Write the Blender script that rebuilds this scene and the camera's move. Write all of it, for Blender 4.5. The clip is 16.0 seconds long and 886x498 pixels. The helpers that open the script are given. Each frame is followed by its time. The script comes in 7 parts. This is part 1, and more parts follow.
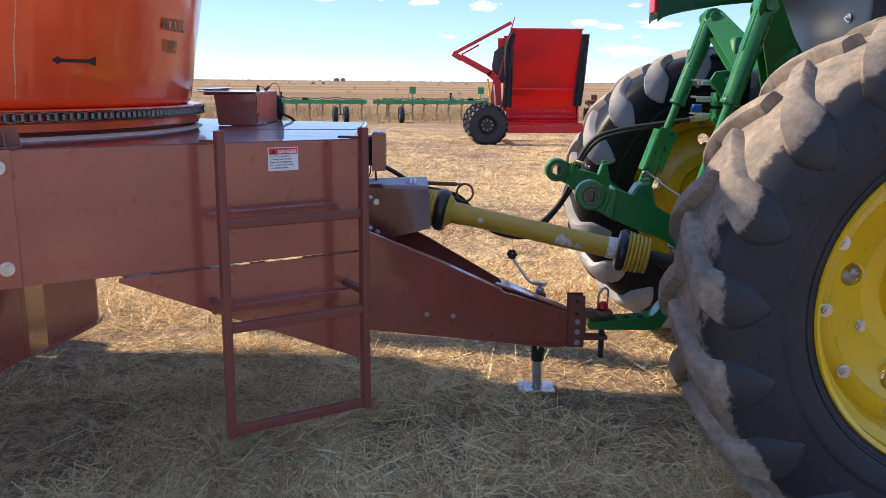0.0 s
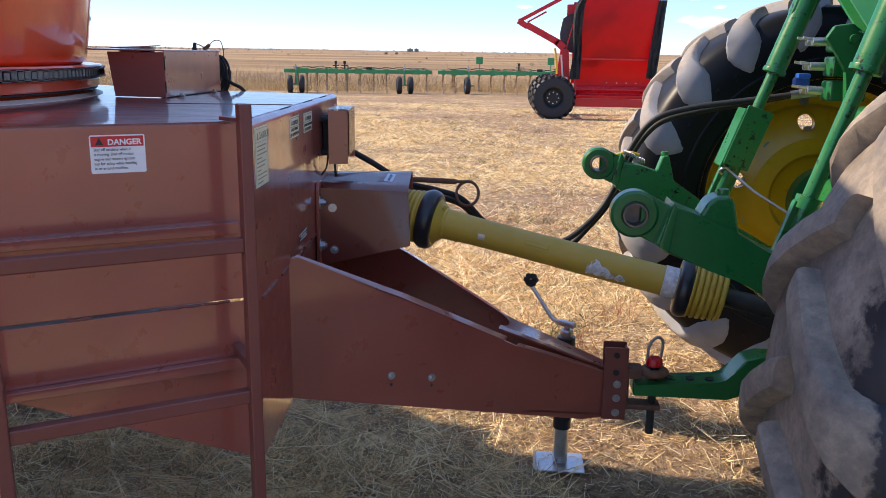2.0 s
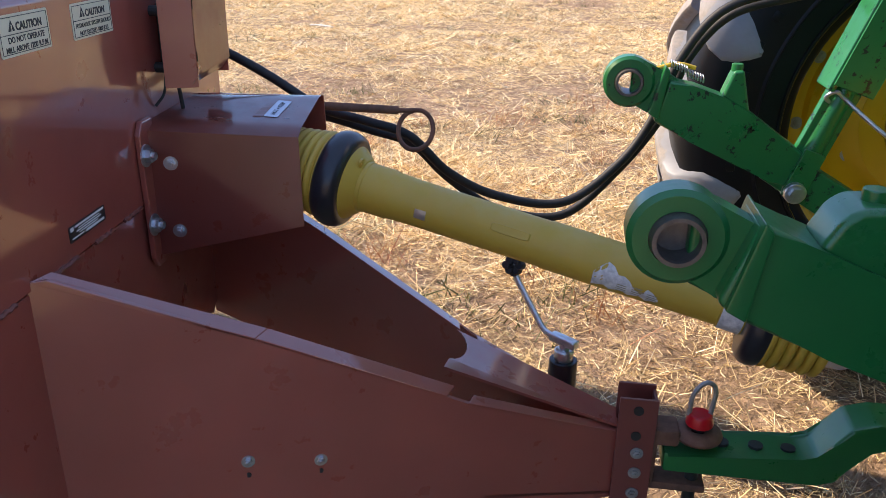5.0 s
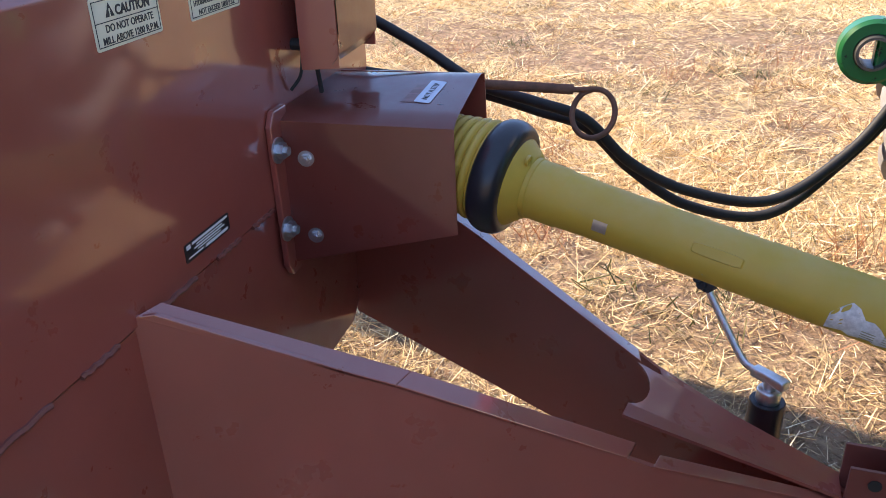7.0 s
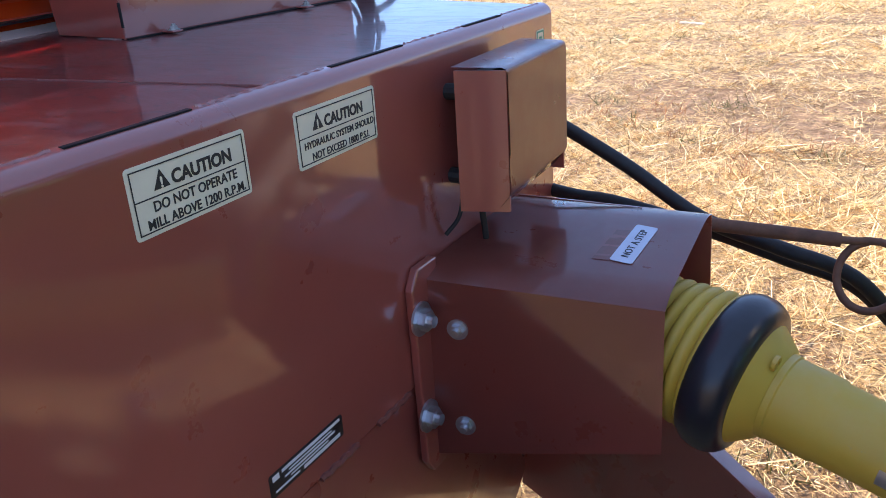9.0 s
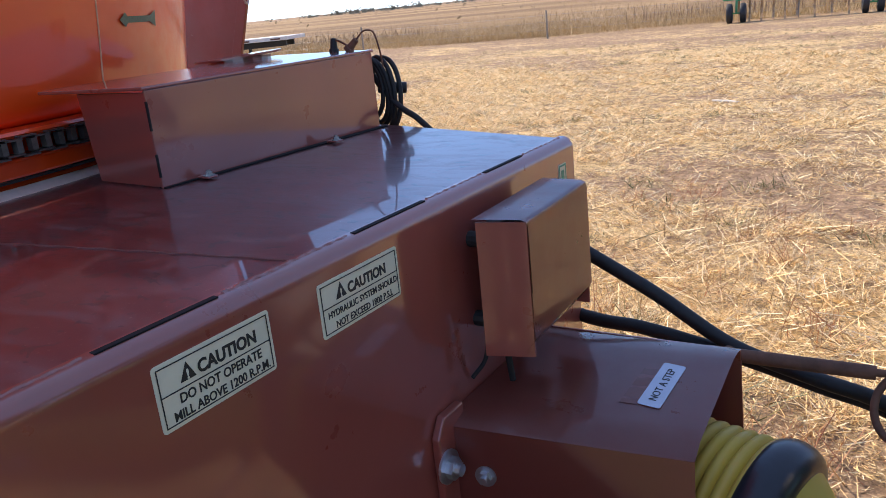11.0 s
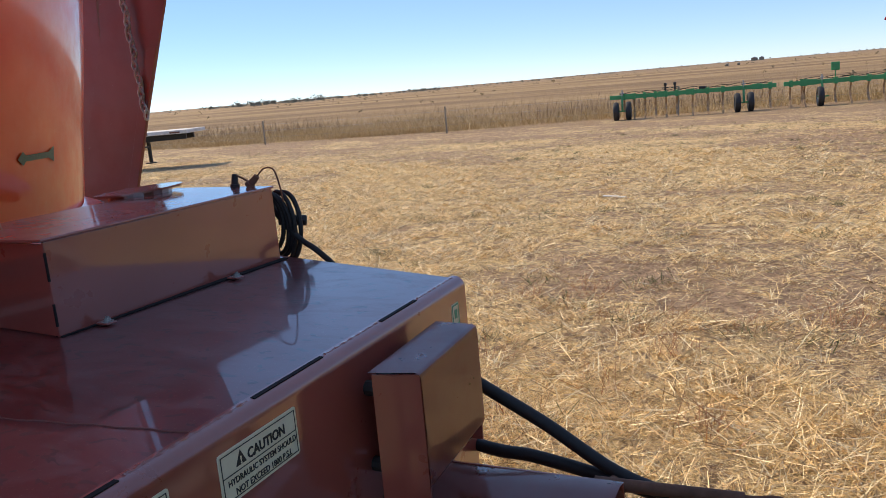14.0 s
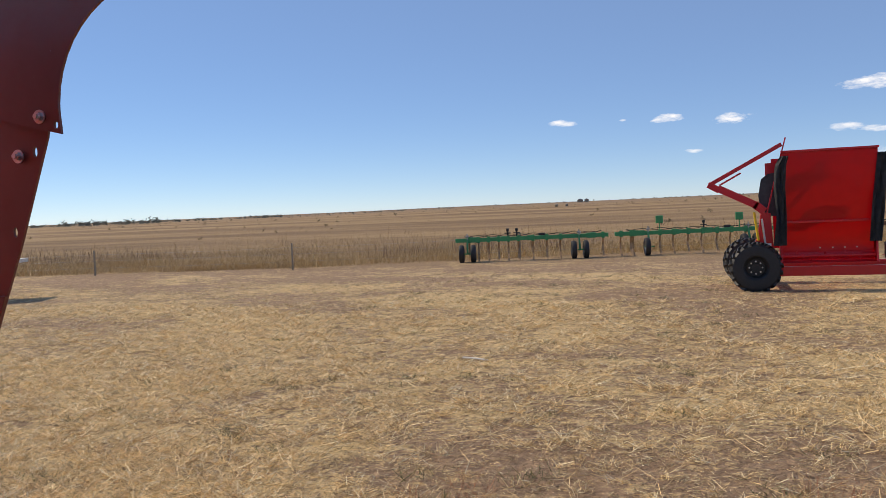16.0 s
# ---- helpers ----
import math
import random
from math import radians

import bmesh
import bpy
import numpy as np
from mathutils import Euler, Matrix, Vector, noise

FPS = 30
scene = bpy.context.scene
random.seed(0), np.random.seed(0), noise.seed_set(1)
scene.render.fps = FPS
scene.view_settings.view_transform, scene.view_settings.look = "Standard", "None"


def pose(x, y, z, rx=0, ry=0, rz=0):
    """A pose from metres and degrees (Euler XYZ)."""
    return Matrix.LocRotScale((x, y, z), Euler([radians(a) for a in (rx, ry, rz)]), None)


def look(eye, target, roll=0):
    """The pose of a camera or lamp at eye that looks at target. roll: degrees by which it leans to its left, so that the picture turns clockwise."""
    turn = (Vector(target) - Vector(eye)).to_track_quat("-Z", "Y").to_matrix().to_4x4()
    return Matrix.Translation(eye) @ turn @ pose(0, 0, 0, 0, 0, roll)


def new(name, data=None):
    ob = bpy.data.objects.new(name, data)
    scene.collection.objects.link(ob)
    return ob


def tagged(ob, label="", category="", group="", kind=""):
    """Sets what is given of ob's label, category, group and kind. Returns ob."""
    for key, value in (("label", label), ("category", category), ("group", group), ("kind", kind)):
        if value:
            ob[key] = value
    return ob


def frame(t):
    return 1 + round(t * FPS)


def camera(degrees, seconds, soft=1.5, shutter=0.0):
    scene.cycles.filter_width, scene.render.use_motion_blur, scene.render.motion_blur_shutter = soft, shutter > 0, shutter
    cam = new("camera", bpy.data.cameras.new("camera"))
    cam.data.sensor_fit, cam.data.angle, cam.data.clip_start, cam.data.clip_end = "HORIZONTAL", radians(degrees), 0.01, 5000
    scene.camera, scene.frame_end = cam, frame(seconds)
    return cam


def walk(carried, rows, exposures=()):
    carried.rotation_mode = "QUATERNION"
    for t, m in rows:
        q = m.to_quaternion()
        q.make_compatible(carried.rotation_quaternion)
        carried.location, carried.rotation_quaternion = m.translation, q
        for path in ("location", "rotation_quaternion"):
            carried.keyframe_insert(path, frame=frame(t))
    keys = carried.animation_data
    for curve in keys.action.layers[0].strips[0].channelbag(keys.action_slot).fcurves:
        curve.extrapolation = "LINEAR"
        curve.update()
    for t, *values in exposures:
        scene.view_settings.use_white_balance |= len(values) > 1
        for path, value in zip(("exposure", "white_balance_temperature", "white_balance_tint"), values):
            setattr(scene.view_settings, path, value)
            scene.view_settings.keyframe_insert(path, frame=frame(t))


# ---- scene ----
cam = camera(57.2, 16.0, soft=0.8)
# seconds, place of the eye, turn in degrees
ROWS = [
    (0.0, 0.0000, 0.0000, 1.7700, 78.500, -0.500, 0.000),
    (0.5, 0.0508, 0.1695, 1.7667, 77.600, -0.578, 1.822),
    (1.0, 0.0424, 0.5049, 1.7530, 76.978, -0.893, 2.529),
    (1.5, 0.1537, 0.8866, 1.7113, 76.559, -1.012, 3.503),
    (2.0, 0.3229, 1.3257, 1.7209, 76.488, -0.887, 5.069),
    (2.5, 0.3706, 1.7338, 1.7495, 76.637, -0.758, 7.359),
    (3.0, 0.4754, 2.0664, 1.7418, 76.747, -0.646, 9.773),
    (3.5, 0.5761, 2.3335, 1.7310, 75.890, -1.013, 10.031),
    (4.0, 0.5596, 2.4598, 1.7382, 73.791, -1.233, 7.832),
    (4.2, 0.5434, 2.4914, 1.7235, 72.624, -1.083, 7.100),
    (6.3, 0.4937, 2.8267, 1.6625, 63.426, 0.487, 14.312),
    (6.5, 0.4859, 2.8518, 1.6703, 63.696, 0.932, 15.512),
    (7.0, 0.3914, 2.9698, 1.6718, 64.086, 1.646, 18.622),
    (7.5, 0.2939, 3.0899, 1.6504, 64.510, 2.109, 21.915),
    (8.0, 0.2474, 3.2468, 1.6435, 65.018, 2.426, 25.580),
    (8.5, 0.2486, 3.3556, 1.6621, 65.875, 2.764, 29.637),
    (9.0, 0.2206, 3.4210, 1.7028, 67.714, 3.525, 32.489),
    (9.5, 0.2062, 3.4516, 1.7305, 69.878, 4.223, 32.590),
    (9.7, 0.2118, 3.4525, 1.7410, 70.186, 4.203, 32.906),
    (11.8, 0.2555, 3.4525, 1.8524, 75.274, 6.128, 35.409),
    (12.0, 0.2652, 3.4562, 1.8668, 75.683, 6.213, 35.251),
    (12.5, 0.2792, 3.4642, 1.8753, 76.492, 6.141, 34.406),
    (13.0, 0.2655, 3.4483, 1.8818, 77.121, 5.852, 32.967),
    (13.5, 0.2626, 3.4242, 1.8910, 77.778, 5.362, 31.043),
    (14.0, 0.2780, 3.4254, 1.9086, 78.878, 4.917, 27.890),
    (14.5, 0.2655, 3.4437, 1.9394, 80.399, 4.622, 23.944),
    (15.0, 0.1285, 3.5397, 2.0707, 82.618, 4.740, 18.292),
    (15.5, -0.1055, 3.6896, 2.2823, 85.707, 4.799, 14.038),
    (16.0, -0.1824, 3.7815, 2.4197, 87.208, 2.591, 16.897),
]
EXPOSURES = [(0.0, 0.62), (1.5, 0.66), (3.0, 0.62), (4.2, 0.74), (6.3, 1.18), (8.5, 1.22), (9.7, 1.06), (11.8, 0.46), (13.5, 0.20), (14.5, 0.06), (15.2, -0.06), (16.0, -0.28)]
walk(cam, [(t, pose(x, y, z, a, b, c)) for t, x, y, z, a, b, c in ROWS], [(t, e, 6850 if t < 12 else 7100, 17 if t < 12 else 12) for t, e in EXPOSURES])

# ---- world, sun ----
SUN_AZ, SUN_EL = 165.0, 38.0  # direction to the sun, degrees from +x, and its height
world = bpy.data.worlds.new("world")
scene.world = world
world.use_nodes = True
wt = world.node_tree
wt.nodes.clear()


def wnode(kind, **props):
    n = wt.nodes.new(kind)
    for k, v in props.items():
        n.inputs[k].default_value = v
    return n


sky = wt.nodes.new("ShaderNodeTexSky")
sky.sky_type = "NISHITA"
sky.sun_disc = False
sky.sun_elevation = radians(SUN_EL)
sky.sun_rotation = radians(90.0 - SUN_AZ)
sky.altitude = 1400.0
sky.air_density, sky.dust_density, sky.ozone_density = 0.70, 0.0, 3.2
# a few small fair-weather clouds low over the horizon: azimuth left of +y, height, half width, half height, density
CLOUDS = [(8.33, 5.55, 1.27, 0.24, 0.95), (1.37, 5.43, 1.12, 0.31, 1.0), (-2.86, 5.15, 1.42, 0.39, 1.0), (-0.3, 3.15, 0.8, 0.16, 0.75), (4.26, 5.5, 0.25, 0.08, 0.5), (-11.45, 6.65, 2.2, 0.44, 1.0), (-14.0, 5.73, 1.3, 0.33, 0.95), (-12.84, 5.21, 0.5, 0.2, 0.8), (-9.47, 4.0, 1.16, 0.28, 0.75), (-11.16, 3.8, 1.0, 0.24, 0.75), (-14.2, 3.96, 1.5, 0.36, 0.8), (-12.9, 3.2, 0.6, 0.16, 0.6), (-12.6, 2.25, 2.4, 0.45, 0.35), (-22.0, 8.0, 2.4, 0.4, 0.8), (-28.0, 5.0, 3.5, 0.5, 0.7), (-40.0, 9.0, 4.0, 0.8, 0.8)]


def wmath(op, a, b=None):
    n = wt.nodes.new("ShaderNodeMath")
    n.operation = op
    for i, v in ((0, a), (1, b)):
        if v is None:
            continue
        if isinstance(v, (int, float)):
            n.inputs[i].default_value = v
        else:
            wt.links.new(v, n.inputs[i])
    return n.outputs[0]


geom = wt.nodes.new("ShaderNodeTexCoord")
flat = wt.nodes.new("ShaderNodeMapping")
flat.inputs["Scale"].default_value = (38.0, 38.0, 120.0)
wt.links.new(geom.outputs["Generated"], flat.inputs[0])
puff = wnode("ShaderNodeTexNoise", Scale=1.0, Detail=7.0, Roughness=0.65)
wt.links.new(flat.outputs[0], puff.inputs["Vector"])
total = None
for az, el, hw, hh, dens in CLOUDS:
    a, e = radians(az), radians(el)
    side = (-math.cos(a), -math.sin(a), 0.0)
    up = (math.sin(a) * math.sin(e), -math.cos(a) * math.sin(e), math.cos(e))
    ahead = (-math.sin(a) * math.cos(e), math.cos(a) * math.cos(e), math.sin(e))
    comps = []
    for vec, half in ((side, hw), (up, hh), (ahead, 0.0)):
        d = wt.nodes.new("ShaderNodeVectorMath")
        d.operation = "DOT_PRODUCT"
        wt.links.new(geom.outputs["Generated"], d.inputs[0])
        d.inputs[1].default_value = vec
        comps.append(wmath("DIVIDE", d.outputs["Value"], math.tan(radians(half))) if half else d.outputs["Value"])
    rr = wmath("ADD", wmath("POWER", wmath("ABSOLUTE", comps[0]), 2.0), wmath("POWER", wmath("ABSOLUTE", comps[1]), 2.0))
    fallen = wmath("SUBTRACT", 0.55, wmath("MULTIPLY", rr, 0.55))
    lumpy = wmath("ADD", fallen, wmath("MULTIPLY", wmath("SUBTRACT", puff.outputs["Fac"], 0.5), 2.2))
    mask = wt.nodes.new("ShaderNodeMapRange")
    mask.inputs[1].default_value, mask.inputs[2].default_value, mask.inputs[4].default_value = 0.05, 0.65, dens
    wt.links.new(lumpy, mask.inputs[0])
    front = wmath("MULTIPLY", mask.outputs[0], wmath("GREATER_THAN", comps[2], 0.5))
    total = front if total is None else wmath("MAXIMUM", total, front)
mix = wt.nodes.new("ShaderNodeMixRGB")
mix.inputs[2].default_value = (8.6, 8.8, 9.2, 1)
wt.links.new(total, mix.inputs[0])
deep = wt.nodes.new("ShaderNodeHueSaturation")
deep.inputs["Saturation"].default_value = 1.22
wt.links.new(sky.outputs[0], deep.inputs["Color"])
# thin high haze: evens the clear sky out towards the zenith
haze = wt.nodes.new("ShaderNodeMixRGB")
haze.inputs[0].default_value = 0.42
haze.inputs[2].default_value = (2.9, 4.1, 6.9, 1)
wt.links.new(deep.outputs[0], haze.inputs[1])
wt.links.new(haze.outputs[0], mix.inputs[1])
back = wnode("ShaderNodeBackground", Strength=0.15)
wt.links.new(mix.outputs[0], back.inputs[0])
wout = wt.nodes.new("ShaderNodeOutputWorld")
wt.links.new(back.outputs[0], wout.inputs[0])

sun_data = bpy.data.lights.new("sun", "SUN")
sun_data.energy, sun_data.angle, sun_data.color = 4.8, radians(0.55), (1.0, 0.87, 0.68)
sun = new("sun", sun_data)
sun_dir = Vector((math.cos(radians(SUN_AZ)) * math.cos(radians(SUN_EL)), math.sin(radians(SUN_AZ)) * math.cos(radians(SUN_EL)), math.sin(radians(SUN_EL))))
sun.matrix_world = look(sun_dir * 60, (0, 0, 0))


# ---- materials ----
def shader(name):
    m = bpy.data.materials.new(name)
    m.use_nodes = True
    t = m.node_tree
    return m, t, t.nodes["Principled BSDF"]


def link(t, a, b):
    t.links.new(a, b)


def noise_tex(t, scale, detail=4.0, rough=0.55, vec=None, stretch=None, distortion=0.0):
    n = t.nodes.new("ShaderNodeTexNoise")
    n.inputs["Scale"].default_value, n.inputs["Detail"].default_value, n.inputs["Roughness"].default_value = scale, detail, rough
    n.inputs["Distortion"].default_value = distortion
    co = t.nodes.new("ShaderNodeTexCoord")
    src = co.outputs["Object"] if vec is None else vec
    if stretch:
        mp = t.nodes.new("ShaderNodeMapping")
        mp.inputs["Scale"].default_value = stretch
        link(t, src, mp.inputs[0])
        src = mp.outputs[0]
    link(t, src, n.inputs["Vector"])
    return n.outputs["Fac"]


def ramp(t, fac, lo, hi, a=0.0, b=1.0):
    r = t.nodes.new("ShaderNodeMapRange")
    r.inputs[1].default_value, r.inputs[2].default_value, r.inputs[3].default_value, r.inputs[4].default_value = lo, hi, a, b
    link(t, fac, r.inputs[0])
    return r.outputs[0]


def blend(t, fac, a, b):
    m = t.nodes.new("ShaderNodeMixRGB")
    for i, v in ((0, fac), (1, a), (2, b)):
        if isinstance(v, (tuple, list)):
            m.inputs[i].default_value = (*v, 1)
        elif isinstance(v, float):
            m.inputs[i].default_value = v
        else:
            link(t, v, m.inputs[i])
    return m.outputs[0]


def times(t, a, b):
    m = t.nodes.new("ShaderNodeMath")
    m.operation = "MULTIPLY"
    for i, v in ((0, a), (1, b)):
        if isinstance(v, float):
            m.inputs[i].default_value = v
        else:
            link(t, v, m.inputs[i])
    return m.outputs[0]


def bump(t, bsdf, height, strength, dist):
    b = t.nodes.new("ShaderNodeBump")
    b.inputs["Strength"].default_value, b.inputs["Distance"].default_value = strength, dist
    link(t, height, b.inputs["Height"])
    link(t, b.outputs[0], bsdf.inputs["Normal"])


def facing_up(t, lo=0.3, hi=0.95):
    g = t.nodes.new("ShaderNodeNewGeometry")
    s = t.nodes.new("ShaderNodeSeparateXYZ")
    link(t, g.outputs["Normal"], s.inputs[0])
    return ramp(t, s.outputs[2], lo, hi)


def paint(name, colour, rough=0.3, dust=0.25, dust_colour=(0.42, 0.33, 0.22), wear=0.0, wear_colour=(0.3, 0.29, 0.28), coat=0.3, wave=0.0, coat_ior=1.5, coat_rough=0.085):
    """Sprayed steel: slow colour drift, fine orange peel, dust that settles on level faces, chips."""
    m, t, p = shader(name)
    big, fine = noise_tex(t, 3.0, 5), noise_tex(t, 60.0, 4)
    base = blend(t, ramp(t, big, 0.3, 0.7), tuple(c * 0.86 for c in colour), tuple(min(1, c * 1.1) for c in colour))
    if wear:
        chips = ramp(t, noise_tex(t, 34.0, 8, 0.7), 0.70 - wear * 0.2, 0.72 - wear * 0.2)
        base = blend(t, chips, base, wear_colour)
    if dust:
        settle = times(t, facing_up(t), ramp(t, noise_tex(t, 7.0, 6, 0.7), 0.35, 0.75))
        base = blend(t, times(t, settle, dust), base, dust_colour)
    link(t, base, p.inputs["Base Color"])
    r = ramp(t, noise_tex(t, 11.0, 6, 0.65), 0.3, 0.75, rough * 0.8, rough * 1.5)
    link(t, r, p.inputs["Roughness"])
    p.inputs["Coat Weight"].default_value, p.inputs["Coat Roughness"].default_value, p.inputs["Coat IOR"].default_value = coat, coat_rough, coat_ior
    bump(t, p, fine if not wave else noise_tex(t, 4.5, 2), 0.06 if not wave else wave, 0.004 if not wave else 0.02)
    return m


def plain(name, colour, rough=0.5, metal=0.0, vary=0.15, scale=20.0, bumpy=0.1, bump_d=0.002):
    m, t, p = shader(name)
    n = noise_tex(t, scale, 6, 0.65)
    link(t, blend(t, ramp(t, n, 0.3, 0.7), tuple(c * (1 - vary) for c in colour), tuple(min(1.0, c * (1 + vary)) for c in colour)), p.inputs["Base Color"])
    p.inputs["Roughness"].default_value, p.inputs["Metallic"].default_value = rough, metal
    if bumpy:
        bump(t, p, noise_tex(t, scale * 3, 5), bumpy, bump_d)
    return m


BROWN = paint("brown_paint", (0.305, 0.071, 0.051), 0.30, 0.12, coat=1.0, wave=0.012, coat_ior=1.6, coat_rough=0.08)
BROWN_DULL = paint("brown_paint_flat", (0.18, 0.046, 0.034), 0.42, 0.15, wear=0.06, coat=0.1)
ORANGE = paint("orange_paint", (0.98, 0.075, 0.004), 0.38, 0.03, coat=0.65, wave=0.02, coat_ior=1.6)
GREEN = paint("green_paint", (0.006, 0.140, 0.034), 0.30, 0.10, (0.26, 0.24, 0.17), wear=0.12, wear_colour=(0.004, 0.055, 0.018), coat=0.18)
GREEN_OILY = paint("oily_green_paint", (0.006, 0.155, 0.037), 0.30, 0.14, (0.20, 0.19, 0.14), wear=0.55, wear_colour=(0.006, 0.012, 0.008), coat=0.12)
GREEN_OLD = paint("faded_green_paint", (0.045, 0.28, 0.10), 0.5, 0.25, wear=0.10, wear_colour=(0.12, 0.12, 0.08), coat=0.0)
YELLOW = paint("yellow_paint", (0.72, 0.46, 0.010), 0.3, 0.3, wear=0.02, wear_colour=(0.12, 0.08, 0.03), coat=0.3)
RED = plain("red_paint", (0.55, 0.006, 0.014), 0.30, 0.0, 0.05, 3.0, 0.02)
PTO_YELLOW = paint("yellow_plastic", (0.50, 0.33, 0.040), 0.5, 0.3, (0.5, 0.42, 0.28), wear=0.05, wear_colour=(0.36, 0.30, 0.14), coat=0.0)
BLACK = plain("black_rubber", (0.018, 0.018, 0.019), 0.6, 0.0, 0.3, 30)
BLACK_GLOSS = plain("black_plastic", (0.014, 0.016, 0.022), 0.3, 0.0, 0.2, 30)
HOSE = plain("hose_rubber", (0.012, 0.012, 0.012), 0.62, 0.0, 0.35, 60, 0.2)
STEEL = plain("zinc_steel", (0.55, 0.56, 0.58), 0.32, 0.9, 0.15, 40)
STEEL_DULL = plain("dull_steel", (0.36, 0.35, 0.33), 0.5, 0.7, 0.25, 30)
CHAIN_STEEL = plain("oiled_chain_steel", (0.17, 0.155, 0.14), 0.36, 0.7, 0.35, 50)
RUST = plain("rusty_steel", (0.16, 0.075, 0.045), 0.8, 0.1, 0.35, 25, 0.3)
DARK = plain("dark_machinery", (0.02, 0.021, 0.02), 0.55, 0.1, 0.3, 12)
CAB_BLACK = plain("black_cab_panel", (0.007, 0.007, 0.009), 0.30, 0.0, 0.2, 12, 0.02)
SLIT = plain("open_slit", (0.004, 0.003, 0.003), 0.9, 0.0, 0.1, 12, 0.0)
STICKER_CREAM = plain("cream_sticker", (0.74, 0.70, 0.52), 0.4, 0.0, 0.05, 30, 0.0)
STICKER_WHITE = plain("white_sticker", (0.78, 0.78, 0.78), 0.4, 0.0, 0.05, 30, 0.0)
STICKER_SILVER = plain("silver_sticker", (0.50, 0.53, 0.60), 0.35, 0.3, 0.06, 30, 0.0)
# warm white for the ring under the tub: glare put into the colour
GLARE_WHITE = plain("warm_white_glare", (0.90, 0.66, 0.54), 0.35, 0.0, 0.08, 20, 0.0)
STICKER_RED = plain("red_sticker", (0.60, 0.02, 0.02), 0.4, 0.0, 0.05, 30, 0.0)
STICKER_BLACK = plain("black_sticker", (0.012, 0.012, 0.014), 0.4, 0.0, 0.1, 30, 0.0)
STICKER_GREEN = plain("green_sticker", (0.05, 0.3, 0.18), 0.4, 0.0, 0.05, 30, 0.0)
INK = plain("black_ink", (0.02, 0.02, 0.02), 0.5, 0.0, 0.1, 30, 0.0)
SEAM = plain("bare_weld_seam", (0.80, 0.36, 0.20), 0.5, 0.0, 0.4, 40, 0.2)
NOTICE_INK = plain("washed_out_ink", (0.33, 0.31, 0.20), 0.5, 0.0, 0.3, 90, 0.0)
TUB_INK = plain("worn_tub_ink", (0.20, 0.105, 0.030), 0.5, 0.0, 0.4, 60, 0.0)
INK_FADED = plain("faded_ink", (0.10, 0.12, 0.05), 0.5, 0.0, 0.3, 90, 0.0)
CLOTH = plain("grey_rubber_curtain", (0.05, 0.055, 0.06), 0.7, 0.0, 0.3, 6, 0.3)
WOOD = plain("weathered_wood", (0.30, 0.25, 0.19), 0.85, 0.0, 0.3, 9, 0.3)
DECK_PALE = plain("pale_trailer_deck", (0.62, 0.60, 0.56), 0.7, 0.0, 0.2, 3, 0.2)
BLUE = plain("blue_cap", (0.02, 0.12, 0.5), 0.4, 0.0, 0.1, 30)


def deck_material():
    """Glossy maroon deck with chalky dried smears, dull patches and small dark spots."""
    m, t, p = shader("deck_paint")
    base = blend(t, ramp(t, noise_tex(t, 2.2, 5), 0.3, 0.7), (0.105, 0.020, 0.019), (0.165, 0.032, 0.029))
    smear = times(t, ramp(t, noise_tex(t, 5.0, 9, 0.75, stretch=(1.0, 2.5, 1.0), distortion=1.5), 0.47, 0.64), 0.24)
    base = blend(t, smear, base, (0.36, 0.26, 0.23))
    dust = times(t, ramp(t, noise_tex(t, 150.0, 5, 0.8), 0.60, 0.75), 0.35)
    base = blend(t, dust, base, (0.55, 0.46, 0.36))
    spot = ramp(t, noise_tex(t, 30.0, 2, 0.5, stretch=(1.0, 1.6, 1.0), distortion=0.6), 0.615, 0.64)
    base = blend(t, times(t, spot, 0.7), base, (0.05, 0.035, 0.03))
    link(t, base, p.inputs["Base Color"])
    link(t, ramp(t, smear, 0.0, 0.4, 0.30, 0.6), p.inputs["Roughness"])
    p.inputs["Coat Weight"].default_value = 0.65
    link(t, ramp(t, noise_tex(t, 9.0, 7, 0.7), 0.45, 0.78, 0.015, 0.16), p.inputs["Coat Roughness"])
    bump(t, p, noise_tex(t, 3.0, 3), 0.03, 0.02)
    return m


DECK = deck_material()


# ---- building blocks ----
ORIGIN = {}
LEAN = []  # while it holds a matrix, new parts are skewed by it


def thing(name, loc=(0, 0, 0), label="", category="", group="", kind="", rz=0.0, in_world=True):
    """A top-level thing: an Empty at its base. Its parts are given in world places, or in its own when in_world is off."""
    ob = new(name)
    ob.empty_display_size = 0.1
    ob.matrix_basis = pose(*loc, 0, 0, rz)
    ORIGIN[ob.name] = Vector(loc) if in_world else Vector((0, 0, 0))
    return tagged(ob, label, category, group, kind)


def finish(bm, name, material, off=(0, 0, 0), smooth=None):
    me = bpy.data.meshes.new(name)
    if LEAN:
        bm.transform(LEAN[0])
    bmesh.ops.recalc_face_normals(bm, faces=bm.faces)
    bm.to_mesh(me)
    bm.free()
    me.transform(Matrix.Translation(-Vector(off)))
    for m in material if isinstance(material, (list, tuple)) else [material]:
        me.materials.append(m)
    if smooth:
        me.shade_smooth()
        me.set_sharp_from_angle(angle=radians(smooth))
    return me


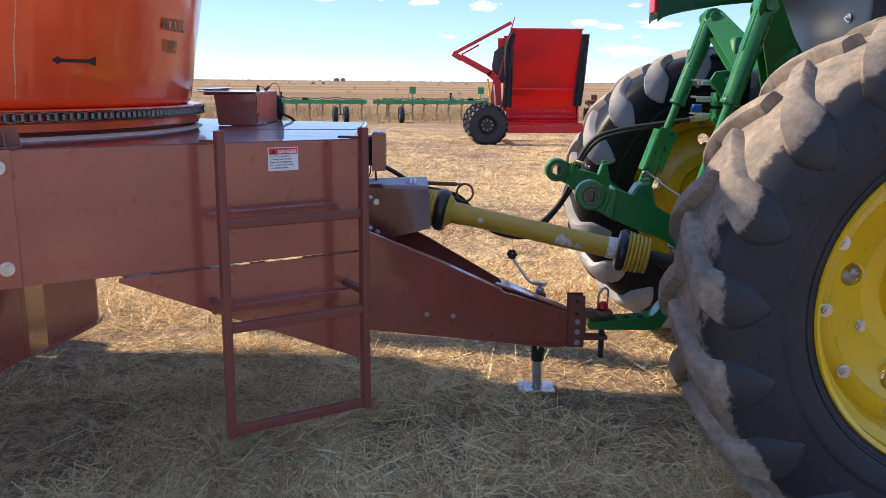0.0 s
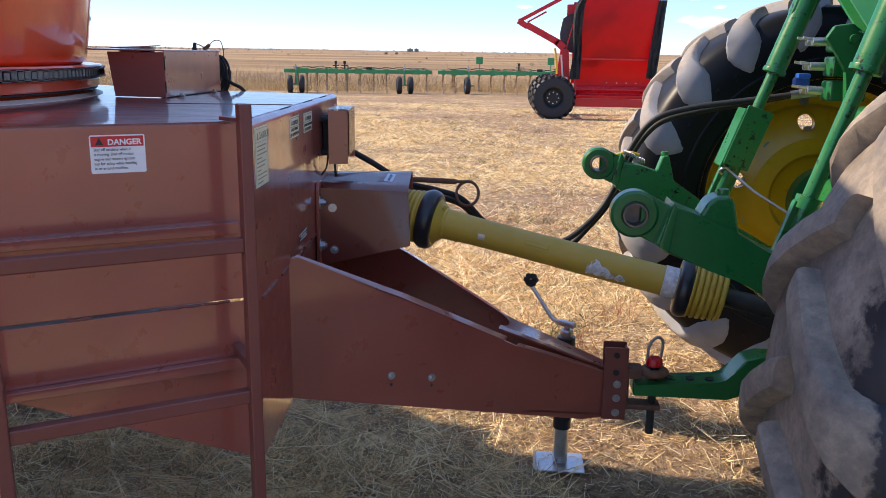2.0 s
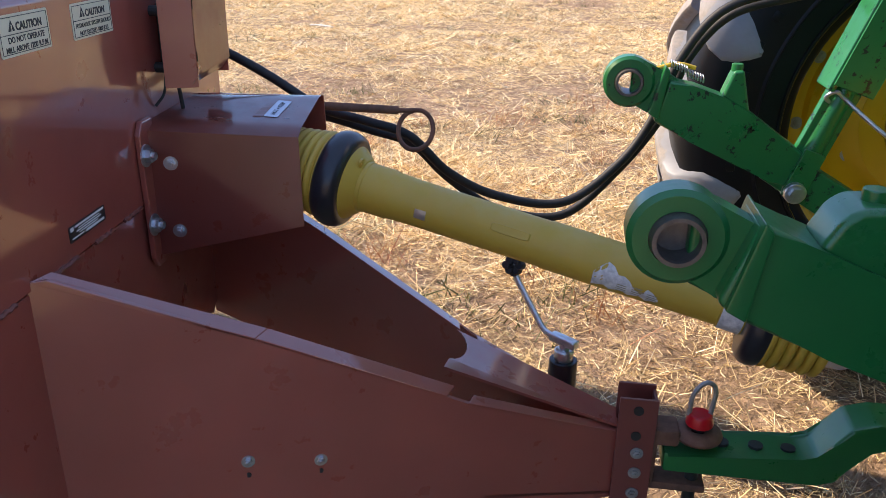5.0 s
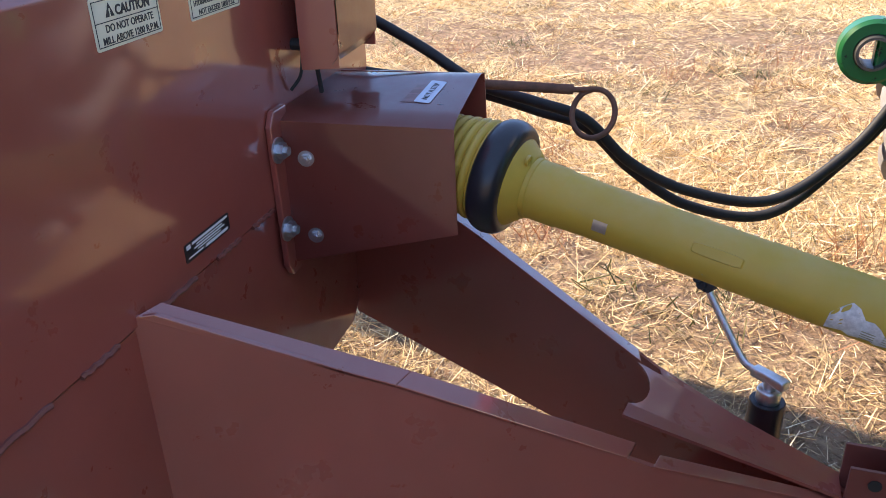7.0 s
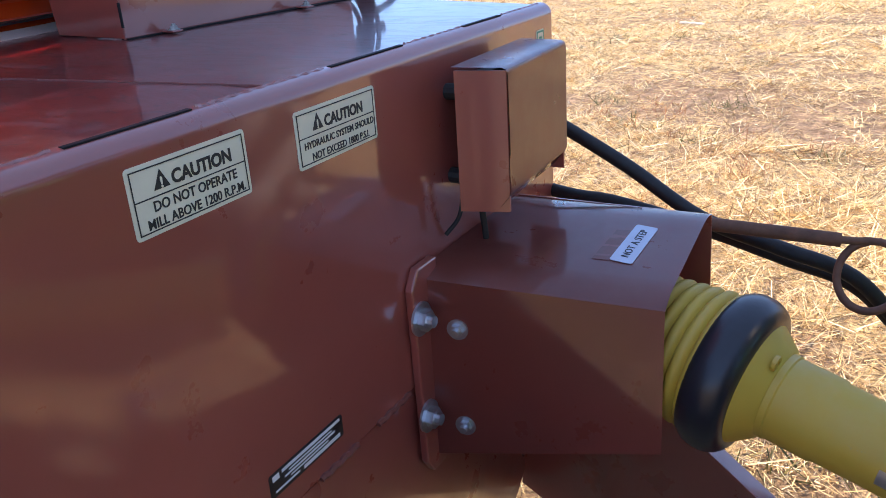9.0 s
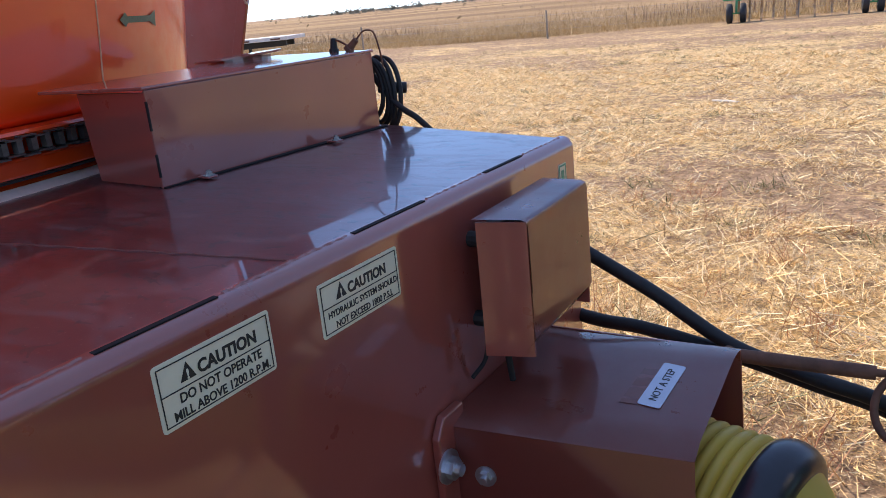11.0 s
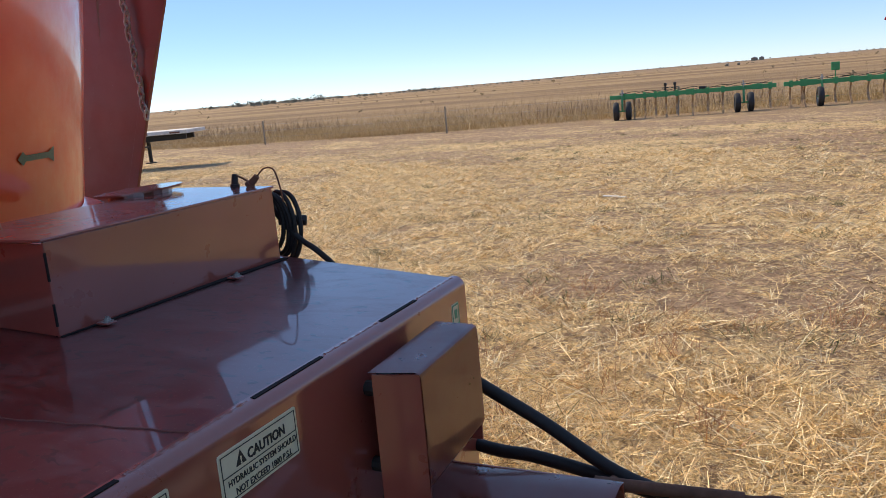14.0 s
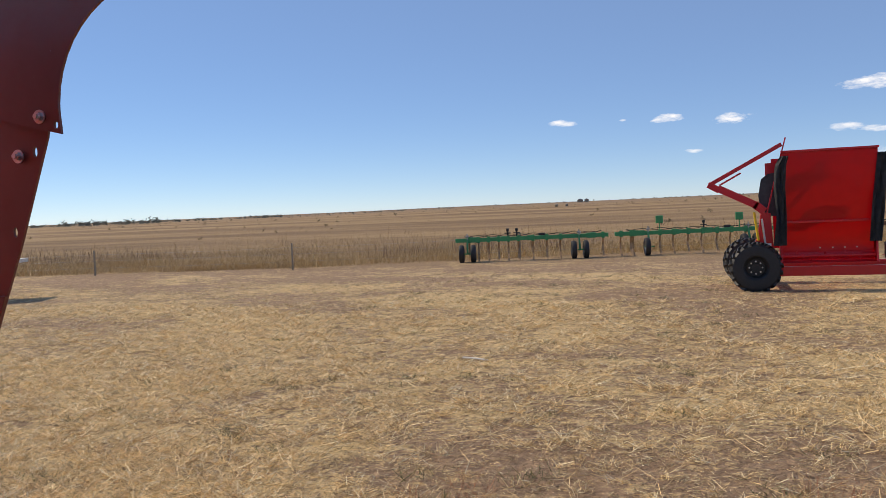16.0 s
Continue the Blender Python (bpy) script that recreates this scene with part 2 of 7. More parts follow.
def islands(bm):
    """Each connected piece of bm as a bmesh of its own."""
    left, out = set(bm.verts), []
    while left:
        todo, seen = [next(iter(left))], set()
        while todo:
            v = todo.pop()
            if v in seen:
                continue
            seen.add(v)
            todo += [e.other_vert(v) for e in v.link_edges]
        left -= seen
        order = sorted(seen, key=lambda v: v.index)
        b = bmesh.new()
        made = {v: b.verts.new(v.co) for v in order}
        for f in sorted({f for v in order for f in v.link_faces}, key=lambda f: f.index):
            b.faces.new([made[v] for v in f.verts])
        out.append((min(v.index for v in seen), b))
    return [b for _, b in sorted(out, key=lambda q: q[0])]


def parts(name, bm, material, parent, label="", smooth=None):
    """Like part, but each connected piece becomes a part of its own; returns the first."""
    bm.verts.index_update()
    bm.faces.index_update()
    made = [part(name, b, material, parent, label, smooth) for b in islands(bm)]
    bm.free()
    return made[0]


def bolts(name, places, normal, r, material, parent, label="", washer=True):
    for at in places:
        part(name, bolt(bm_new(), at, normal, r, washer), material, parent, label)


def part(name, bm, material, parent, label="", smooth=None):
    off = ORIGIN[parent.name]
    ob = new(name, finish(bm, name, material, off, smooth))
    ob.parent = parent
    ORIGIN[ob.name] = off
    if smooth and smooth <= 45:
        flatten = ob.modifiers.new("weighted_normals", "WEIGHTED_NORMAL")
        flatten.keep_sharp, flatten.weight = True, 90
    return tagged(ob, label)


def placed(name, me, parent, m):
    """A piece that shares a mesh, at the world pose m (or at the thing's own pose)."""
    ob = new(name, me)
    ob.parent = parent
    ob.matrix_basis = Matrix.Translation(-ORIGIN[parent.name]) @ m
    ORIGIN[ob.name] = ORIGIN[parent.name]
    return ob


def bm_new():
    return bmesh.new()


def box(bm, c, s, bevel=0.0, m=None, seg=2):
    vs = bmesh.ops.create_cube(bm, size=1.0)["verts"]
    bmesh.ops.transform(bm, matrix=Matrix.Translation(c) @ Matrix.Diagonal((*s, 1)), verts=vs)
    if bevel:
        es = list({e for v in vs for e in v.link_edges})
        vs = [v for v in bmesh.ops.bevel(bm, geom=es, offset=bevel, segments=seg, affect="EDGES", profile=0.5)["verts"]]
        vs = list({v for v in vs} | {v for f in {f for v in vs for f in v.link_faces} for v in f.verts})
    if m is not None:
        bmesh.ops.transform(bm, matrix=m, verts=vs)
    return bm


def pierced(bm, outline_pts, holes, vec, place):
    """A flat plate with round or oval holes right through it: outline and holes in two coordinates, place() puts them in the world."""
    flat = bmesh.new()
    loops = [[flat.verts.new((u, v, 0)) for u, v in outline_pts]]
    for (cu, cv), ru, rv in holes:
        loops.append([flat.verts.new((cu + ru * math.cos(2 * math.pi * i / 16), cv + rv * math.sin(2 * math.pi * i / 16), 0)) for i in range(16)])
    for ring in loops:
        for i in range(len(ring)):
            flat.edges.new((ring[i], ring[(i + 1) % len(ring)]))
    bmesh.ops.triangle_fill(flat, edges=flat.edges[:], use_beauty=True)
    front = {v: bm.verts.new(place(v.co.x, v.co.y)) for v in flat.verts}
    back = {v: bm.verts.new(Vector(place(v.co.x, v.co.y)) + Vector(vec)) for v in flat.verts}
    for f in flat.faces:
        bm.faces.new([front[v] for v in f.verts])
        bm.faces.new([back[v] for v in reversed(f.verts)])
    for ring in loops:
        for i in range(len(ring)):
            p, q = ring[i], ring[(i + 1) % len(ring)]
            bm.faces.new((front[p], front[q], back[q], back[p]))
    flat.free()
    return bm


def slab(bm, pts, vec, bevel=0.0, seg=2):
    """A flat polygon given thickness along vec."""
    a = [bm.verts.new(p) for p in pts]
    b = [bm.verts.new(Vector(p) + Vector(vec)) for p in pts]
    n = len(pts)
    fs = [bm.faces.new(a), bm.faces.new(list(reversed(b)))]
    for i in range(n):
        fs.append(bm.faces.new((a[(i + 1) % n], a[i], b[i], b[(i + 1) % n])))
    if bevel:
        es = list({e for f in fs for e in f.edges})
        bmesh.ops.bevel(bm, geom=es, offset=bevel, segments=seg, affect="EDGES", profile=0.5)
    return bm


def basis(d):
    d = Vector(d).normalized()
    a = Vector((0, 0, 1)) if abs(d.z) < 0.9 else Vector((1, 0, 0))
    u = d.cross(a).normalized()
    return d, u, d.cross(u).normalized()


def cyl(bm, p0, p1, r0, r1=None, n=20, caps=True, bevel=0.0):
    r1 = r0 if r1 is None else r1
    d, u, w = basis(Vector(p1) - Vector(p0))
    rings = []
    for p, r in ((p0, r0), (p1, r1)):
        rings.append([bm.verts.new(Vector(p) + (u * math.cos(2 * math.pi * i / n) + w * math.sin(2 * math.pi * i / n)) * r) for i in range(n)])
    for i in range(n):
        bm.faces.new((rings[0][i], rings[0][(i + 1) % n], rings[1][(i + 1) % n], rings[1][i]))
    if caps:
        c0, c1 = bm.faces.new(list(reversed(rings[0]))), bm.faces.new(rings[1])
        if bevel:
            bmesh.ops.bevel(bm, geom=list({e for f in (c0, c1) for e in f.edges}), offset=bevel, segments=2, affect="EDGES", profile=0.5)
    return bm


def lathe(bm, prof, origin, axis, n=48, closed=False, arc=(0.0, 360.0), ref=None):
    """Turns a profile of (radius, height along the axis) round the axis."""
    d, u, w = basis(axis)
    if ref is not None:
        u = Vector(ref).normalized()
        w = d.cross(u)
    full = abs(arc[1] - arc[0]) > 359.9
    steps = n if full else n + 1
    rings = []
    for i in range(steps):
        a = radians(arc[0] + (arc[1] - arc[0]) * i / n)
        e = u * math.cos(a) + w * math.sin(a)
        rings.append([bm.verts.new(Vector(origin) + e * r + d * h) for r, h in prof])
    k = len(prof)
    for i in range(n):
        p, q = rings[i], rings[(i + 1) % steps]
        for j in range(k if closed else k - 1):
            bm.faces.new((p[j], p[(j + 1) % k], q[(j + 1) % k], q[j]))
    return bm


def smooth_path(pts, per=8):
    pts = [Vector(p) for p in pts]
    ext = [pts[0] * 2 - pts[1]] + pts + [pts[-1] * 2 - pts[-2]]
    out = []
    for i in range(1, len(ext) - 2):
        a, b, c, d = ext[i - 1 : i + 3]
        for k in range(per):
            t = k / per
            out.append(0.5 * ((2 * b) + (c - a) * t + (2 * a - 5 * b + 4 * c - d) * t * t + (3 * b - a - 3 * c + d) * t ** 3))
    return out + [pts[-1]]


def sweep(bm, pts, r, n=10, per=8, curved=True, r_end=None):
    path = smooth_path(pts, per) if curved else [Vector(p) for p in pts]
    rings, u = [], None
    for i, p in enumerate(path):
        d = (path[min(i + 1, len(path) - 1)] - path[max(i - 1, 0)]).normalized()
        if u is None:
            _, u, _ = basis(d)
        u = (u - d * u.dot(d)).normalized()
        w = d.cross(u)
        rr = r if r_end is None else r + (r_end - r) * i / (len(path) - 1)
        rings.append([bm.verts.new(p + (u * math.cos(2 * math.pi * k / n) + w * math.sin(2 * math.pi * k / n)) * rr) for k in range(n)])
    for a, b in zip(rings, rings[1:]):
        for k in range(n):
            bm.faces.new((a[k], a[(k + 1) % n], b[(k + 1) % n], b[k]))
    bm.faces.new(list(reversed(rings[0])))
    bm.faces.new(rings[-1])
    return bm


def bar(bm, p0, p1, w, h, up=(0, 0, 1), bevel=0.004):
    """A straight rectangular bar between two points; w across, h along up."""
    p0, p1 = Vector(p0), Vector(p1)
    d = (p1 - p0).normalized()
    s = d.cross(Vector(up)).normalized()
    t = s.cross(d)
    m = Matrix((s, d, t)).transposed().to_4x4()
    m.translation = (p0 + p1) / 2
    return box(bm, (0, 0, 0), (w, (p1 - p0).length, h), bevel, m)


def bolt(bm, at, normal, r=0.012, washer=True):
    d, u, w = basis(normal)
    at = Vector(at)
    if washer:
        cyl(bm, at, at + d * r * 0.25, r * 1.55, n=18)
    cyl(bm, at + d * r * 0.2, at + d * r * 1.0, r, n=6)
    cyl(bm, at + d * r * 0.9, at + d * r * 1.5, r * 0.55, n=10)
    return bm


def lettering(text, size, material, at, right, up, parent, name="lettering", align="LEFT", bold=0.0, squeeze=1.0):
    """Raised ink letters on a flat face: at is the line's start (or middle), right and up its directions."""
    cu = bpy.data.curves.new(name, "FONT")
    cu.body, cu.size, cu.align_x, cu.extrude, cu.offset, cu.resolution_u = text, size, align, 0.0003, bold, 3
    ob = bpy.data.objects.new(name, cu)
    scene.collection.objects.link(ob)
    bpy.context.view_layer.update()
    me = bpy.data.meshes.new_from_object(ob.evaluated_get(bpy.context.evaluated_depsgraph_get()))
    bpy.data.objects.remove(ob)
    right, up = Vector(right).normalized(), Vector(up).normalized()
    m = Matrix((right, up, right.cross(up))).transposed().to_4x4() @ Matrix.Diagonal((squeeze, 1, 1, 1))
    m.translation = Vector(at) - ORIGIN[parent.name]
    me.transform(m)
    me.materials.clear()
    me.materials.append(material)
    lo = new(name, me)
    lo.parent = parent
    ORIGIN[lo.name] = ORIGIN[parent.name]
    return lo


# ---- ground ----
def ground_z(x, y):
    """Level round the machines, easing down a little, then a plain that rises gently to far low hills."""
    d = math.hypot(x, y - 4)
    z = -0.25 * min(1.0, max(0.0, (d - 2.0) / 11.0)) ** 1.3
    f = min(1.0, max(0.0, (d - 25.0) / 15.0))
    z -= 0.20 * f * f * (3 - 2 * f)
    if d > 120:
        z += (d - 120) * 0.0030 + 2.5 * noise.noise((x * 0.0011, y * 0.0011, 3.7)) * min(1, (d - 120) / 900)
    z += 0.018 * noise.noise((x * 0.9, y * 0.9, 0.0)) + 0.03 * noise.noise((x * 0.23, y * 0.23, 5.0)) * min(1, d / 8)
    return z


def straw_depth(x, y):
    """How thickly straw lies: broad drifts and bare trodden soil between them, -1 to 1."""
    c = noise.noise((x * 0.16 + 0.06 * y, y * 0.30, 11.0)) * 1.1 + noise.noise((x * 0.55, y * 0.75, 17.0)) * 0.55
    c += 0.30 * math.exp(-((y - 7.5) / 3.0) ** 2) - 0.20 * min(1.0, max(0.0, (4.6 - y) / 1.2))
    return max(-1.0, min(1.0, c - 0.35 * min(1.0, max(0.0, (y - 26.0) / 10.0))))


def field_material():
    m, t, p = shader("straw_field")
    co = t.nodes.new("ShaderNodeTexCoord").outputs["Object"]
    s = t.nodes.new("ShaderNodeSeparateXYZ")
    link(t, co, s.inputs[0])

    def plus(*terms):
        total = terms[0]
        for term in terms[1:]:
            n = t.nodes.new("ShaderNodeMath")
            link(t, total, n.inputs[0])
            link(t, term, n.inputs[1])
            total = n.outputs[0]
        return total

    drift = t.nodes.new("ShaderNodeAttribute")
    drift.attribute_name = "cover"
    mid = noise_tex(t, 1.3, 6, 0.66, co, (0.9, 1.15, 1.0), 0.6)
    dash = noise_tex(t, 7.0, 5, 0.68, co, None, 0.8)
    grain = noise_tex(t, 26.0, 6, 0.75, co, None, 1.0)
    fibre = noise_tex(t, 80.0, 4, 0.7, co, None, 2.5)
    soil = blend(t, ramp(t, dash, 0.32, 0.68), (0.285, 0.186, 0.116), (0.56, 0.385, 0.250))
    straw = blend(t, ramp(t, grain, 0.30, 0.70), (0.54, 0.360, 0.165), (0.98, 0.71, 0.35))
    straw = blend(t, ramp(t, fibre, 0.42, 0.66, 0.0, 0.6), straw, (0.95, 0.80, 0.50))
    level = plus(ramp(t, drift.outputs["Fac"], -0.6, 0.5, -0.16, 0.15), ramp(t, mid, 0.30, 0.70, -0.17, 0.17), dash)
    k = ramp(t, level, 0.40, 0.56)
    base = blend(t, k, soil, straw)
    # dark soil lumps and the shade between straw, painted into the colour
    clod_shade = noise_tex(t, 11.0, 4.0, 0.65, co, None, 0.8)
    base = blend(t, ramp(t, grain, 0.46, 0.35, 0.0, 0.75), base, (0.135, 0.090, 0.055))
    base = blend(t, ramp(t, clod_shade, 0.41, 0.34, 0.0, 0.75), base, (0.120, 0.082, 0.050))
    # beyond the fence: rough prairie in broad bands
    far = ramp(t, s.outputs[1], 40.0, 52.0)
    band = noise_tex(t, 0.014, 7, 0.65, co, (0.35, 1.3, 1.0))
    tuft = noise_tex(t, 1.3, 8, 0.75, co)
    prairie = blend(t, ramp(t, band, 0.42, 0.58), (0.24, 0.158, 0.088), (0.47, 0.325, 0.165))
    prairie = blend(t, ramp(t, tuft, 0.35, 0.75, 0.0, 0.6), prairie, (0.22, 0.150, 0.095))
    seeds = ramp(t, noise_tex(t, 0.45, 9, 0.78, co, (0.5, 1.6, 1.0)), 0.52, 0.66)
    prairie = blend(t, times(t, seeds, 0.7), prairie, (0.20, 0.125, 0.075))
    base = blend(t, far, base, prairie)
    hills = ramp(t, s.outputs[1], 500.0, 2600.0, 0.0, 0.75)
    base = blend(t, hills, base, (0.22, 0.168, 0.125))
    link(t, base, p.inputs["Base Color"])
    p.inputs["Roughness"].default_value = 0.9
    p.inputs["Specular IOR Level"].default_value = 0.15
    bump(t, p, plus(dash, times(t, grain, 0.40), times(t, mid, 2.0), times(t, noise_tex(t, 3.6, 4, 0.6, co, None, 0.5), 1.3)), 1.0, 0.11)
    return m


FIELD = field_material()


def make_ground():
    rings = [0.0]
    r = 0.35
    while r < 4200:
        rings.append(r)
        r *= 1.055 if r < 60 else 1.10
    n = 220
    verts, faces = [(0, 4, ground_z(0, 4))], []
    for r in rings[1:]:
        for i in range(n):
            a = 2 * math.pi * i / n
            x, y = r * math.cos(a), 4 + r * math.sin(a)
            verts.append((x, y, ground_z(x, y)))
    for i in range(n):
        faces.append((0, 1 + i, 1 + (i + 1) % n))
    for k in range(len(rings) - 2):
        a, b = 1 + k * n, 1 + (k + 1) * n
        for i in range(n):
            faces.append((a + i, b + i, b + (i + 1) % n, a + (i + 1) % n))
    me = bpy.data.meshes.new("ground")
    me.from_pydata(verts, [], faces)
    me.shade_smooth()
    lie = me.attributes.new("cover", "FLOAT", "POINT")
    lie.data.foreach_set("value", [straw_depth(v[0], v[1]) for v in verts])
    me.materials.append(FIELD)
    return tagged(new("ground", me), "flattened dry straw field running out to prairie", "ground", kind="structure")


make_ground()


# ---- tub grinder ----
grinder = thing("tub_grinder", (-1.6, 4.0, 0.0), "brown steel tub grinder with orange tub, hitched behind the tractor", "farm machine")
FX, NY, FY, DZ = -0.378, 3.384, 4.800, 1.545  # front plate, its near and far ends, deck height
YAW = -0.062  # the front runs a little back towards its far end
SKEW = Matrix(((1, YAW, 0, -YAW * 3.83), (0, 1, 0, 0), (0, 0, 1, 0), (0, 0, 0, 1)))
SD = Vector((-0.845, -0.535, 0.0))  # along the slanting near side, going back
SN = Vector((0.535, -0.845, 0.0))  # its outward normal
TUB = (-2.62, 3.95)


def plate_x(y):
    """Where the front plate's face stands at y."""
    return FX + YAW * (y - 3.83)


def side_at(s, z, out=0.0):
    p = Vector((plate_x(NY), NY, z)) + SD * (s + 0.018) + SN * out
    p.z = z
    return p


def rounded_plate(bm, x, y0, y1, z0, z1, r, lip, t):
    """An upright sheet whose top is bent back over a radius r into a lip."""
    prof = [(x, z0), (x, z1 - r)]
    prof += [(x - r + r * math.cos(a), z1 - r + r * math.sin(a)) for a in (radians(15 * i) for i in range(1, 7))]
    prof += [(x - r - lip, z1)]
    inner = [(px - t if i < 2 else px - t * (0.7 if i < 8 else 0), pz - (0 if i < 2 else t * (0.7 if i < 8 else 1))) for i, (px, pz) in enumerate(prof)]
    loop = prof + inner[::-1]
    a = [bm.verts.new((px, y0, pz)) for px, pz in loop]
    b = [bm.verts.new((px, y1, pz)) for px, pz in loop]
    n = len(loop)
    bm.faces.new(a)
    bm.faces.new(b[::-1])
    for i in range(n):
        bm.faces.new((a[i], b[i], b[(i + 1) % n], a[(i + 1) % n]))
    return bm


LEAN.append(SKEW)
front_plate = part("front_plate", rounded_plate(bm_new(), FX, NY, FY, 1.062, DZ + 0.003, 0.021, 0.006, 0.006), BROWN, grinder, "glossy brown front plate with caution stickers", 40)

LEAN.clear()
# slanting side panel, bolted joint at its back end, wedge panel below
bm = bm_new()
slab(bm, [side_at(-0.018, 1.075), side_at(-0.018, DZ - 0.004), side_at(1.29, DZ - 0.004), side_at(1.29, 1.075)], -SN * 0.008, 0.003)
side_panel = part("side_panel", bm, BROWN, grinder, smooth=30)
bm = bm_new()
slab(bm, [side_at(1.262, 1.075, 0.010), side_at(1.262, DZ + 0.0, 0.010), side_at(2.6, DZ, 0.010), side_at(2.6, 1.075, 0.010)], -SN * 0.009, 0.003)
part("rear_side_panel", bm, BROWN, grinder, smooth=30)
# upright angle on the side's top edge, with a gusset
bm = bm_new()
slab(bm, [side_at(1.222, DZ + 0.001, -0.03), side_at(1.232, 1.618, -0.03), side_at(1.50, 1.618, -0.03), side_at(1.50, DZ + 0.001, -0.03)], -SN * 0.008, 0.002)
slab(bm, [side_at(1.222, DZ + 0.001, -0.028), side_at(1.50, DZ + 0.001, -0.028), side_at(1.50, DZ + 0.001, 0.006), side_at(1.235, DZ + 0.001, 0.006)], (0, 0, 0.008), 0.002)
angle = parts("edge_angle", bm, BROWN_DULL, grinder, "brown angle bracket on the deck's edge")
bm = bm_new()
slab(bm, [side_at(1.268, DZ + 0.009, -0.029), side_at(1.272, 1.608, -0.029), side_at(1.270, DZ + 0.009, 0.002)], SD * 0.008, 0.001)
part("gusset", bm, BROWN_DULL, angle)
bolts("side_bolt", [side_at(1.305, z, 0.011) for z in (1.145, 1.486)], SN, 0.016, STEEL, side_panel, "zinc-plated bolt")
bm = bm_new()
slab(bm, [side_at(-0.018, 0.592, -0.002), side_at(-0.018, 1.066, -0.002), side_at(0.95, 1.066, -0.002), side_at(0.95, 1.050, -0.002)], -SN * 0.008, 0.002)
part("wedge_panel", bm, BROWN, grinder, smooth=30)
# stitch welds along the seam of the side
bm = bm_new()
for s0, s1 in ((0.06, 0.24), (0.40, 0.46), (0.62, 0.84)):
    sweep(bm, [side_at(s0 + (s1 - s0) * i / 10, 1.0705 + 0.001 * math.sin(i * 2.1), 0.001) for i in range(11)], 0.004, 6, 2)
parts("side_weld", bm, BROWN_DULL, side_panel)
# lower front panel
LEAN.append(SKEW)
bm = bm_new()
slab(bm, [(FX - 0.004, NY, 0.592), (FX - 0.004, NY, 1.056), (FX - 0.004, 4.665, 1.056), (FX - 0.004, 4.665, 0.66), (FX - 0.004, 4.595, 0.600)], (-0.008, 0, 0), 0.002)
part("lower_front_panel", bm, BROWN, grinder, smooth=30)
bm = bm_new()
for y0, y1 in ((3.42, 3.60), (3.66, 3.74), (3.80, 3.95), (4.02, 4.10), (4.15, 4.235), (4.50, 4.64), (4.69, 4.78)):
    sweep(bm, [(FX + 0.001, y0 + (y1 - y0) * i / 12, 1.0595 + 0.0015 * math.sin(i * 1.9)) for i in range(13)], 0.005, 6, 2)
parts("front_weld", bm, BROWN_DULL, front_plate)
LEAN.clear()
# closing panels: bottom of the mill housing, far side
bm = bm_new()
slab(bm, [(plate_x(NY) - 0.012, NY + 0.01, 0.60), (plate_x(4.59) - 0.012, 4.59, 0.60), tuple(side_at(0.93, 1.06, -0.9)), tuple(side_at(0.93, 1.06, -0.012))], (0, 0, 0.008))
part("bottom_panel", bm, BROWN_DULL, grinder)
bm = bm_new()
slab(bm, [(plate_x(FY) - 0.01, FY, 1.06), (plate_x(FY) - 0.01, FY, DZ - 0.004), (-0.98, 4.93, DZ - 0.004), (-1.58, 5.15, DZ - 0.004), (-1.58, 5.15, 1.06), (-0.98, 4.93, 1.06)], (0, -0.008, 0))
slab(bm, [(plate_x(4.66) - 0.013, 4.664, 0.66), (plate_x(4.66) - 0.013, 4.664, 1.062), (-0.98, 4.80, 1.062), (-0.98, 4.80, 0.90)], (0, -0.008, 0))
slab(bm, [(plate_x(4.66) - 0.013, 4.664, 1.058), (plate_x(FY) - 0.013, FY - 0.008, 1.058), (-0.98, 4.92, 1.058), (-0.98, 4.80, 1.058)], (0, 0, 0.006))
parts("far_side_panel", bm, BROWN, grinder)

# deck under the tub
bm = bm_new()
slab(bm, [side_at(-0.018, DZ, -0.004), (plate_x(NY) - 0.027, NY + 0.006, DZ), (plate_x(FY) - 0.027, FY - 0.005, DZ), (-0.98, 4.935, DZ), (-1.58, 5.155, DZ), (-2.2, 5.65, DZ), (-4.4, 5.65, DZ), (-4.4, 2.1, DZ), side_at(2.55, DZ, -0.004)], (0, 0, -0.006), 0.0)
deck = part("deck", bm, DECK, grinder, "glossy brown deck plate with dust and scuffs")
LEAN.append(SKEW)
# a welded seam across the deck
bm = bm_new()
sweep(bm, [(-0.96 + 0.55 * k / 24, 3.966 + 0.088 * (k / 24) ** 0.9 + 0.0015 * math.sin(k * 1.9), DZ + 0.0004) for k in range(25)], 0.0016, 6, 2)
LEAN.clear()
part("deck_seam", bm, BROWN_DULL, deck, "uneven welded seam", 60)
LEAN.append(SKEW)
# the seam of the edge: beads of weld, and open dark slits between them
bm = bm_new()
for y0, y1 in ((3.46, 3.78), (3.942, 4.145), (4.325, 4.48), (4.63, 4.78)):
    n = int((y1 - y0) / 0.0065)
    sweep(bm, [(FX - 0.0195 - 0.0010 * math.sin(2.1 * i), y0 + (y1 - y0) * i / n, DZ + 0.0022 + 0.0006 * math.cos(1.7 * i)) for i in range(n + 1)], 0.0025, 6, 2)
parts("deck_weld", bm, BROWN, deck)
bm = bm_new()
for y0, y1 in ((3.79, 3.932), (4.155, 4.315), (4.49, 4.62)):
    box(bm, (FX - 0.0185, (y0 + y1) / 2, DZ + 0.0026), (0.0075, y1 - y0, 0.002))
parts("deck_slot", bm, SLIT, deck, "open dark slit along the edge")
LEAN.clear()
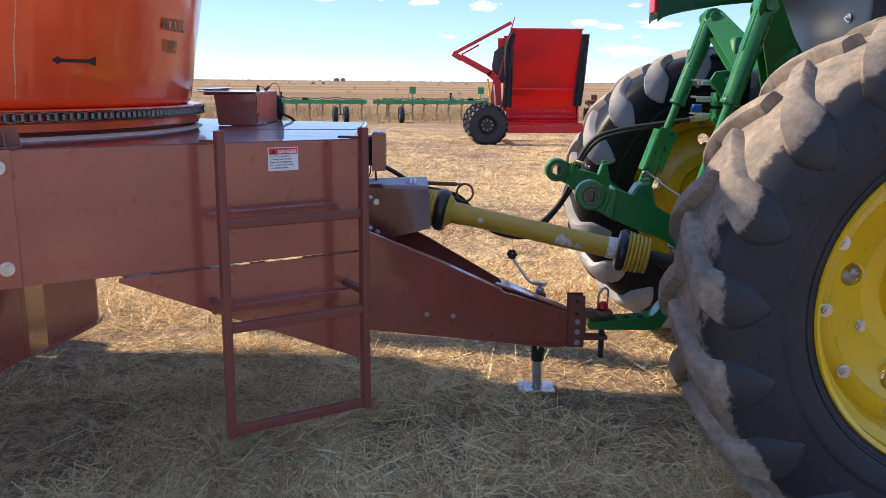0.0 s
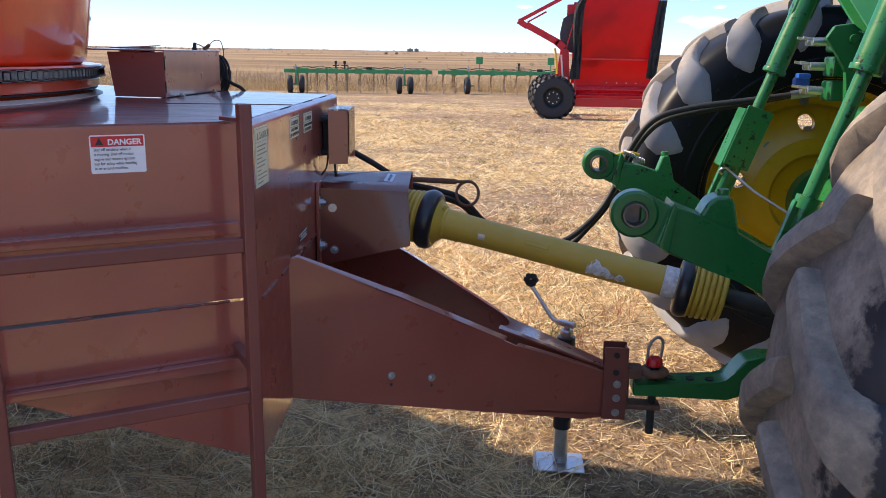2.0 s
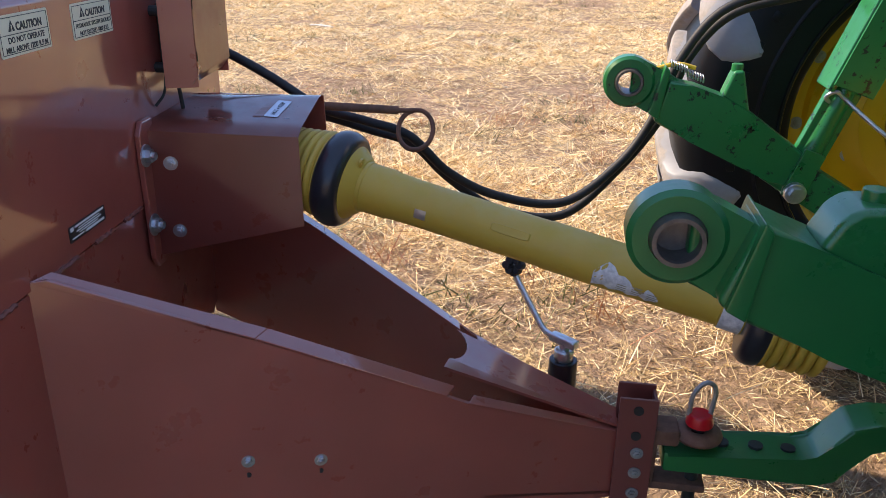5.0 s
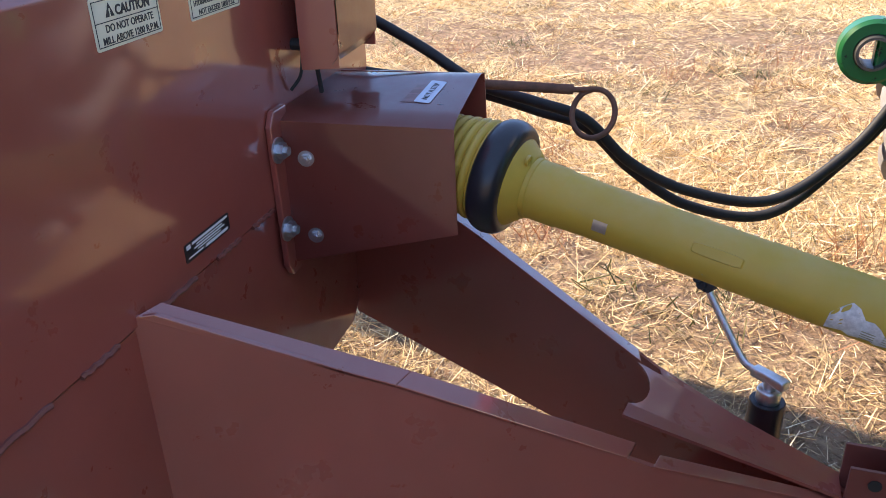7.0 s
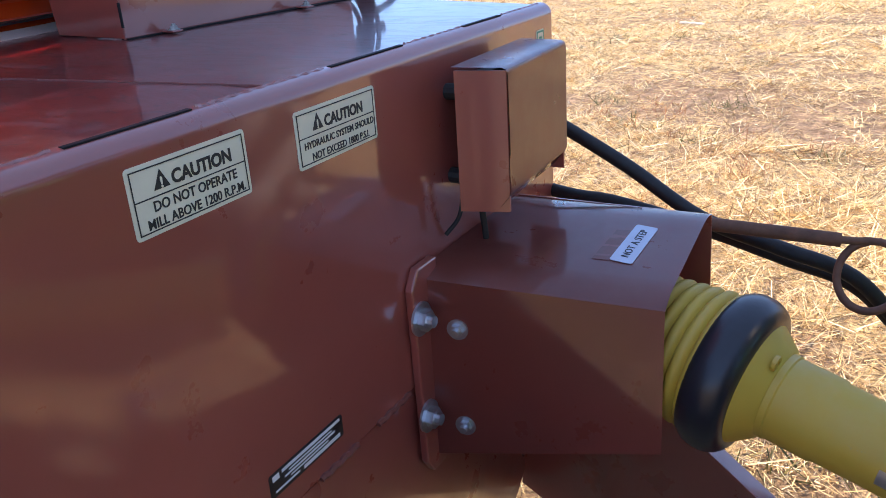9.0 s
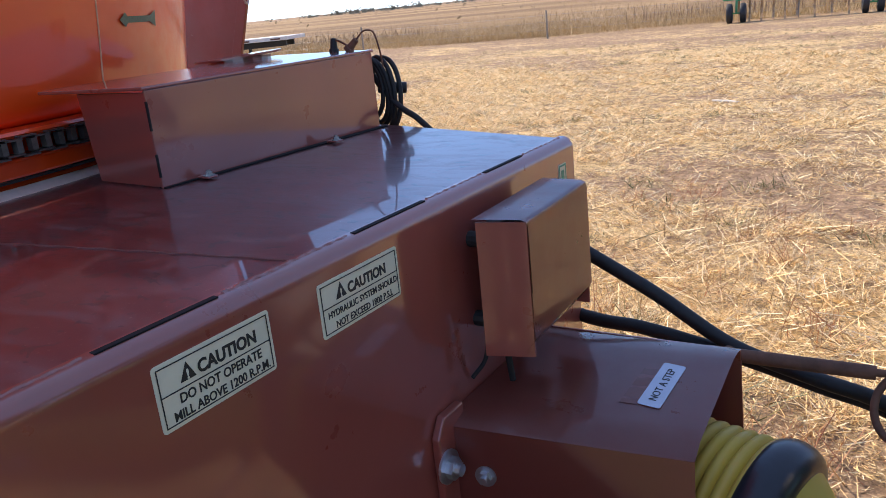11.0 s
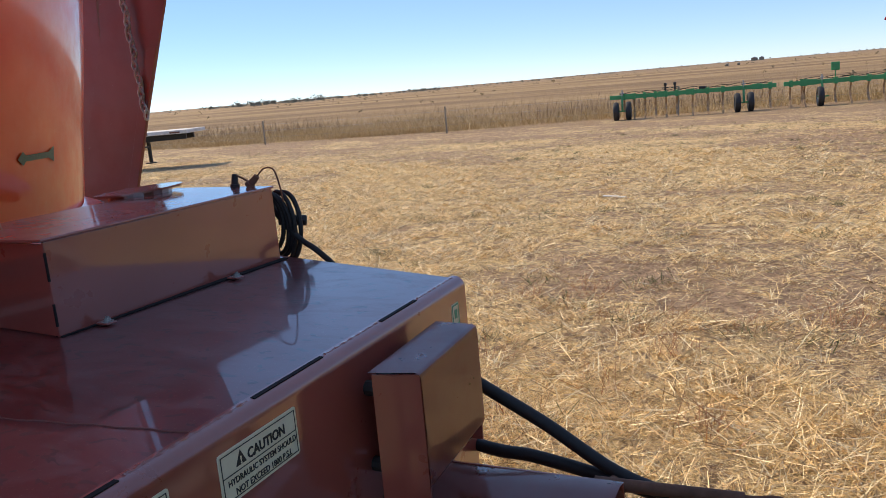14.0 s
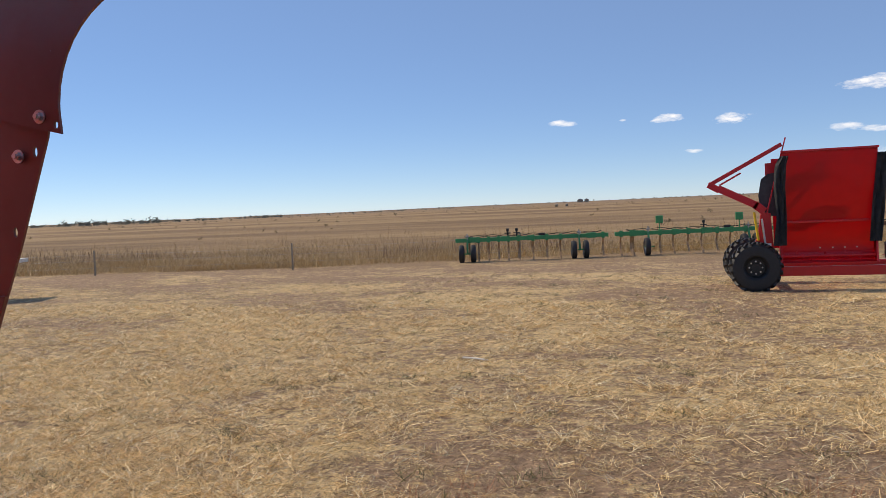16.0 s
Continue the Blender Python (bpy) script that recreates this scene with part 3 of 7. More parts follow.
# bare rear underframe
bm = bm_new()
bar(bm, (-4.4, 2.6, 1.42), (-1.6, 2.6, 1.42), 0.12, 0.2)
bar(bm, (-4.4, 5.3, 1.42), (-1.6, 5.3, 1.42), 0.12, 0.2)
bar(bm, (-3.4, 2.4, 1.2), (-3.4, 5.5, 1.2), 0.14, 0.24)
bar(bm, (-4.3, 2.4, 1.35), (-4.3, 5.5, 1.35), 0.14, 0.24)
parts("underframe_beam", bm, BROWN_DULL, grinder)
for y in (2.45, 5.45):
    bm = bm_new()
    lathe(bm, [(0.20, -0.11), (0.30, -0.125), (0.38, -0.115), (0.42, -0.07), (0.42, 0.07), (0.38, 0.115), (0.30, 0.125), (0.20, 0.11)], (-3.4, y, 0.41), (0, 1, 0), 48)
    tyre_of = part("transport_tyre", bm, BLACK, grinder, "black transport tyre", 40)
    bm = bm_new()
    lathe(bm, [(0.205, -0.10), (0.18, -0.04), (0.0, -0.05), (0.0, 0.05), (0.18, 0.04), (0.205, 0.10)], (-3.4, y, 0.41), (0, 1, 0), 32)
    part("wheel_rim", bm, BROWN_DULL, tyre_of, smooth=40)
bm = bm_new()
bar(bm, (-3.4, 2.5, 0.41), (-3.4, 5.4, 0.41), 0.09, 0.09)
for y in (2.9, 5.0):
    bar(bm, (-3.4, y, 0.41), (-3.4, y, 1.2), 0.10, 0.10, up=(1, 0, 0))
parts("axle_beam", bm, BROWN_DULL, grinder)
bm = bm_new()
slab(bm, [(-2.30, 3.90, 0.28), (-2.30, 3.90, 1.40), (-2.085, 3.90, 1.40), (-2.085, 3.90, 0.40)], (0, 0.02, 0), 0.003)
slab(bm, [(-2.085, 3.90, 0.40), (-2.085, 3.90, 1.40), (-2.085, 4.3, 1.40), (-2.085, 4.3, 0.40)], (0.02, 0, 0), 0.003)
parts("rear_support_panel", bm, BROWN, grinder)
bm = bm_new()
slab(bm, [(-1.97, 3.90, 0.46), (-1.97, 3.90, 1.30), (-1.72, 3.92, 1.30), (-1.72, 3.92, 0.60)], (0, 0.02, 0), 0.003)
slab(bm, [(-1.99, 3.88, 0.45), (-1.71, 3.88, 0.605), (-1.71, 3.96, 0.605), (-1.99, 3.96, 0.45)], (0, 0, -0.025), 0.003)
parts("support_leg_panel", bm, BROWN, grinder)

# ---- tub, ring and drive chain ----
PROFILE = [(1.30, 1.655), (1.338, 1.662), (1.354, 1.676), (1.360, 1.70), (1.376, 1.81), (1.388, 1.90), (1.41, 2.03), (1.435, 2.2), (1.47, 2.5), (1.52, 2.9), (1.55, 3.1), (1.58, 3.1), (1.58, 3.16), (1.54, 3.16), (1.51, 2.9), (1.42, 2.2), (1.345, 1.76), (1.29, 1.66)]
tub = part("tub", lathe(bm_new(), PROFILE, (TUB[0], TUB[1], 0), (0, 0, 1), 128, closed=True), ORANGE, grinder, "glossy orange-red rolled steel tub", 35)
bm = bm_new()
lathe(bm, [(1.22, 1.648), (1.405, 1.648), (1.412, 1.654), (1.405, 1.660), (1.22, 1.660)], (*TUB, 0), (0, 0, 1), 128)
lathe(bm, [(1.22, 1.606), (1.40, 1.606), (1.407, 1.611), (1.40, 1.617), (1.22, 1.617)], (*TUB, 0), (0, 0, 1), 128)
lathe(bm, [(1.36, 1.617), (1.36, 1.648)], (*TUB, 0), (0, 0, 1), 128)
lathe(bm, [(1.392, 1.576), (1.396, 1.580), (1.396, 1.606)], (*TUB, 0), (0, 0, 1), 128)
part("drive_ring", bm, ORANGE, tub, smooth=35)
bm = bm_new()
lathe(bm, [(1.20, 1.568), (1.388, 1.568), (1.388, 1.573), (1.20, 1.574)], (*TUB, 0), (0, 0, 1), 128)
part("rubber_seal", bm, BLACK, tub, "black rubber seal under the ring", 35)
bm = bm_new()
lathe(bm, [(1.366, DZ), (1.368, 1.558), (1.360, 1.566), (1.30, 1.567)], (*TUB, 0), (0, 0, 1), 128)
part("tub_floor_rim", bm, ORANGE, grinder, "orange rim round the tub floor", 35)
# added pale ring: paints the bright strip of light at deck level
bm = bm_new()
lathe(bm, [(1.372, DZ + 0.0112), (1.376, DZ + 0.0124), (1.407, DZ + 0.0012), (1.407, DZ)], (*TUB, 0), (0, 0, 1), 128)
part("glare_ring", bm, GLARE_WHITE, grinder, "pale ring round tub floor, bright light painted into its colour", 35)


def drive_chain():
    bm = bm_new()
    n, r = 284, 1.408
    for i in range(n):
        a = 2 * math.pi * i / n
        c, s = math.cos(a), math.sin(a)
        at = Vector((TUB[0] + r * c, TUB[1] + r * s, 0))
        cyl(bm, at + Vector((0, 0, 1.622)), at + Vector((0, 0, 1.644)), 0.0105, n=6, caps=False)
        b = a + math.pi / n
        o = 0.0 if i % 2 else 0.004
        m = Matrix.Translation((TUB[0] + r * math.cos(b), TUB[1] + r * math.sin(b), 0)) @ pose(0, 0, 0, 0, 0, math.degrees(b))
        box(bm, (0.002, 0, 1.6465 + o), (0.024, 0.036, 0.003), 0, m)
        box(bm, (0.002, 0, 1.6195 - o), (0.024, 0.036, 0.003), 0, m)
    return bm


part("roller_chain", drive_chain(), CHAIN_STEEL, tub, "oiled roller chain round the tub", 35)


def on_tub(angle, z, out=0.003):
    for (r0, z0), (r1, z1) in zip(PROFILE[:9], PROFILE[1:10]):
        if z0 <= z <= z1:
            r = r0 + (r1 - r0) * (z - z0) / (z1 - z0) + out
            break
    return Vector((TUB[0] + r * math.cos(radians(angle)), TUB[1] + r * math.sin(radians(angle)), z))


def arrow_decal(a_tip, a_tail, z, h):
    """A curved arrow that follows the tub, pointing from tail to tip."""
    bm = bm_new()
    n = 16
    span = a_tail - a_tip
    rows = []
    for i in range(n + 1):
        f = i / n
        half = h * (f / 0.16) * 0.5 if f < 0.16 else (h * 0.17 if f < 0.82 else h * (0.17 + 0.30 * (f - 0.82) / 0.18))
        a = a_tip + span * f
        rows.append([bm.verts.new(on_tub(a, z + max(half, 0.0005))), bm.verts.new(on_tub(a, z - max(half, 0.0005)))])
    for p, q in zip(rows, rows[1:]):
        bm.faces.new((p[0], q[0], q[1], p[1]))
    return bm


part("arrow_decal", arrow_decal(-34.8, -26.8, 1.845, 0.040), INK, tub, "black arrow showing the turning direction")
part("arrow_decal", arrow_decal(25.9, 33.3, 1.838, 0.040), INK_FADED, tub, "faded olive arrow")
for text, z, a, sz in (("MODEL", 1.992, -6.1, 0.078), ("1090", 1.896, -7.0, 0.082)):
    p, e = on_tub(a, z, 0.0022), radians(a)
    lettering(text, sz, TUB_INK, p, (-math.sin(e), math.cos(e), 0), (0.165 * math.cos(e), 0.165 * math.sin(e), 1), tub, "model_lettering", "CENTER", 0.001, 0.9)
bm = bm_new()
for a0 in (22.6, -40.5, 85.0, 150.0, -100.0, -160.0):
    sweep(bm, [on_tub(a0 + (0.4 if z > 2 else 0), z, 0.0005) for z in (1.70, 1.76, 1.82, 1.9, 2.03, 2.2, 2.5, 2.9)], 0.0022, 5, 2)
parts("tub_seam", bm, SEAM, tub, "pale weld seam")

# ---- chain cover on the deck ----
CX, CY0, CY1, CZ = -0.968, 4.292, 4.915, 1.714
CB = -1.175


def cover_x(y):
    return CX - 0.02 * (y - CY0) / (CY1 - CY0)


cover = part("chain_cover", slab(bm_new(), [(cover_x(CY0), CY0, DZ), (cover_x(CY0), CY0, CZ), (cover_x(CY1), CY1, CZ), (cover_x(CY1), CY1, DZ)], (-0.006, 0, 0), 0.002), BROWN, grinder, "brown bent-sheet chain cover", 30)
bm = bm_new()
slab(bm, [(CX - 0.004, CY0, DZ + 0.002), (CX - 0.004, CY0, CZ - 0.004), (CB - 0.02, CY0 + 0.015, CZ - 0.004), (CB, CY0 + 0.015, DZ + 0.002)], (0, 0.006, 0), 0.002)
part("end_panel", bm, BROWN, cover, smooth=30)
bm = bm_new()
slab(bm, [(CX - 0.024, CY1, DZ + 0.002), (CX - 0.024, CY1, CZ - 0.004), (CB - 0.09, CY1, CZ - 0.004), (CB - 0.09, CY1, DZ + 0.002)], (0, -0.006, 0), 0.002)
part("end_panel", bm, BROWN, cover, smooth=30)
bm = bm_new()
slab(bm, [(cover_x(CY0) + 0.003, CY0 - 0.006, CZ), (cover_x(CY1) + 0.003, CY1 + 0.004, CZ), (CB - 0.12, CY1 + 0.004, CZ + 0.002), (CB - 0.10, CY0 + 0.02, CZ + 0.002), (CB - 0.07, CY0 - 0.03, CZ + 0.001)], (0, 0, 0.006), 0.002)
part("top_panel", bm, BROWN, cover, smooth=30)
bm = bm_new()
box(bm, (CX - 0.004, (CY0 + CY1) / 2, DZ + 0.0012), (0.018, CY1 - CY0 - 0.004, 0.0028))
part("base_seam", bm, SLIT, cover, "dark gap under the cover's foot")
for y in (4.374, 4.714):
    bm = bm_new()
    box(bm, (CX + 0.020, y, DZ + 0.0045), (0.030, 0.022, 0.004), 0.0015)
    tab = part("foot_tab", bm, BROWN, cover)
    bolts("cover_bolt", [(CX + 0.024, y, DZ + 0.0062)], (0, 0, 1), 0.0068, STEEL_DULL, tab, "zinc-plated bolt")
# folded corner: two dark slits where the end panel meets the front
bm = bm_new()
for z0, z1 in ((DZ + 0.020, DZ + 0.060), (DZ + 0.100, DZ + 0.150)):
    box(bm, (CX - 0.0012, CY0 + 0.0004, (z0 + z1) / 2), (0.0034, 0.0034, z1 - z0))
parts("corner_slit", bm, SLIT, cover)
bm = bm_new()
slab(bm, [(-1.325 + 0.105 * math.cos(a) * 0.8 - 0.09 * math.sin(a) * 0.6, 4.82 + 0.105 * math.cos(a) * 0.6 + 0.09 * math.sin(a) * 0.8, CZ + 0.014 + 0.006 * math.cos(a)) for a in [2 * math.pi * i / 28 for i in range(28)]], (0, 0, 0.005), 0.0)
cyl(bm, (-1.32, 4.82, CZ - 0.02), (-1.32, 4.82, CZ + 0.016), 0.075)
part("inspection_lid", bm, BROWN, cover)

# ---- small valve box on the front plate ----
LEAN.append(SKEW)
VX0, VX1, VY0, VY1, VZ0, VZ1 = -0.344, -0.266, 4.357, 4.616, 1.304, 1.513
bm = bm_new()
slab(bm, [(VX0, VY0 + 0.006, VZ0), (VX0, VY0 + 0.006, VZ1 - 0.006), (VX1 - 0.006, VY0 + 0.026, VZ1 - 0.006), (VX1 - 0.006, VY0 + 0.026, VZ0 + 0.002)], (0, 0.004, 0), 0.0)
slab(bm, [(VX0, VY1 - 0.006, VZ0), (VX0, VY1 - 0.006, VZ1 - 0.006), (VX1 - 0.012, VY1 - 0.006, VZ1 - 0.006), (VX1 - 0.012, VY1 - 0.006, VZ0 + 0.002)], (0, -0.004, 0), 0.0)
valve_box = parts("valve_box", bm, BROWN, grinder, "small brown bent-sheet box standing off the plate")
bm = bm_new()
prof = [(VX0 - 0.002, VZ1), (VX1 - 0.010, VZ1 - 0.001), (VX1 - 0.0035, VZ1 - 0.004), (VX1 - 0.0010, VZ1 - 0.010), (VX1, VZ0 + 0.036), (VX1 - 0.0035, VZ0 + 0.028), (VX1 - 0.018, VZ0 + 0.010)]
a = [bm.verts.new((x, VY0 + 0.021 * (x - VX0) / (VX1 - VX0), z)) for x, z in prof]
b = [bm.verts.new((x - 0.010, VY1, z)) for x, z in prof]
for i in range(len(prof) - 1):
    bm.faces.new((a[i], a[i + 1], b[i + 1], b[i]))
bmesh.ops.solidify(bm, geom=bm.faces[:], thickness=0.004)
part("box_shell", bm, BROWN, valve_box, smooth=40)
bm = bm_new()
for y in (4.40, 4.56):
    for z in (1.345, 1.47):
        cyl(bm, (FX - 0.001, y, z), (VX0 + 0.004, y, z), 0.012, n=10)
box(bm, (FX + 0.015, 4.50, 1.41), (0.028, 0.15, 0.15), 0.004)
parts("stand_off", bm, DARK, valve_box)
bm = bm_new()
sweep(bm, [(FX + 0.05, 4.392, 1.33), (FX + 0.053, 4.396, 1.29), (FX + 0.055, 4.400, 1.252)], 0.005, 8)
sweep(bm, [(FX + 0.028, 4.385, 1.335), (FX + 0.022, 4.378, 1.29), (FX + 0.004, 4.365, 1.262)], 0.0035, 8)
parts("cable_stub", bm, HOSE, valve_box, smooth=60)
LEAN.clear()

# ---- shield over the drive shaft ----
NB, NF, NFL = (-0.403, 4.280), (-0.072, 4.366), (-0.060, 4.340)  # near side: at the plate, at its front top, at its front foot
FB, FF = (-0.428, 4.640), (-0.090, 4.643)  # far side: at the plate, at its front
ZB, ZN, ZF = 1.238, 1.216, 1.252
bm = bm_new()
corners = [Vector(p) for p in ((*NB, 0.925), (*NFL, 1.001), (*NB, ZB - 0.012), (*NF, ZN - 0.010))]
grid = [[bm.verts.new(corners[0].lerp(corners[1], i / 8).lerp(corners[2].lerp(corners[3], i / 8), j / 6)) for i in range(9)] for j in range(7)]
for lower, upper in zip(grid, grid[1:]):
    for i in range(8):
        bm.faces.new((lower[i], lower[i + 1], upper[i + 1], upper[i]))
bmesh.ops.solidify(bm, geom=bm.faces[:], thickness=0.005)
slab(bm, [(*FB, 0.938), (*FB, ZB), (*FF, ZF - 0.006), (FF[0] + 0.01, FF[1], 1.010)], (0, -0.005, 0), 0.001)
shield = parts("shaft_shield", bm, BROWN, grinder, "brown sheet-metal shield over the drive shaft", 40)
bm = bm_new()
n = 10
rows = []
for i in range(n + 1):
    f = i / n
    dz = -0.012 * (1 - min(1, f * 8)) ** 2 - 0.006 * (1 - min(1, (1 - f) * 8)) ** 2
    rows.append([bm.verts.new((NB[0] + (FB[0] - NB[0]) * f, NB[1] + (FB[1] - NB[1]) * f, ZB + dz + 0.003 * f)), bm.verts.new((NF[0] + (FF[0] - NF[0]) * f, NF[1] + (FF[1] - NF[1]) * f, ZN + (ZF - ZN) * min(1, f * 1.25) + dz))])
for p, q in zip(rows, rows[1:]):
    bm.faces.new((p[0], p[1], q[1], q[0]))
bmesh.ops.solidify(bm, geom=bm.faces[:], thickness=0.005)
part("shield_top", bm, BROWN, shield, smooth=40)
LEAN.append(SKEW)
bm = bm_new()
slab(bm, [(FX + 0.001, 4.243, 1.222), (FX + 0.001, 4.262, 1.250), (FX + 0.001, 4.315, 1.250), (FX + 0.001, 4.306, 0.905), (FX + 0.001, 4.266, 0.905), (FX + 0.001, 4.250, 0.93)], (0.014, 0, 0), 0.003)
part("shield_flange", bm, BROWN, shield)
bolts("shield_bolt", [(FX + 0.015, 4.258, 1.175), (FX + 0.015, 4.258, 1.012)], (1, 0, 0), 0.0165, STEEL, shield, "large zinc-plated bolt")
LEAN.clear()
bolts("shield_bolt", [(-0.350, 4.2935, 1.150), (-0.345, 4.2925, 0.988)], (0.2, -1, 0), 0.0105, STEEL, shield, "small zinc-plated bolt")

# ---- tongue ----
TN0, TN1 = Vector((plate_x(3.79) + 0.002, 3.790, 0)), Vector((0.735, 4.327, 0))
TF0, TF1 = Vector((plate_x(4.648) + 0.002, 4.648, 0)), Vector((0.735, 4.372, 0))


def along(p, q, f, z):
    v = p.lerp(q, f)
    return Vector((v.x, v.y, z))


def tongue_plate(p, q, inward):
    """A deep tapering side plate with a flange bent inwards along its top."""
    t = Vector((0, inward, 0))
    bm = slab(bm_new(), [along(p, q, -0.012, 0.600), along(p, q, -0.012, 1.078), along(p, q, 0.02, 1.080), along(p, q, 0.30, 0.912), along(p, q, 0.62, 0.712), along(p, q, 0.66, 0.686), along(p, q, 1.0, 0.524), along(p, q, 1.0, 0.345), along(p, q, 0.9, 0.352)], t * 0.010, 0.003)
    return bm


tongue = part("tongue", tongue_plate(TN0, TN1, 1), BROWN, grinder, "brown tapering tongue of welded plates", 30)
part("far_tongue_plate", tongue_plate(TF0, TF1, -1), BROWN, tongue, smooth=30)
bm = bm_new()
for p, q, s in ((TN0, TN1, 1), (TF0, TF1, -1)):
    o = Vector((0.01, s * 0.045, 0))
    slab(bm, [along(p, q, 0.0, 1.081), along(p, q, 0.30, 0.915), along(p, q, 0.30, 0.915) + o, along(p, q, 0.0, 1.081) + o], (0, 0, -0.008), 0.002)
    slab(bm, [along(p, q, 0.30, 0.915), along(p, q, 0.62, 0.715), along(p, q, 0.62, 0.715) + o, along(p, q, 0.30, 0.915) + o], (0, 0, -0.008), 0.002)
    slab(bm, [along(p, q, 0.66, 0.688), along(p, q, 0.99, 0.530), along(p, q, 0.99, 0.530) + o * 0.6, along(p, q, 0.66, 0.688) + o * 0.8], (0, 0, -0.008), 0.002)
parts("top_flange", bm, BROWN, tongue, "brown top flange with worn bright edge", 30)
bm = bm_new()
# cover plate at the nose, with a rounded notch towards the machine
pts = []
for i in range(9):
    a = radians(-75 + 150 * i / 8)
    pts.append(Vector((0.285 + 0.045 * math.cos(a), 4.345 + 0.075 * math.sin(a), 0.720 - 0.045 * math.cos(a) * 0.43)))
pts += [Vector((0.70, 4.385, 0.552)), Vector((0.70, 4.315, 0.550)), Vector((0.29, 4.235, 0.714))]
slab(bm, pts, (0, 0, 0.007), 0.0)
part("nose_plate", bm, BROWN, tongue, "brown nose plate with rounded notch")
bm = bm_new()
slab(bm, [along(TN0, TN1, 0.70, 0.420), along(TF0, TF1, 0.70, 0.420), along(TF0, TF1, 1.0, 0.350), along(TN0, TN1, 1.0, 0.350)], (0, 0, 0.008), 0.0)
part("bottom_plate", bm, BROWN_DULL, tongue)
bolts("tongue_bolt", [(x, TN0.y + (x - TN0.x) * 0.487 - 0.001, z) for x, z in ((-0.0713, 0.634), (0.0624, 0.607))], (0.437, -0.9, 0), 0.009, STEEL, tongue, "small zinc bolt")
for x, z in ((-0.073, 0.600), (0.061, 0.579)):
    part("tongue_hole", cyl(bm_new(), (x, TN0.y + (x - TN0.x) * 0.487 - 0.002, z), (x, TN0.y + (x - TN0.x) * 0.487 + 0.004, z), 0.006, n=10), DARK, tongue)
# hitch bracket at the end: square tube with holes, clevis and ring
bm = bm_new()
slab(bm, [(0.700, 4.300, 0.345), (0.700, 4.300, 0.640), (0.790, 4.300, 0.640), (0.790, 4.300, 0.345)], (0, 0.008, 0), 0.002)
slab(bm, [(0.700, 4.380, 0.345), (0.700, 4.380, 0.640), (0.790, 4.380, 0.640), (0.790, 4.380, 0.345)], (0, -0.008, 0), 0.002)
slab(bm, [(0.782, 4.303, 0.345), (0.782, 4.303, 0.628), (0.782, 4.377, 0.628), (0.782, 4.377, 0.345)], (0.008, 0, 0), 0.002)
bracket = parts("hitch_bracket", bm, BROWN_DULL, tongue, smooth=30)
bm = bm_new()
for z in (0.610, 0.540):
    cyl(bm, (0.745, 4.2995, z), (0.745, 4.2965, z), 0.012, n=14)
parts("bracket_hole", bm, DARK, tongue)
bolts("bracket_bolt", [(0.752, 4.299, z) for z in (0.492, 0.435, 0.375)], (0, -1, 0), 0.010, STEEL_DULL, tongue)
bm = bm_new()
lathe(bm, [(0.036 + 0.022 * math.cos(a), 0.016 * math.sin(a)) for a in [2 * math.pi * i / 12 for i in range(12)]], (0.895, 4.345, 0.535), (0, 0, 1), 32, closed=True)
bar(bm, (0.785, 4.345, 0.533), (0.850, 4.345, 0.533), 0.075, 0.045, bevel=0.01)
bar(bm, (0.785, 4.345, 0.395), (0.925, 4.345, 0.395), 0.07, 0.022, bevel=0.006)
bar(bm, (0.790, 4.345, 0.395), (0.790, 4.345, 0.55), 0.07, 0.02, up=(1, 0, 0), bevel=0.004)
part("hitch_ring", bm, RUST, tongue, "rust-red forged hitch ring", 40)
bm = bm_new()
cyl(bm, (0.895, 4.345, 0.275), (0.895, 4.345, 0.565), 0.016, n=16, bevel=0.003)
part("hitch_pin", bm, DARK, tongue, smooth=40)
bm = bm_new()
cyl(bm, (0.895, 4.345, 0.560), (0.895, 4.345, 0.592), 0.034, 0.028, n=20, bevel=0.006)
part("pin_head", bm, RED, tongue, "red pin head", 40)
bm = bm_new()
sweep(bm, [(0.868, 4.345, 0.585), (0.872, 4.345, 0.640), (0.898, 4.350, 0.672), (0.922, 4.350, 0.655), (0.918, 4.348, 0.590)], 0.006, 8)
part("pin_handle", bm, STEEL_DULL, tongue, smooth=60)

# ---- jack ----
JX, JY = 0.568, 4.545
bm = bm_new()
cyl(bm, (JX, JY - 0.16, 0.30), (JX, JY, 0.300), 0.02, n=14)
cyl(bm, (JX, JY, 0.185), (JX, JY, 0.592), 0.038, n=24, bevel=0.004)
jack = part("jack", bm, BLACK_GLOSS, grinder, "black jack stand with zinc crank and foot", 40)
bm = bm_new()
cyl(bm, (JX, JY, 0.03), (JX, JY, 0.26), 0.030, n=24)
part("jack_leg", bm, STEEL, jack, "zinc-plated leg", 40)
bm = bm_new()
box(bm, (JX, JY, 0.020), (0.20, 0.17, 0.008), 0.002)
slab(bm, [(JX - 0.10, JY - 0.085, 0.02), (JX - 0.10, JY + 0.085, 0.02), (JX - 0.115, JY + 0.085, 0.034), (JX - 0.115, JY - 0.085, 0.034)], (0, 0, -0.006))
part("jack_foot", bm, STEEL, jack, "zinc-plated foot plate")
bm = bm_new()
cyl(bm, (JX, JY, 0.59), (JX, JY, 0.622), 0.026, n=20, bevel=0.004)
cyl(bm, (JX, JY, 0.615), (JX, JY, 0.640), 0.014, n=12)
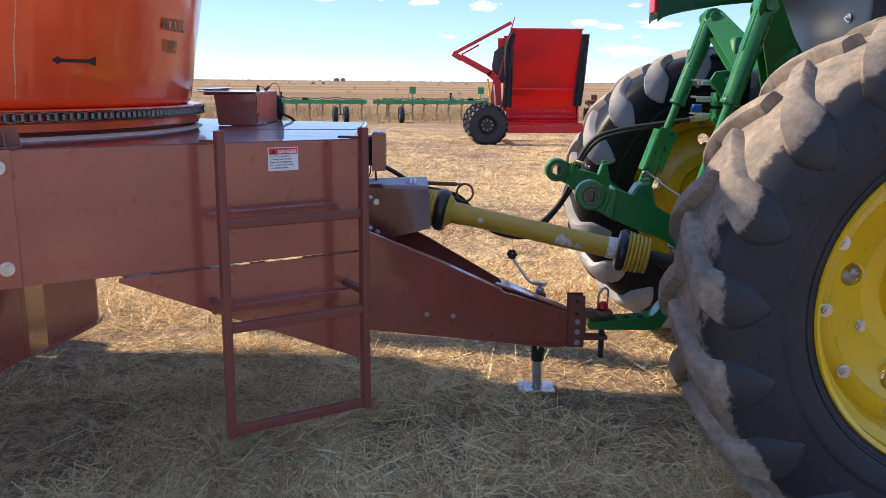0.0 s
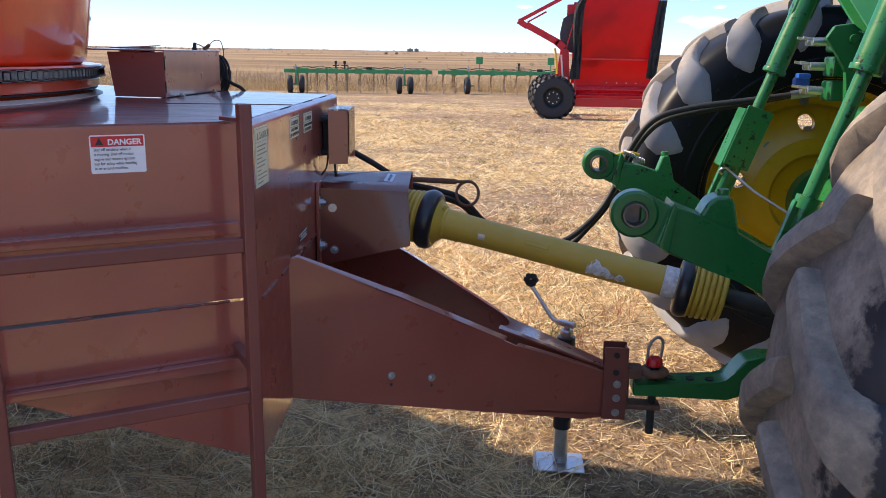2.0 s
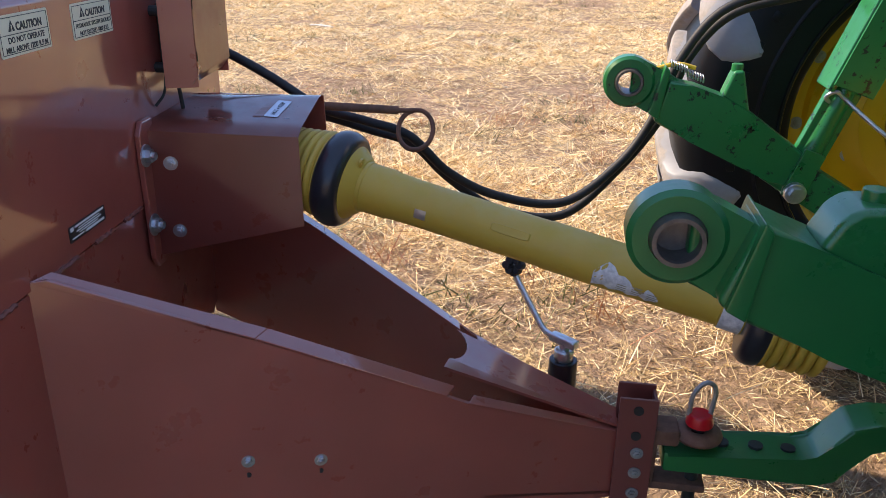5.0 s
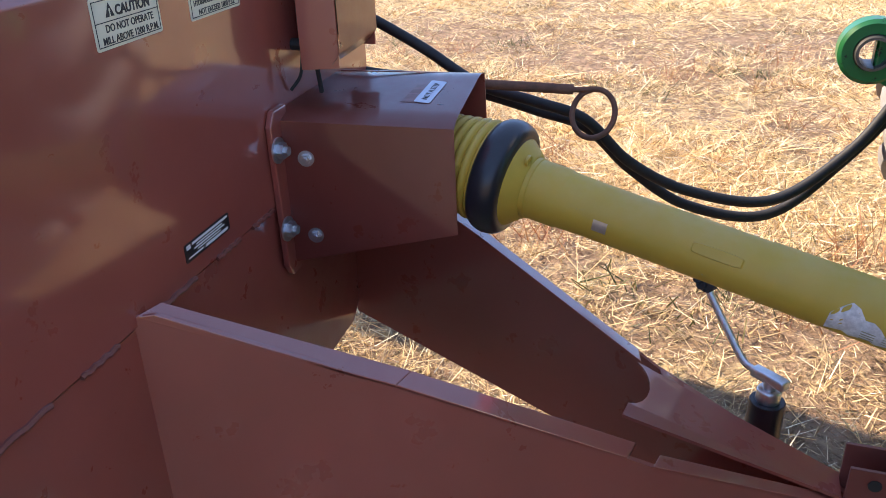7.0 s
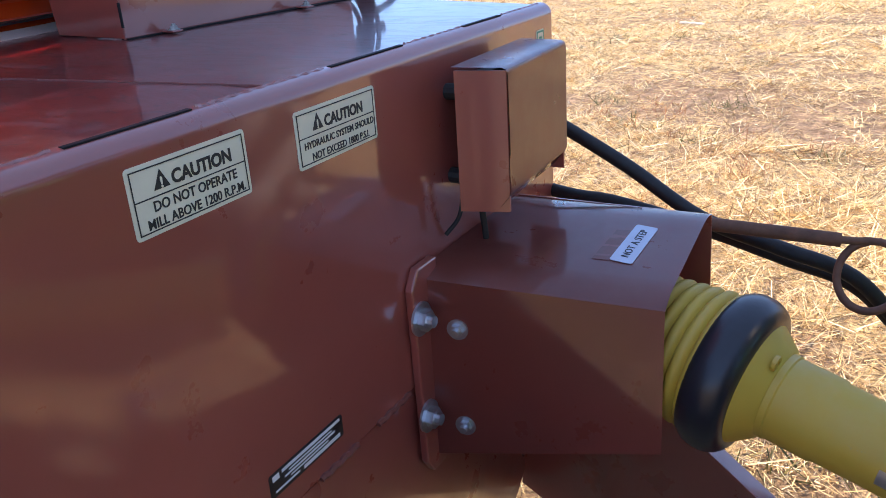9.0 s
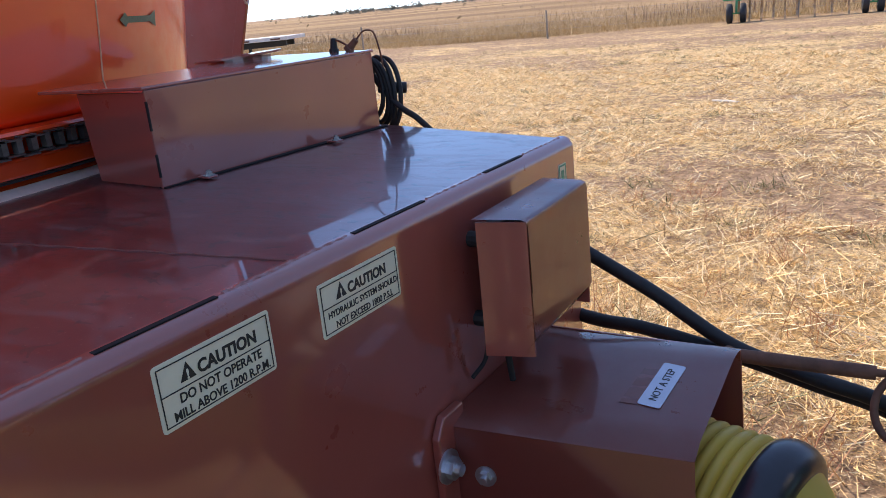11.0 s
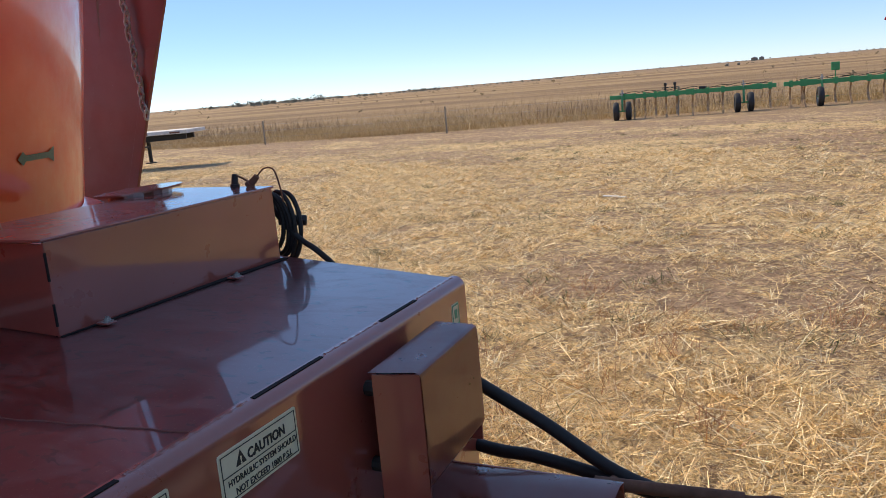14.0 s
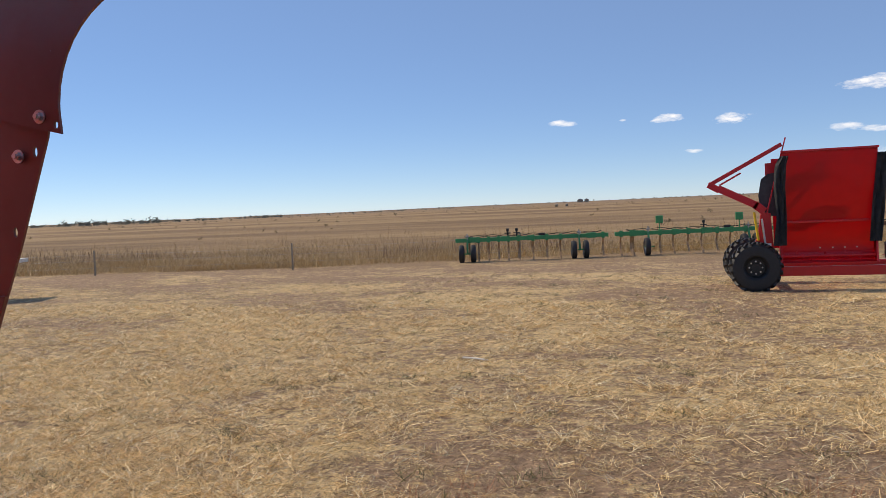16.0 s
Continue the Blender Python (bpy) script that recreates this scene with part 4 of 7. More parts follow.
bar(bm, (JX - 0.035, JY + 0.03, 0.645), (JX + 0.03, JY - 0.02, 0.645), 0.028, 0.022, bevel=0.004)
sweep(bm, [(JX - 0.01, JY + 0.01, 0.645), (0.530, 4.58, 0.643), (0.508, 4.600, 0.652), (0.475, 4.640, 0.690), (0.435, 4.685, 0.740), (0.423, 4.699, 0.760), (0.420, 4.702, 0.775)], 0.0085, 10)
part("crank", bm, STEEL, jack, "zinc crank handle", 50)
bm = bm_new()
for k in range(6):
    e = radians(60 * k)
    cyl(bm, (0.412 + 0.018 * math.cos(e), 4.690, 0.790 + 0.018 * math.sin(e)), (0.422 + 0.018 * math.cos(e), 4.716, 0.780 + 0.018 * math.sin(e)), 0.012, n=10, bevel=0.003)
cyl(bm, (0.420, 4.70, 0.755), (0.422, 4.705, 0.785), 0.013, n=10)
part("crank_knob", bm, BLACK, jack, "black crank knob", 40)
bm = bm_new()
sweep(bm, [(JX - 0.03, JY - 0.04, 0.40), (JX + 0.01, JY - 0.06, 0.33), (JX + 0.06, JY - 0.05, 0.28), (JX + 0.10, JY - 0.03, 0.30), (JX + 0.06, JY - 0.02, 0.36)], 0.004, 6)
part("jack_pin_wire", bm, STEEL_DULL, jack)

# ---- ladder on the side ----
LO = 0.172
LS0, LS1 = 0.045, 0.615  # the two rails along the side
ladder = part("ladder", bar(bm_new(), side_at(LS0, 0.44, LO), side_at(LS0, 1.60, LO - 0.0), 0.030, 0.042, up=tuple(SN), bevel=0.004), BROWN_DULL, grinder, "brown welded steel ladder hung on the side")
bm = bar(bm_new(), side_at(LS1, 0.44, LO), side_at(LS1, 1.60, LO), 0.030, 0.042, up=tuple(SN), bevel=0.004)
part("rail", bm, BROWN_DULL, ladder)
for z in (1.262, 0.868, 0.462):
    bm = bar(bm_new(), side_at(LS0 + 0.012, z, LO - 0.004), side_at(LS1 - 0.012, z, LO - 0.004), 0.030, 0.036, bevel=0.004)
    part("rung", bm, BROWN_DULL, ladder)
for s in (LS0, LS1):
    bm = bm_new()
    bar(bm, side_at(s, 1.562, LO + 0.01), side_at(s, 1.552, -0.03), 0.030, 0.010, bevel=0.002)
    part("hanger", bm, BROWN_DULL, ladder)
    bm = bm_new()
    bar(bm, side_at(s, 0.94, LO), side_at(s, 0.94, 0.0), 0.025, 0.025, bevel=0.003)
    part("stay", bm, BROWN_DULL, ladder)
# dark guide strips on the panel behind the rungs
bm = bm_new()
for z in (1.272, 0.90):
    slab(bm, [side_at(0.03, z - 0.016, 0.001), side_at(0.03, z + 0.016, 0.001), side_at(0.62, z + 0.012, 0.001), side_at(0.62, z - 0.012, 0.001)], SN * 0.022, 0.002)
parts("side_stiffener", bm, BROWN, side_panel)

# ---- discharge arch and post beyond the tub ----
bm = bm_new()
PA, PB = Vector((-2.43, 6.02, 0)), Vector((-2.98, 5.92, 0))
pierced(bm, [(-2.775, 1.45), (-2.376, 2.36), (-2.236, 2.72), (-2.12, 3.2), (-2.62, 3.2), (-2.80, 2.23), (-3.15, 1.45)], [((-2.290, 2.675), 0.009, 0.018), ((-2.396, 2.407), 0.009, 0.018)], (0, 0.01, 0), lambda u, v: (u, 6.02, v))
post = part("conveyor_post", bm, BROWN_DULL, grinder, "tall brown conveyor post with bolted curved hood")
bm = bm_new()
slab(bm, [(-3.16, 6.03, 1.45), (-2.81, 6.03, 2.23), (-2.73, 6.03, 3.2), (-2.73, 6.30, 3.2), (-2.81, 6.30, 2.23), (-3.16, 6.30, 1.45)], (-0.012, 0, 0), 0.002)
slab(bm, [(-2.745, 6.0, 1.45), (-2.44, 6.0, 2.19), (-2.50, 6.0, 2.19), (-2.805, 6.0, 1.45)], (0, 0.015, 0), 0.002)
parts("post_web", bm, BROWN_DULL, post)
bm = bm_new()
DX, DH = 0.018, 0.043
pts = [(-2.165 + DX, 2.68 + DH), (-2.170 + DX, 2.76 + DH)]
for i in range(10):
    a = radians(4 + 70 * i / 9)
    pts.append((-1.775 + DX - 0.395 * math.cos(a), 2.755 + DH + 0.39 * math.sin(a)))
pts += [(-1.90 + DX, 3.11 + DH), (-1.865 + DX, 3.095 + DH), (-1.80, 3.45), (-2.95, 3.45), (-2.95, 3.0), (-2.44, 2.755 + DH)]
pierced(bm, pts, [((-2.184 + DX, 2.711 + DH), 0.009, 0.013)], (0, -0.010, 0), lambda u, v: (u, 5.995, v))
part("hood", bm, BROWN_DULL, post, "curved brown hood plate", 30)
bolts("post_bolt", [(-2.228, 5.984, 2.785), (-2.350, 6.009, 2.663)], (0, -1, 0), 0.015, STEEL, post, "zinc bolt")

def link_chain(bm, p0, sag, n, r=0.016):
    for i in range(n):
        at = Vector((p0[0] + 0.006 * math.sin(i * 1.3) + sag[0] * i, p0[1] - 0.012, p0[2] + sag[2] * i))
        m = Matrix.Translation(at) @ pose(0, 0, 0, 12, 0, 90 if i % 2 else 15)
        path = [m @ Vector((r * 0.7 * math.cos(a), 0, r * 1.35 * math.sin(a))) for a in [2 * math.pi * k / 9 for k in range(10)]]
        sweep(bm, path, 0.0055, 6, 1, curved=False)


bm = bm_new()
link_chain(bm, (-2.600, 6.0, 2.66), (0.002, 0, -0.030), 26)
part("safety_chain", bm, STEEL_DULL, post, "hanging steel chain", 60)


# ---- stickers ----
def sticker(parent, name, label, at, right, up, w, h, material, corner=0.004):
    right, up, at = Vector(right).normalized(), Vector(up).normalized(), Vector(at)
    nrm = right.cross(up)
    pts = []
    for sx, sy, a0 in ((1, 1, 0), (-1, 1, 90), (-1, -1, 180), (1, -1, 270)):
        for k in range(4):
            a = radians(a0 + 30 * k)
            pts.append(at + right * (w * (0.5 + 0.5 * sx) - sx * corner + corner * math.cos(a)) + up * (-h * (0.5 - 0.5 * sy) - sy * corner + corner * math.sin(a)))
    return part(name, slab(bm_new(), pts, nrm * 0.0008), material, parent, label), at + nrm * 0.0011, right, up


def strip(bm, at, right, up, x0, y0, x1, y1):
    """A bar of ink on a sticker, from (x0, y0) to (x1, y1) down and right of its corner."""
    n = Vector(right).cross(Vector(up)) * 0.0004
    p = [at + right * x - up * y for x, y in ((x0, y0), (x1, y0), (x1, y1), (x0, y1))]
    return slab(bm, p, n)


def outline(bm, at, right, up, w, h, e, t):
    for x0, y0, x1, y1 in ((e, e, w - e, e + t), (e, h - e - t, w - e, h - e), (e, e, e + t, h - e), (w - e - t, e, w - e, h - e)):
        strip(bm, at, right, up, x0, y0, x1, y1)


def triangle_mark(bm, at, right, up, x, y, w):
    n = Vector(right).cross(Vector(up)) * 0.0004
    return slab(bm, [at + right * x - up * y, at + right * (x + w) - up * y, at + right * (x + w / 2) - up * (y - w * 0.95)], n)


Y, Z = Vector((YAW, 1, 0)).normalized(), (0, 0, 1)


def caution(at, w, h, lines, sizes):
    st, o, r, u = sticker(front_plate, "caution_sticker", "cream caution sticker with black print", (plate_x(at[0]), *at), Y, Z, w, h, STICKER_CREAM)
    bm = bm_new()
    outline(bm, o, r, u, w, h, 0.004, 0.0012)
    strip(bm, o, r, u, 0.004, h * 0.47, w - 0.004, h * 0.47 + 0.0012)
    triangle_mark(bm, o, r, u, w * 0.19, h * 0.40, w * 0.125)
    part("print", bm, INK, st)
    lettering("CAUTION", h * 0.272 if w > 0.13 else h * 0.210, INK, o + r * (w * 0.335) - u * (h * 0.40), r, u, st, "lettering", "LEFT", 0.0006, 0.95)
    lettering("!", h * 0.2, STICKER_CREAM, o + r * (w * 0.2525) - u * (h * 0.385) + Vector((0.0005, 0, 0)), r, u, st, "lettering", "CENTER", 0.0005)
    for i, (line, sz) in enumerate(zip(lines, sizes)):
        lettering(line, sz, INK, o + r * (w * 0.52) - u * (h * (0.68 + 0.22 * i)), r, u, st, "lettering", "CENTER", 0.0002, 0.92)
    return st


caution((3.829, 1.519), 0.151, 0.067, ("DO NOT OPERATE", "MILL ABOVE 1200 R.P.M."), (0.0138, 0.0132))
caution((4.058, 1.516), 0.157, 0.066, ("HYDRAULIC SYSTEM SHOULD", "NOT EXCEED 1800 P.S.I."), (0.0112, 0.0118))
# tall caution notice with many lines too small to read
st, o, r, u = sticker(front_plate, "caution_notice", "tall cream caution notice, faded small print", (plate_x(3.397), 3.397, 1.525), Y, Z, 0.148, 0.160, STICKER_CREAM)
bm = bm_new()
outline(bm, o, r, u, 0.145, 0.165, 0.005, 0.001)
strip(bm, o, r, u, 0.005, 0.040, 0.140, 0.041)
triangle_mark(bm, o, r, u, 0.022, 0.034, 0.020)
for i, (a0, a1) in enumerate(((0.02, 0.12), (0.02, 0.11), (0.02, 0.125), (0.02, 0.07), (0.02, 0.115), (0.02, 0.10), (0.02, 0.06), (0.02, 0.125), (0.02, 0.118), (0.02, 0.08))):
    strip(bm, o, r, u, a0, 0.050 + i * 0.0108, a1, 0.0535 + i * 0.0108)
part("print", bm, NOTICE_INK, st)
lettering("CAUTION", 0.026, NOTICE_INK, o + r * 0.046 - u * 0.033, r, u, st, "lettering", "LEFT", 0.0003)
# maker's plate
st, o, r, u = sticker(front_plate, "maker_plate", "small black maker's plate with white lines", (plate_x(3.933), 3.933, 1.124), Y, Z, 0.142, 0.032, STICKER_BLACK)
bm = bm_new()
for x0, y0, x1, y1 in ((0.022, 0.0030, 0.136, 0.0072), (0.034, 0.0098, 0.118, 0.0120), (0.026, 0.0142, 0.124, 0.0168), (0.036, 0.0190, 0.110, 0.0212), (0.008, 0.0240, 0.052, 0.0268), (0.060, 0.0235, 0.134, 0.0285), (0.005, 0.0030, 0.017, 0.0105)):
    strip(bm, o, r, u, x0, y0, x1, y1)
part("print", bm, STICKER_WHITE, st)
# green sticker by the far corner
st, o, r, u = sticker(front_plate, "green_sticker", "small pale green sticker with a shield mark", (plate_x(4.728), 4.728, 1.508), Y, Z, 0.034, 0.045, STICKER_CREAM)
bm = bm_new()
outline(bm, o, r, u, 0.034, 0.045, 0.002, 0.003)
strip(bm, o, r, u, 0.011, 0.012, 0.023, 0.030)
part("print", bm, STICKER_GREEN, st)
# danger sticker on the side
at = side_at(0.372, 1.520, 0.0002)
st, o, r, u = sticker(side_panel, "danger_sticker", "white danger sticker with red heading", at, -SD, Z, 0.125, 0.092, STICKER_WHITE)
bm = bm_new()
strip(bm, o, r, u, 0.003, 0.003, 0.122, 0.028)
part("heading", bm, STICKER_RED, st)
o2 = o + r.cross(u) * 0.0006
lettering("DANGER", 0.0190, STICKER_WHITE, o2 + r * 0.040 - u * 0.0235, r, u, st, "lettering", "LEFT", 0.0006)
bm = bm_new()
triangle_mark(bm, o2, r, u, 0.012, 0.024, 0.019)
part("warning_triangle", bm, INK, st)
for i, line in enumerate(("Stay off machine when it", "is running. Shut off tractor", "engine and remove ignition", "key for safety while working", "in or around machine.")):
    lettering(line, 0.0098, INK, o + r * 0.008 - u * (0.038 + i * 0.0112), r, u, st, "lettering", "LEFT", 0.0001, 0.86)
# pale sticker on the shield's top
def shield_z(x, y):
    g = (x - NB[0]) / (NF[0] - NB[0])
    y0, y1 = NB[1] + (NF[1] - NB[1]) * g, FB[1] + (FF[1] - FB[1]) * g
    f = (y - y0) / (y1 - y0)
    return (ZB + 0.003 * f) * (1 - g) + (ZN + (ZF - ZN) * min(1, f * 1.25)) * g + 0.0004


SX, SY = -0.142, 4.436
lift = Vector((0, 0, 0.0004))
su = (Vector((SX - 0.045, SY, shield_z(SX - 0.045, SY))) - Vector((SX, SY, shield_z(SX, SY)))).normalized()
sr = (Vector((SX, SY + 0.09, shield_z(SX, SY + 0.09))) - Vector((SX, SY, shield_z(SX, SY)))).normalized()
st, o, r, u = sticker(shield, "step_sticker", "silver sticker on the shield top, dark patch beside", Vector((SX - 0.036, SY, shield_z(SX - 0.036, SY))) + lift, sr, su, 0.114, 0.034, STICKER_SILVER)
lettering("NOT A STEP", 0.0165, INK, o + r * 0.057 - u * 0.023, r, u, st, "lettering", "CENTER", 0.0, 0.95)
# a darker brown strip along the sticker's back edge
bm = bm_new()
slab(bm, [Vector((x, y, shield_z(x, y))) + lift * 0.3 for x, y in ((SX - 0.060, SY - 0.006), (SX - 0.060, SY + 0.106), (SX - 0.037, SY + 0.110), (SX - 0.037, SY - 0.002))], (0, 0, 0.0002))
part("dark_patch", bm, BROWN_DULL, st)


# ---- drive shaft between the machines ----
pto = thing("drive_shaft", (0.45, 4.33, 0.0), "yellow plastic drive shaft guard with ribbed boots and black collars", "drive shaft")
S0, S1 = Vector((-0.099, 4.474, 1.104)), Vector((1.16, 4.226, 0.868))
SDIR = (S1 - S0).normalized()


def on_shaft(d):
    return S0 + SDIR * d


bm = bm_new()
lathe(bm, [(0.0, 0.14), (0.061, 0.14), (0.0620, 0.15), (0.0620, 0.176), (0.0600, 0.178), (0.0595, 0.236), (0.0570, 0.242), (0.0550, 0.30), (0.0545, 0.62), (0.0560, 0.625), (0.0555, 1.02), (0.0585, 1.022), (0.0585, 1.078), (0.0, 1.078)], S0, SDIR, 48)
tube = part("guard_tube", bm, PTO_YELLOW, pto, "dusty yellow guard tube", 35)
TORN = plain("torn_label_paper", (0.62, 0.60, 0.58), 0.7, 0.0, 0.35, 60, 0.0)
SIDE = SDIR.cross(Vector((0, 0, 1))).normalized()
OVER = SIDE.cross(SDIR)


def on_guard(d, a, out=0.0006, r=0.0555):
    """A place on the tube: d along it, a degrees round from level on the near side, upwards."""
    return on_shaft(d) + (SIDE * math.cos(radians(a)) + OVER * math.sin(radians(a))) * (r + out)


# a paper label torn off in strips
bm = bm_new()
rng = random.Random(14)
cols = []
for i, hi in enumerate((2, 14, 26, 22, 8, 12, 0, -12, -22, -4, -8, -26)):
    d0, lo = 0.745 + i * 0.0135, -42 + 5 * (i % 3)
    cols.append([bm.verts.new(on_guard(d0, lo + (hi + rng.uniform(-5, 5) - lo) * k / 5, 0.0009)) for k in range(6)])
for p, q in zip(cols, cols[1:]):
    for k in range(5):
        bm.faces.new((p[k], q[k], q[k + 1], p[k + 1]))
part("torn_label", bm, TORN, tube, "torn white paper label", 60)
bm = bm_new()
for i, (a0, a1) in enumerate(((-34, -12), (-30, -22), (-36, -18))):
    d0 = 0.80 + i * 0.034
    for k in range(4):
        quad = [on_guard(d0 + e, a, 0.0014) for e, a in ((0.0, a0 + k * 6), (0.022, a0 + k * 6), (0.022, a0 + k * 6 + 2.4), (0.0, a0 + k * 6 + 2.4))]
        bm.faces.new([bm.verts.new(p) for p in quad])
parts("label_print", bm, NOTICE_INK, tube)
# long moulded recess, foil tag, paper band at the far end
bm = bm_new()
outline_pts = []
for i in range(24):
    e = 2 * math.pi * i / 24
    c, sn = math.cos(e), math.sin(e)
    outline_pts.append((0.545 + 0.046 * max(-1, min(1, 1.35 * c)), 26 + 11 * max(-1, min(1, 1.2 * sn))))
low = [bm.verts.new(on_guard(d, a, -0.001)) for d, a in outline_pts]
top = [bm.verts.new(on_guard(0.545 + (d - 0.545) * 0.94, 26 + (a - 26) * 0.86, 0.0012)) for d, a in outline_pts]
for i in range(24):
    bm.faces.new((low[i], low[(i + 1) % 24], top[(i + 1) % 24], top[i]))
bm.faces.new(top)
part("moulded_panel", bm, PTO_YELLOW, tube, smooth=35)
bm = bm_new()
tag = [[bm.verts.new(on_guard(d, a, 0.0008, 0.0552)) for a in (-14, -6, 2, 10)] for d in (0.318, 0.346)]
for k in range(3):
    bm.faces.new((tag[0][k], tag[1][k], tag[1][k + 1], tag[0][k + 1]))
part("foil_tag", bm, STEEL, tube, "small silver foil tag", 60)
bm = bm_new()
lathe(bm, [(0.0583, 1.024), (0.0592, 1.024), (0.0592, 1.072), (0.0583, 1.072)], S0, SDIR, 40)
part("paper_band", bm, TORN, tube, "pale worn band", 40)
# locking ring with an ear and its slots
bm = bm_new()
lathe(bm, [(0.0620, 0.150), (0.0665, 0.151), (0.0665, 0.158), (0.0620, 0.159)], S0, SDIR, 40)
part("locking_ring", bm, PTO_YELLOW, tube, smooth=35)
bm = bm_new()
lathe(bm, [(0.004, -0.003), (0.011, -0.003), (0.011, 0.003), (0.004, 0.003)], on_guard(0.162, 64, 0.013, 0.0620), SDIR, 16, closed=True)
part("ring_ear", bm, PTO_YELLOW, tube, smooth=40)
bm = bm_new()
for a in (20, 80, 140, -40):
    strip_of = [[bm.verts.new(on_guard(d, a + e, 0.0046, 0.0620)) for e in (0, 9, 18)] for d in (0.1475, 0.1525)]
    for k in range(2):
        bm.faces.new((strip_of[0][k], strip_of[1][k], strip_of[1][k + 1], strip_of[0][k + 1]))
parts("ring_slot", bm, DARK, tube)


def boot(d0, d1, r0, r1, n):
    """A bellows of rounded ribs with narrow valleys."""
    bm = bm_new()
    prof = [(0.03, d0)]
    for i in range(n):
        r = r0 + (r1 - r0) * (i + 0.5) / n
        step = (d1 - d0) / n
        for f, drop in ((0.0, 0.011), (0.10, 0.006), (0.25, 0.0015), (0.5, 0.0), (0.75, 0.0015), (0.90, 0.006)):
            prof.append((r - drop, d0 + step * (i + f)))
    prof += [(r1 - 0.011, d1), (0.03, d1)]
    return lathe(bm, prof, S0, SDIR, 48)


part("ribbed_boot", boot(-0.055, 0.088, 0.088, 0.110, 7), PTO_YELLOW, pto, "yellow ribbed boot", 60)
part("ribbed_boot", boot(1.118, 1.245, 0.112, 0.096, 6), PTO_YELLOW, pto, "yellow ribbed boot", 60)
for d0, d1, wide in ((0.070, 0.138, 0.1185), (1.075, 1.135, 0.116)):
    bm = bm_new()
    mid, half = (d0 + d1) / 2, (d1 - d0) / 2
    prof = [(0.055, d0)] + [(wide - 0.024 + 0.024 * math.cos(e) if abs(e) < 1.6 else wide - 0.024, mid + half * math.sin(e)) for e in [radians(-90 + 15 * k) for k in range(13)]] + [(0.055, d1)]
    lathe(bm, prof, S0, SDIR, 56)
    part("collar", bm, BLACK_GLOSS, pto, "black rubber collar", 60)
bm = bm_new()
lathe(bm, [(0.058, 0.130), (0.096, 0.132), (0.090, 0.138), (0.067, 0.166), (0.058, 0.168)], S0, SDIR, 48)
part("collar_cone", bm, PTO_YELLOW, pto, smooth=40)
bm = bm_new()
cyl(bm, on_shaft(-0.30), on_shaft(0.0), 0.035)
cyl(bm, on_shaft(1.2), on_shaft(1.42), 0.035)
parts("shaft", bm, DARK, pto, smooth=40)

# ---- hydraulic hoses ----
for k, (dy, dz, dx) in enumerate(((0.0, 0.0, 0.0), (0.045, -0.035, 0.03))):
    hz = thing("hydraulic_hose", (0.3, 4.9 + dy, 0.0), "long black rubber hydraulic hose sagging to tractor", "hose", "hydraulic hoses")
    start = [(-0.62, 4.84, 1.40), (-0.41, 4.80, 1.32), (-0.284, 4.80, 1.256), (-0.15, 4.80, 1.178)] if k == 0 else [(-0.75, 4.86, 1.22), (-0.43, 4.80, 1.193), (-0.31, 4.80, 1.186), (-0.15, 4.81, 1.155)]
    pts = start + [ (-0.01, 4.78 + dy, 1.15 + dz), (0.105, 4.80 + dy, 1.11 + dz), (0.21, 4.84 + dy, 1.00 + dz), (0.35, 4.88 + dy, 0.925 + dz * 1.6), (0.54, 4.93 + dy, 0.90 + dz * 1.6), (0.69, 5.0 + dy, 1.0 + dz), (0.78 + dx, 5.04 + dy, 1.13), (0.84 + dx, 5.06 + dy, 1.30), (0.94 + dx, 5.06 + dy, 1.445 + dz * 0.5), (1.10 + dx, 5.05 + dy, 1.505 + dz * 0.6), (1.34, 5.02 + dy, 1.545 + dz * 0.5), (1.52, 4.99, 1.575)]
    part("hose", sweep(bm_new(), pts, 0.0130, 12, 8), HOSE, hz, smooth=60)
    bm = bm_new()
    cyl(bm, (1.50, 4.995, 1.57), (1.58, 4.985, 1.585), 0.019, n=12)
    cyl(bm, (1.575, 4.985, 1.584), (1.60, 4.98, 1.588), 0.024, n=6)
    part("fitting", bm, STEEL, hz)
guide = thing("hose_guide", (0.15, 4.82, 0.0), "rust-brown rod bent into a ring that carries the hoses", "hose guide")
bm = bm_new()
ring = [(0.134 + 0.047 * math.cos(a), 4.73 + 0.03 * math.sin(a), 1.146 + 0.047 * math.sin(a)) for a in [radians(100 - 30 * i) for i in range(13)]]
sweep(bm, [(-0.14, 4.70, 1.205), (0.08, 4.745, 1.193)] + ring, 0.0065, 8, 4)
cyl(bm, (-0.16, 4.70, 1.206), (0.085, 4.745, 1.193), 0.0115, n=12)
part("rod", bm, RUST, guide, smooth=60)
bm = bm_new()
cyl(bm, (-0.13, 4.66, 1.195), (-0.13, 4.72, 1.205), 0.010, n=10)
part("clip", bm, RUST, guide)

# ---- tractor ----
tractor = thing("tractor", (2.6, 4.355, 0.0), "green tractor with yellow wheel discs, rear hitch towards grinder", "tractor")
AX, AZ, TY = 1.888, 1.024, 4.355


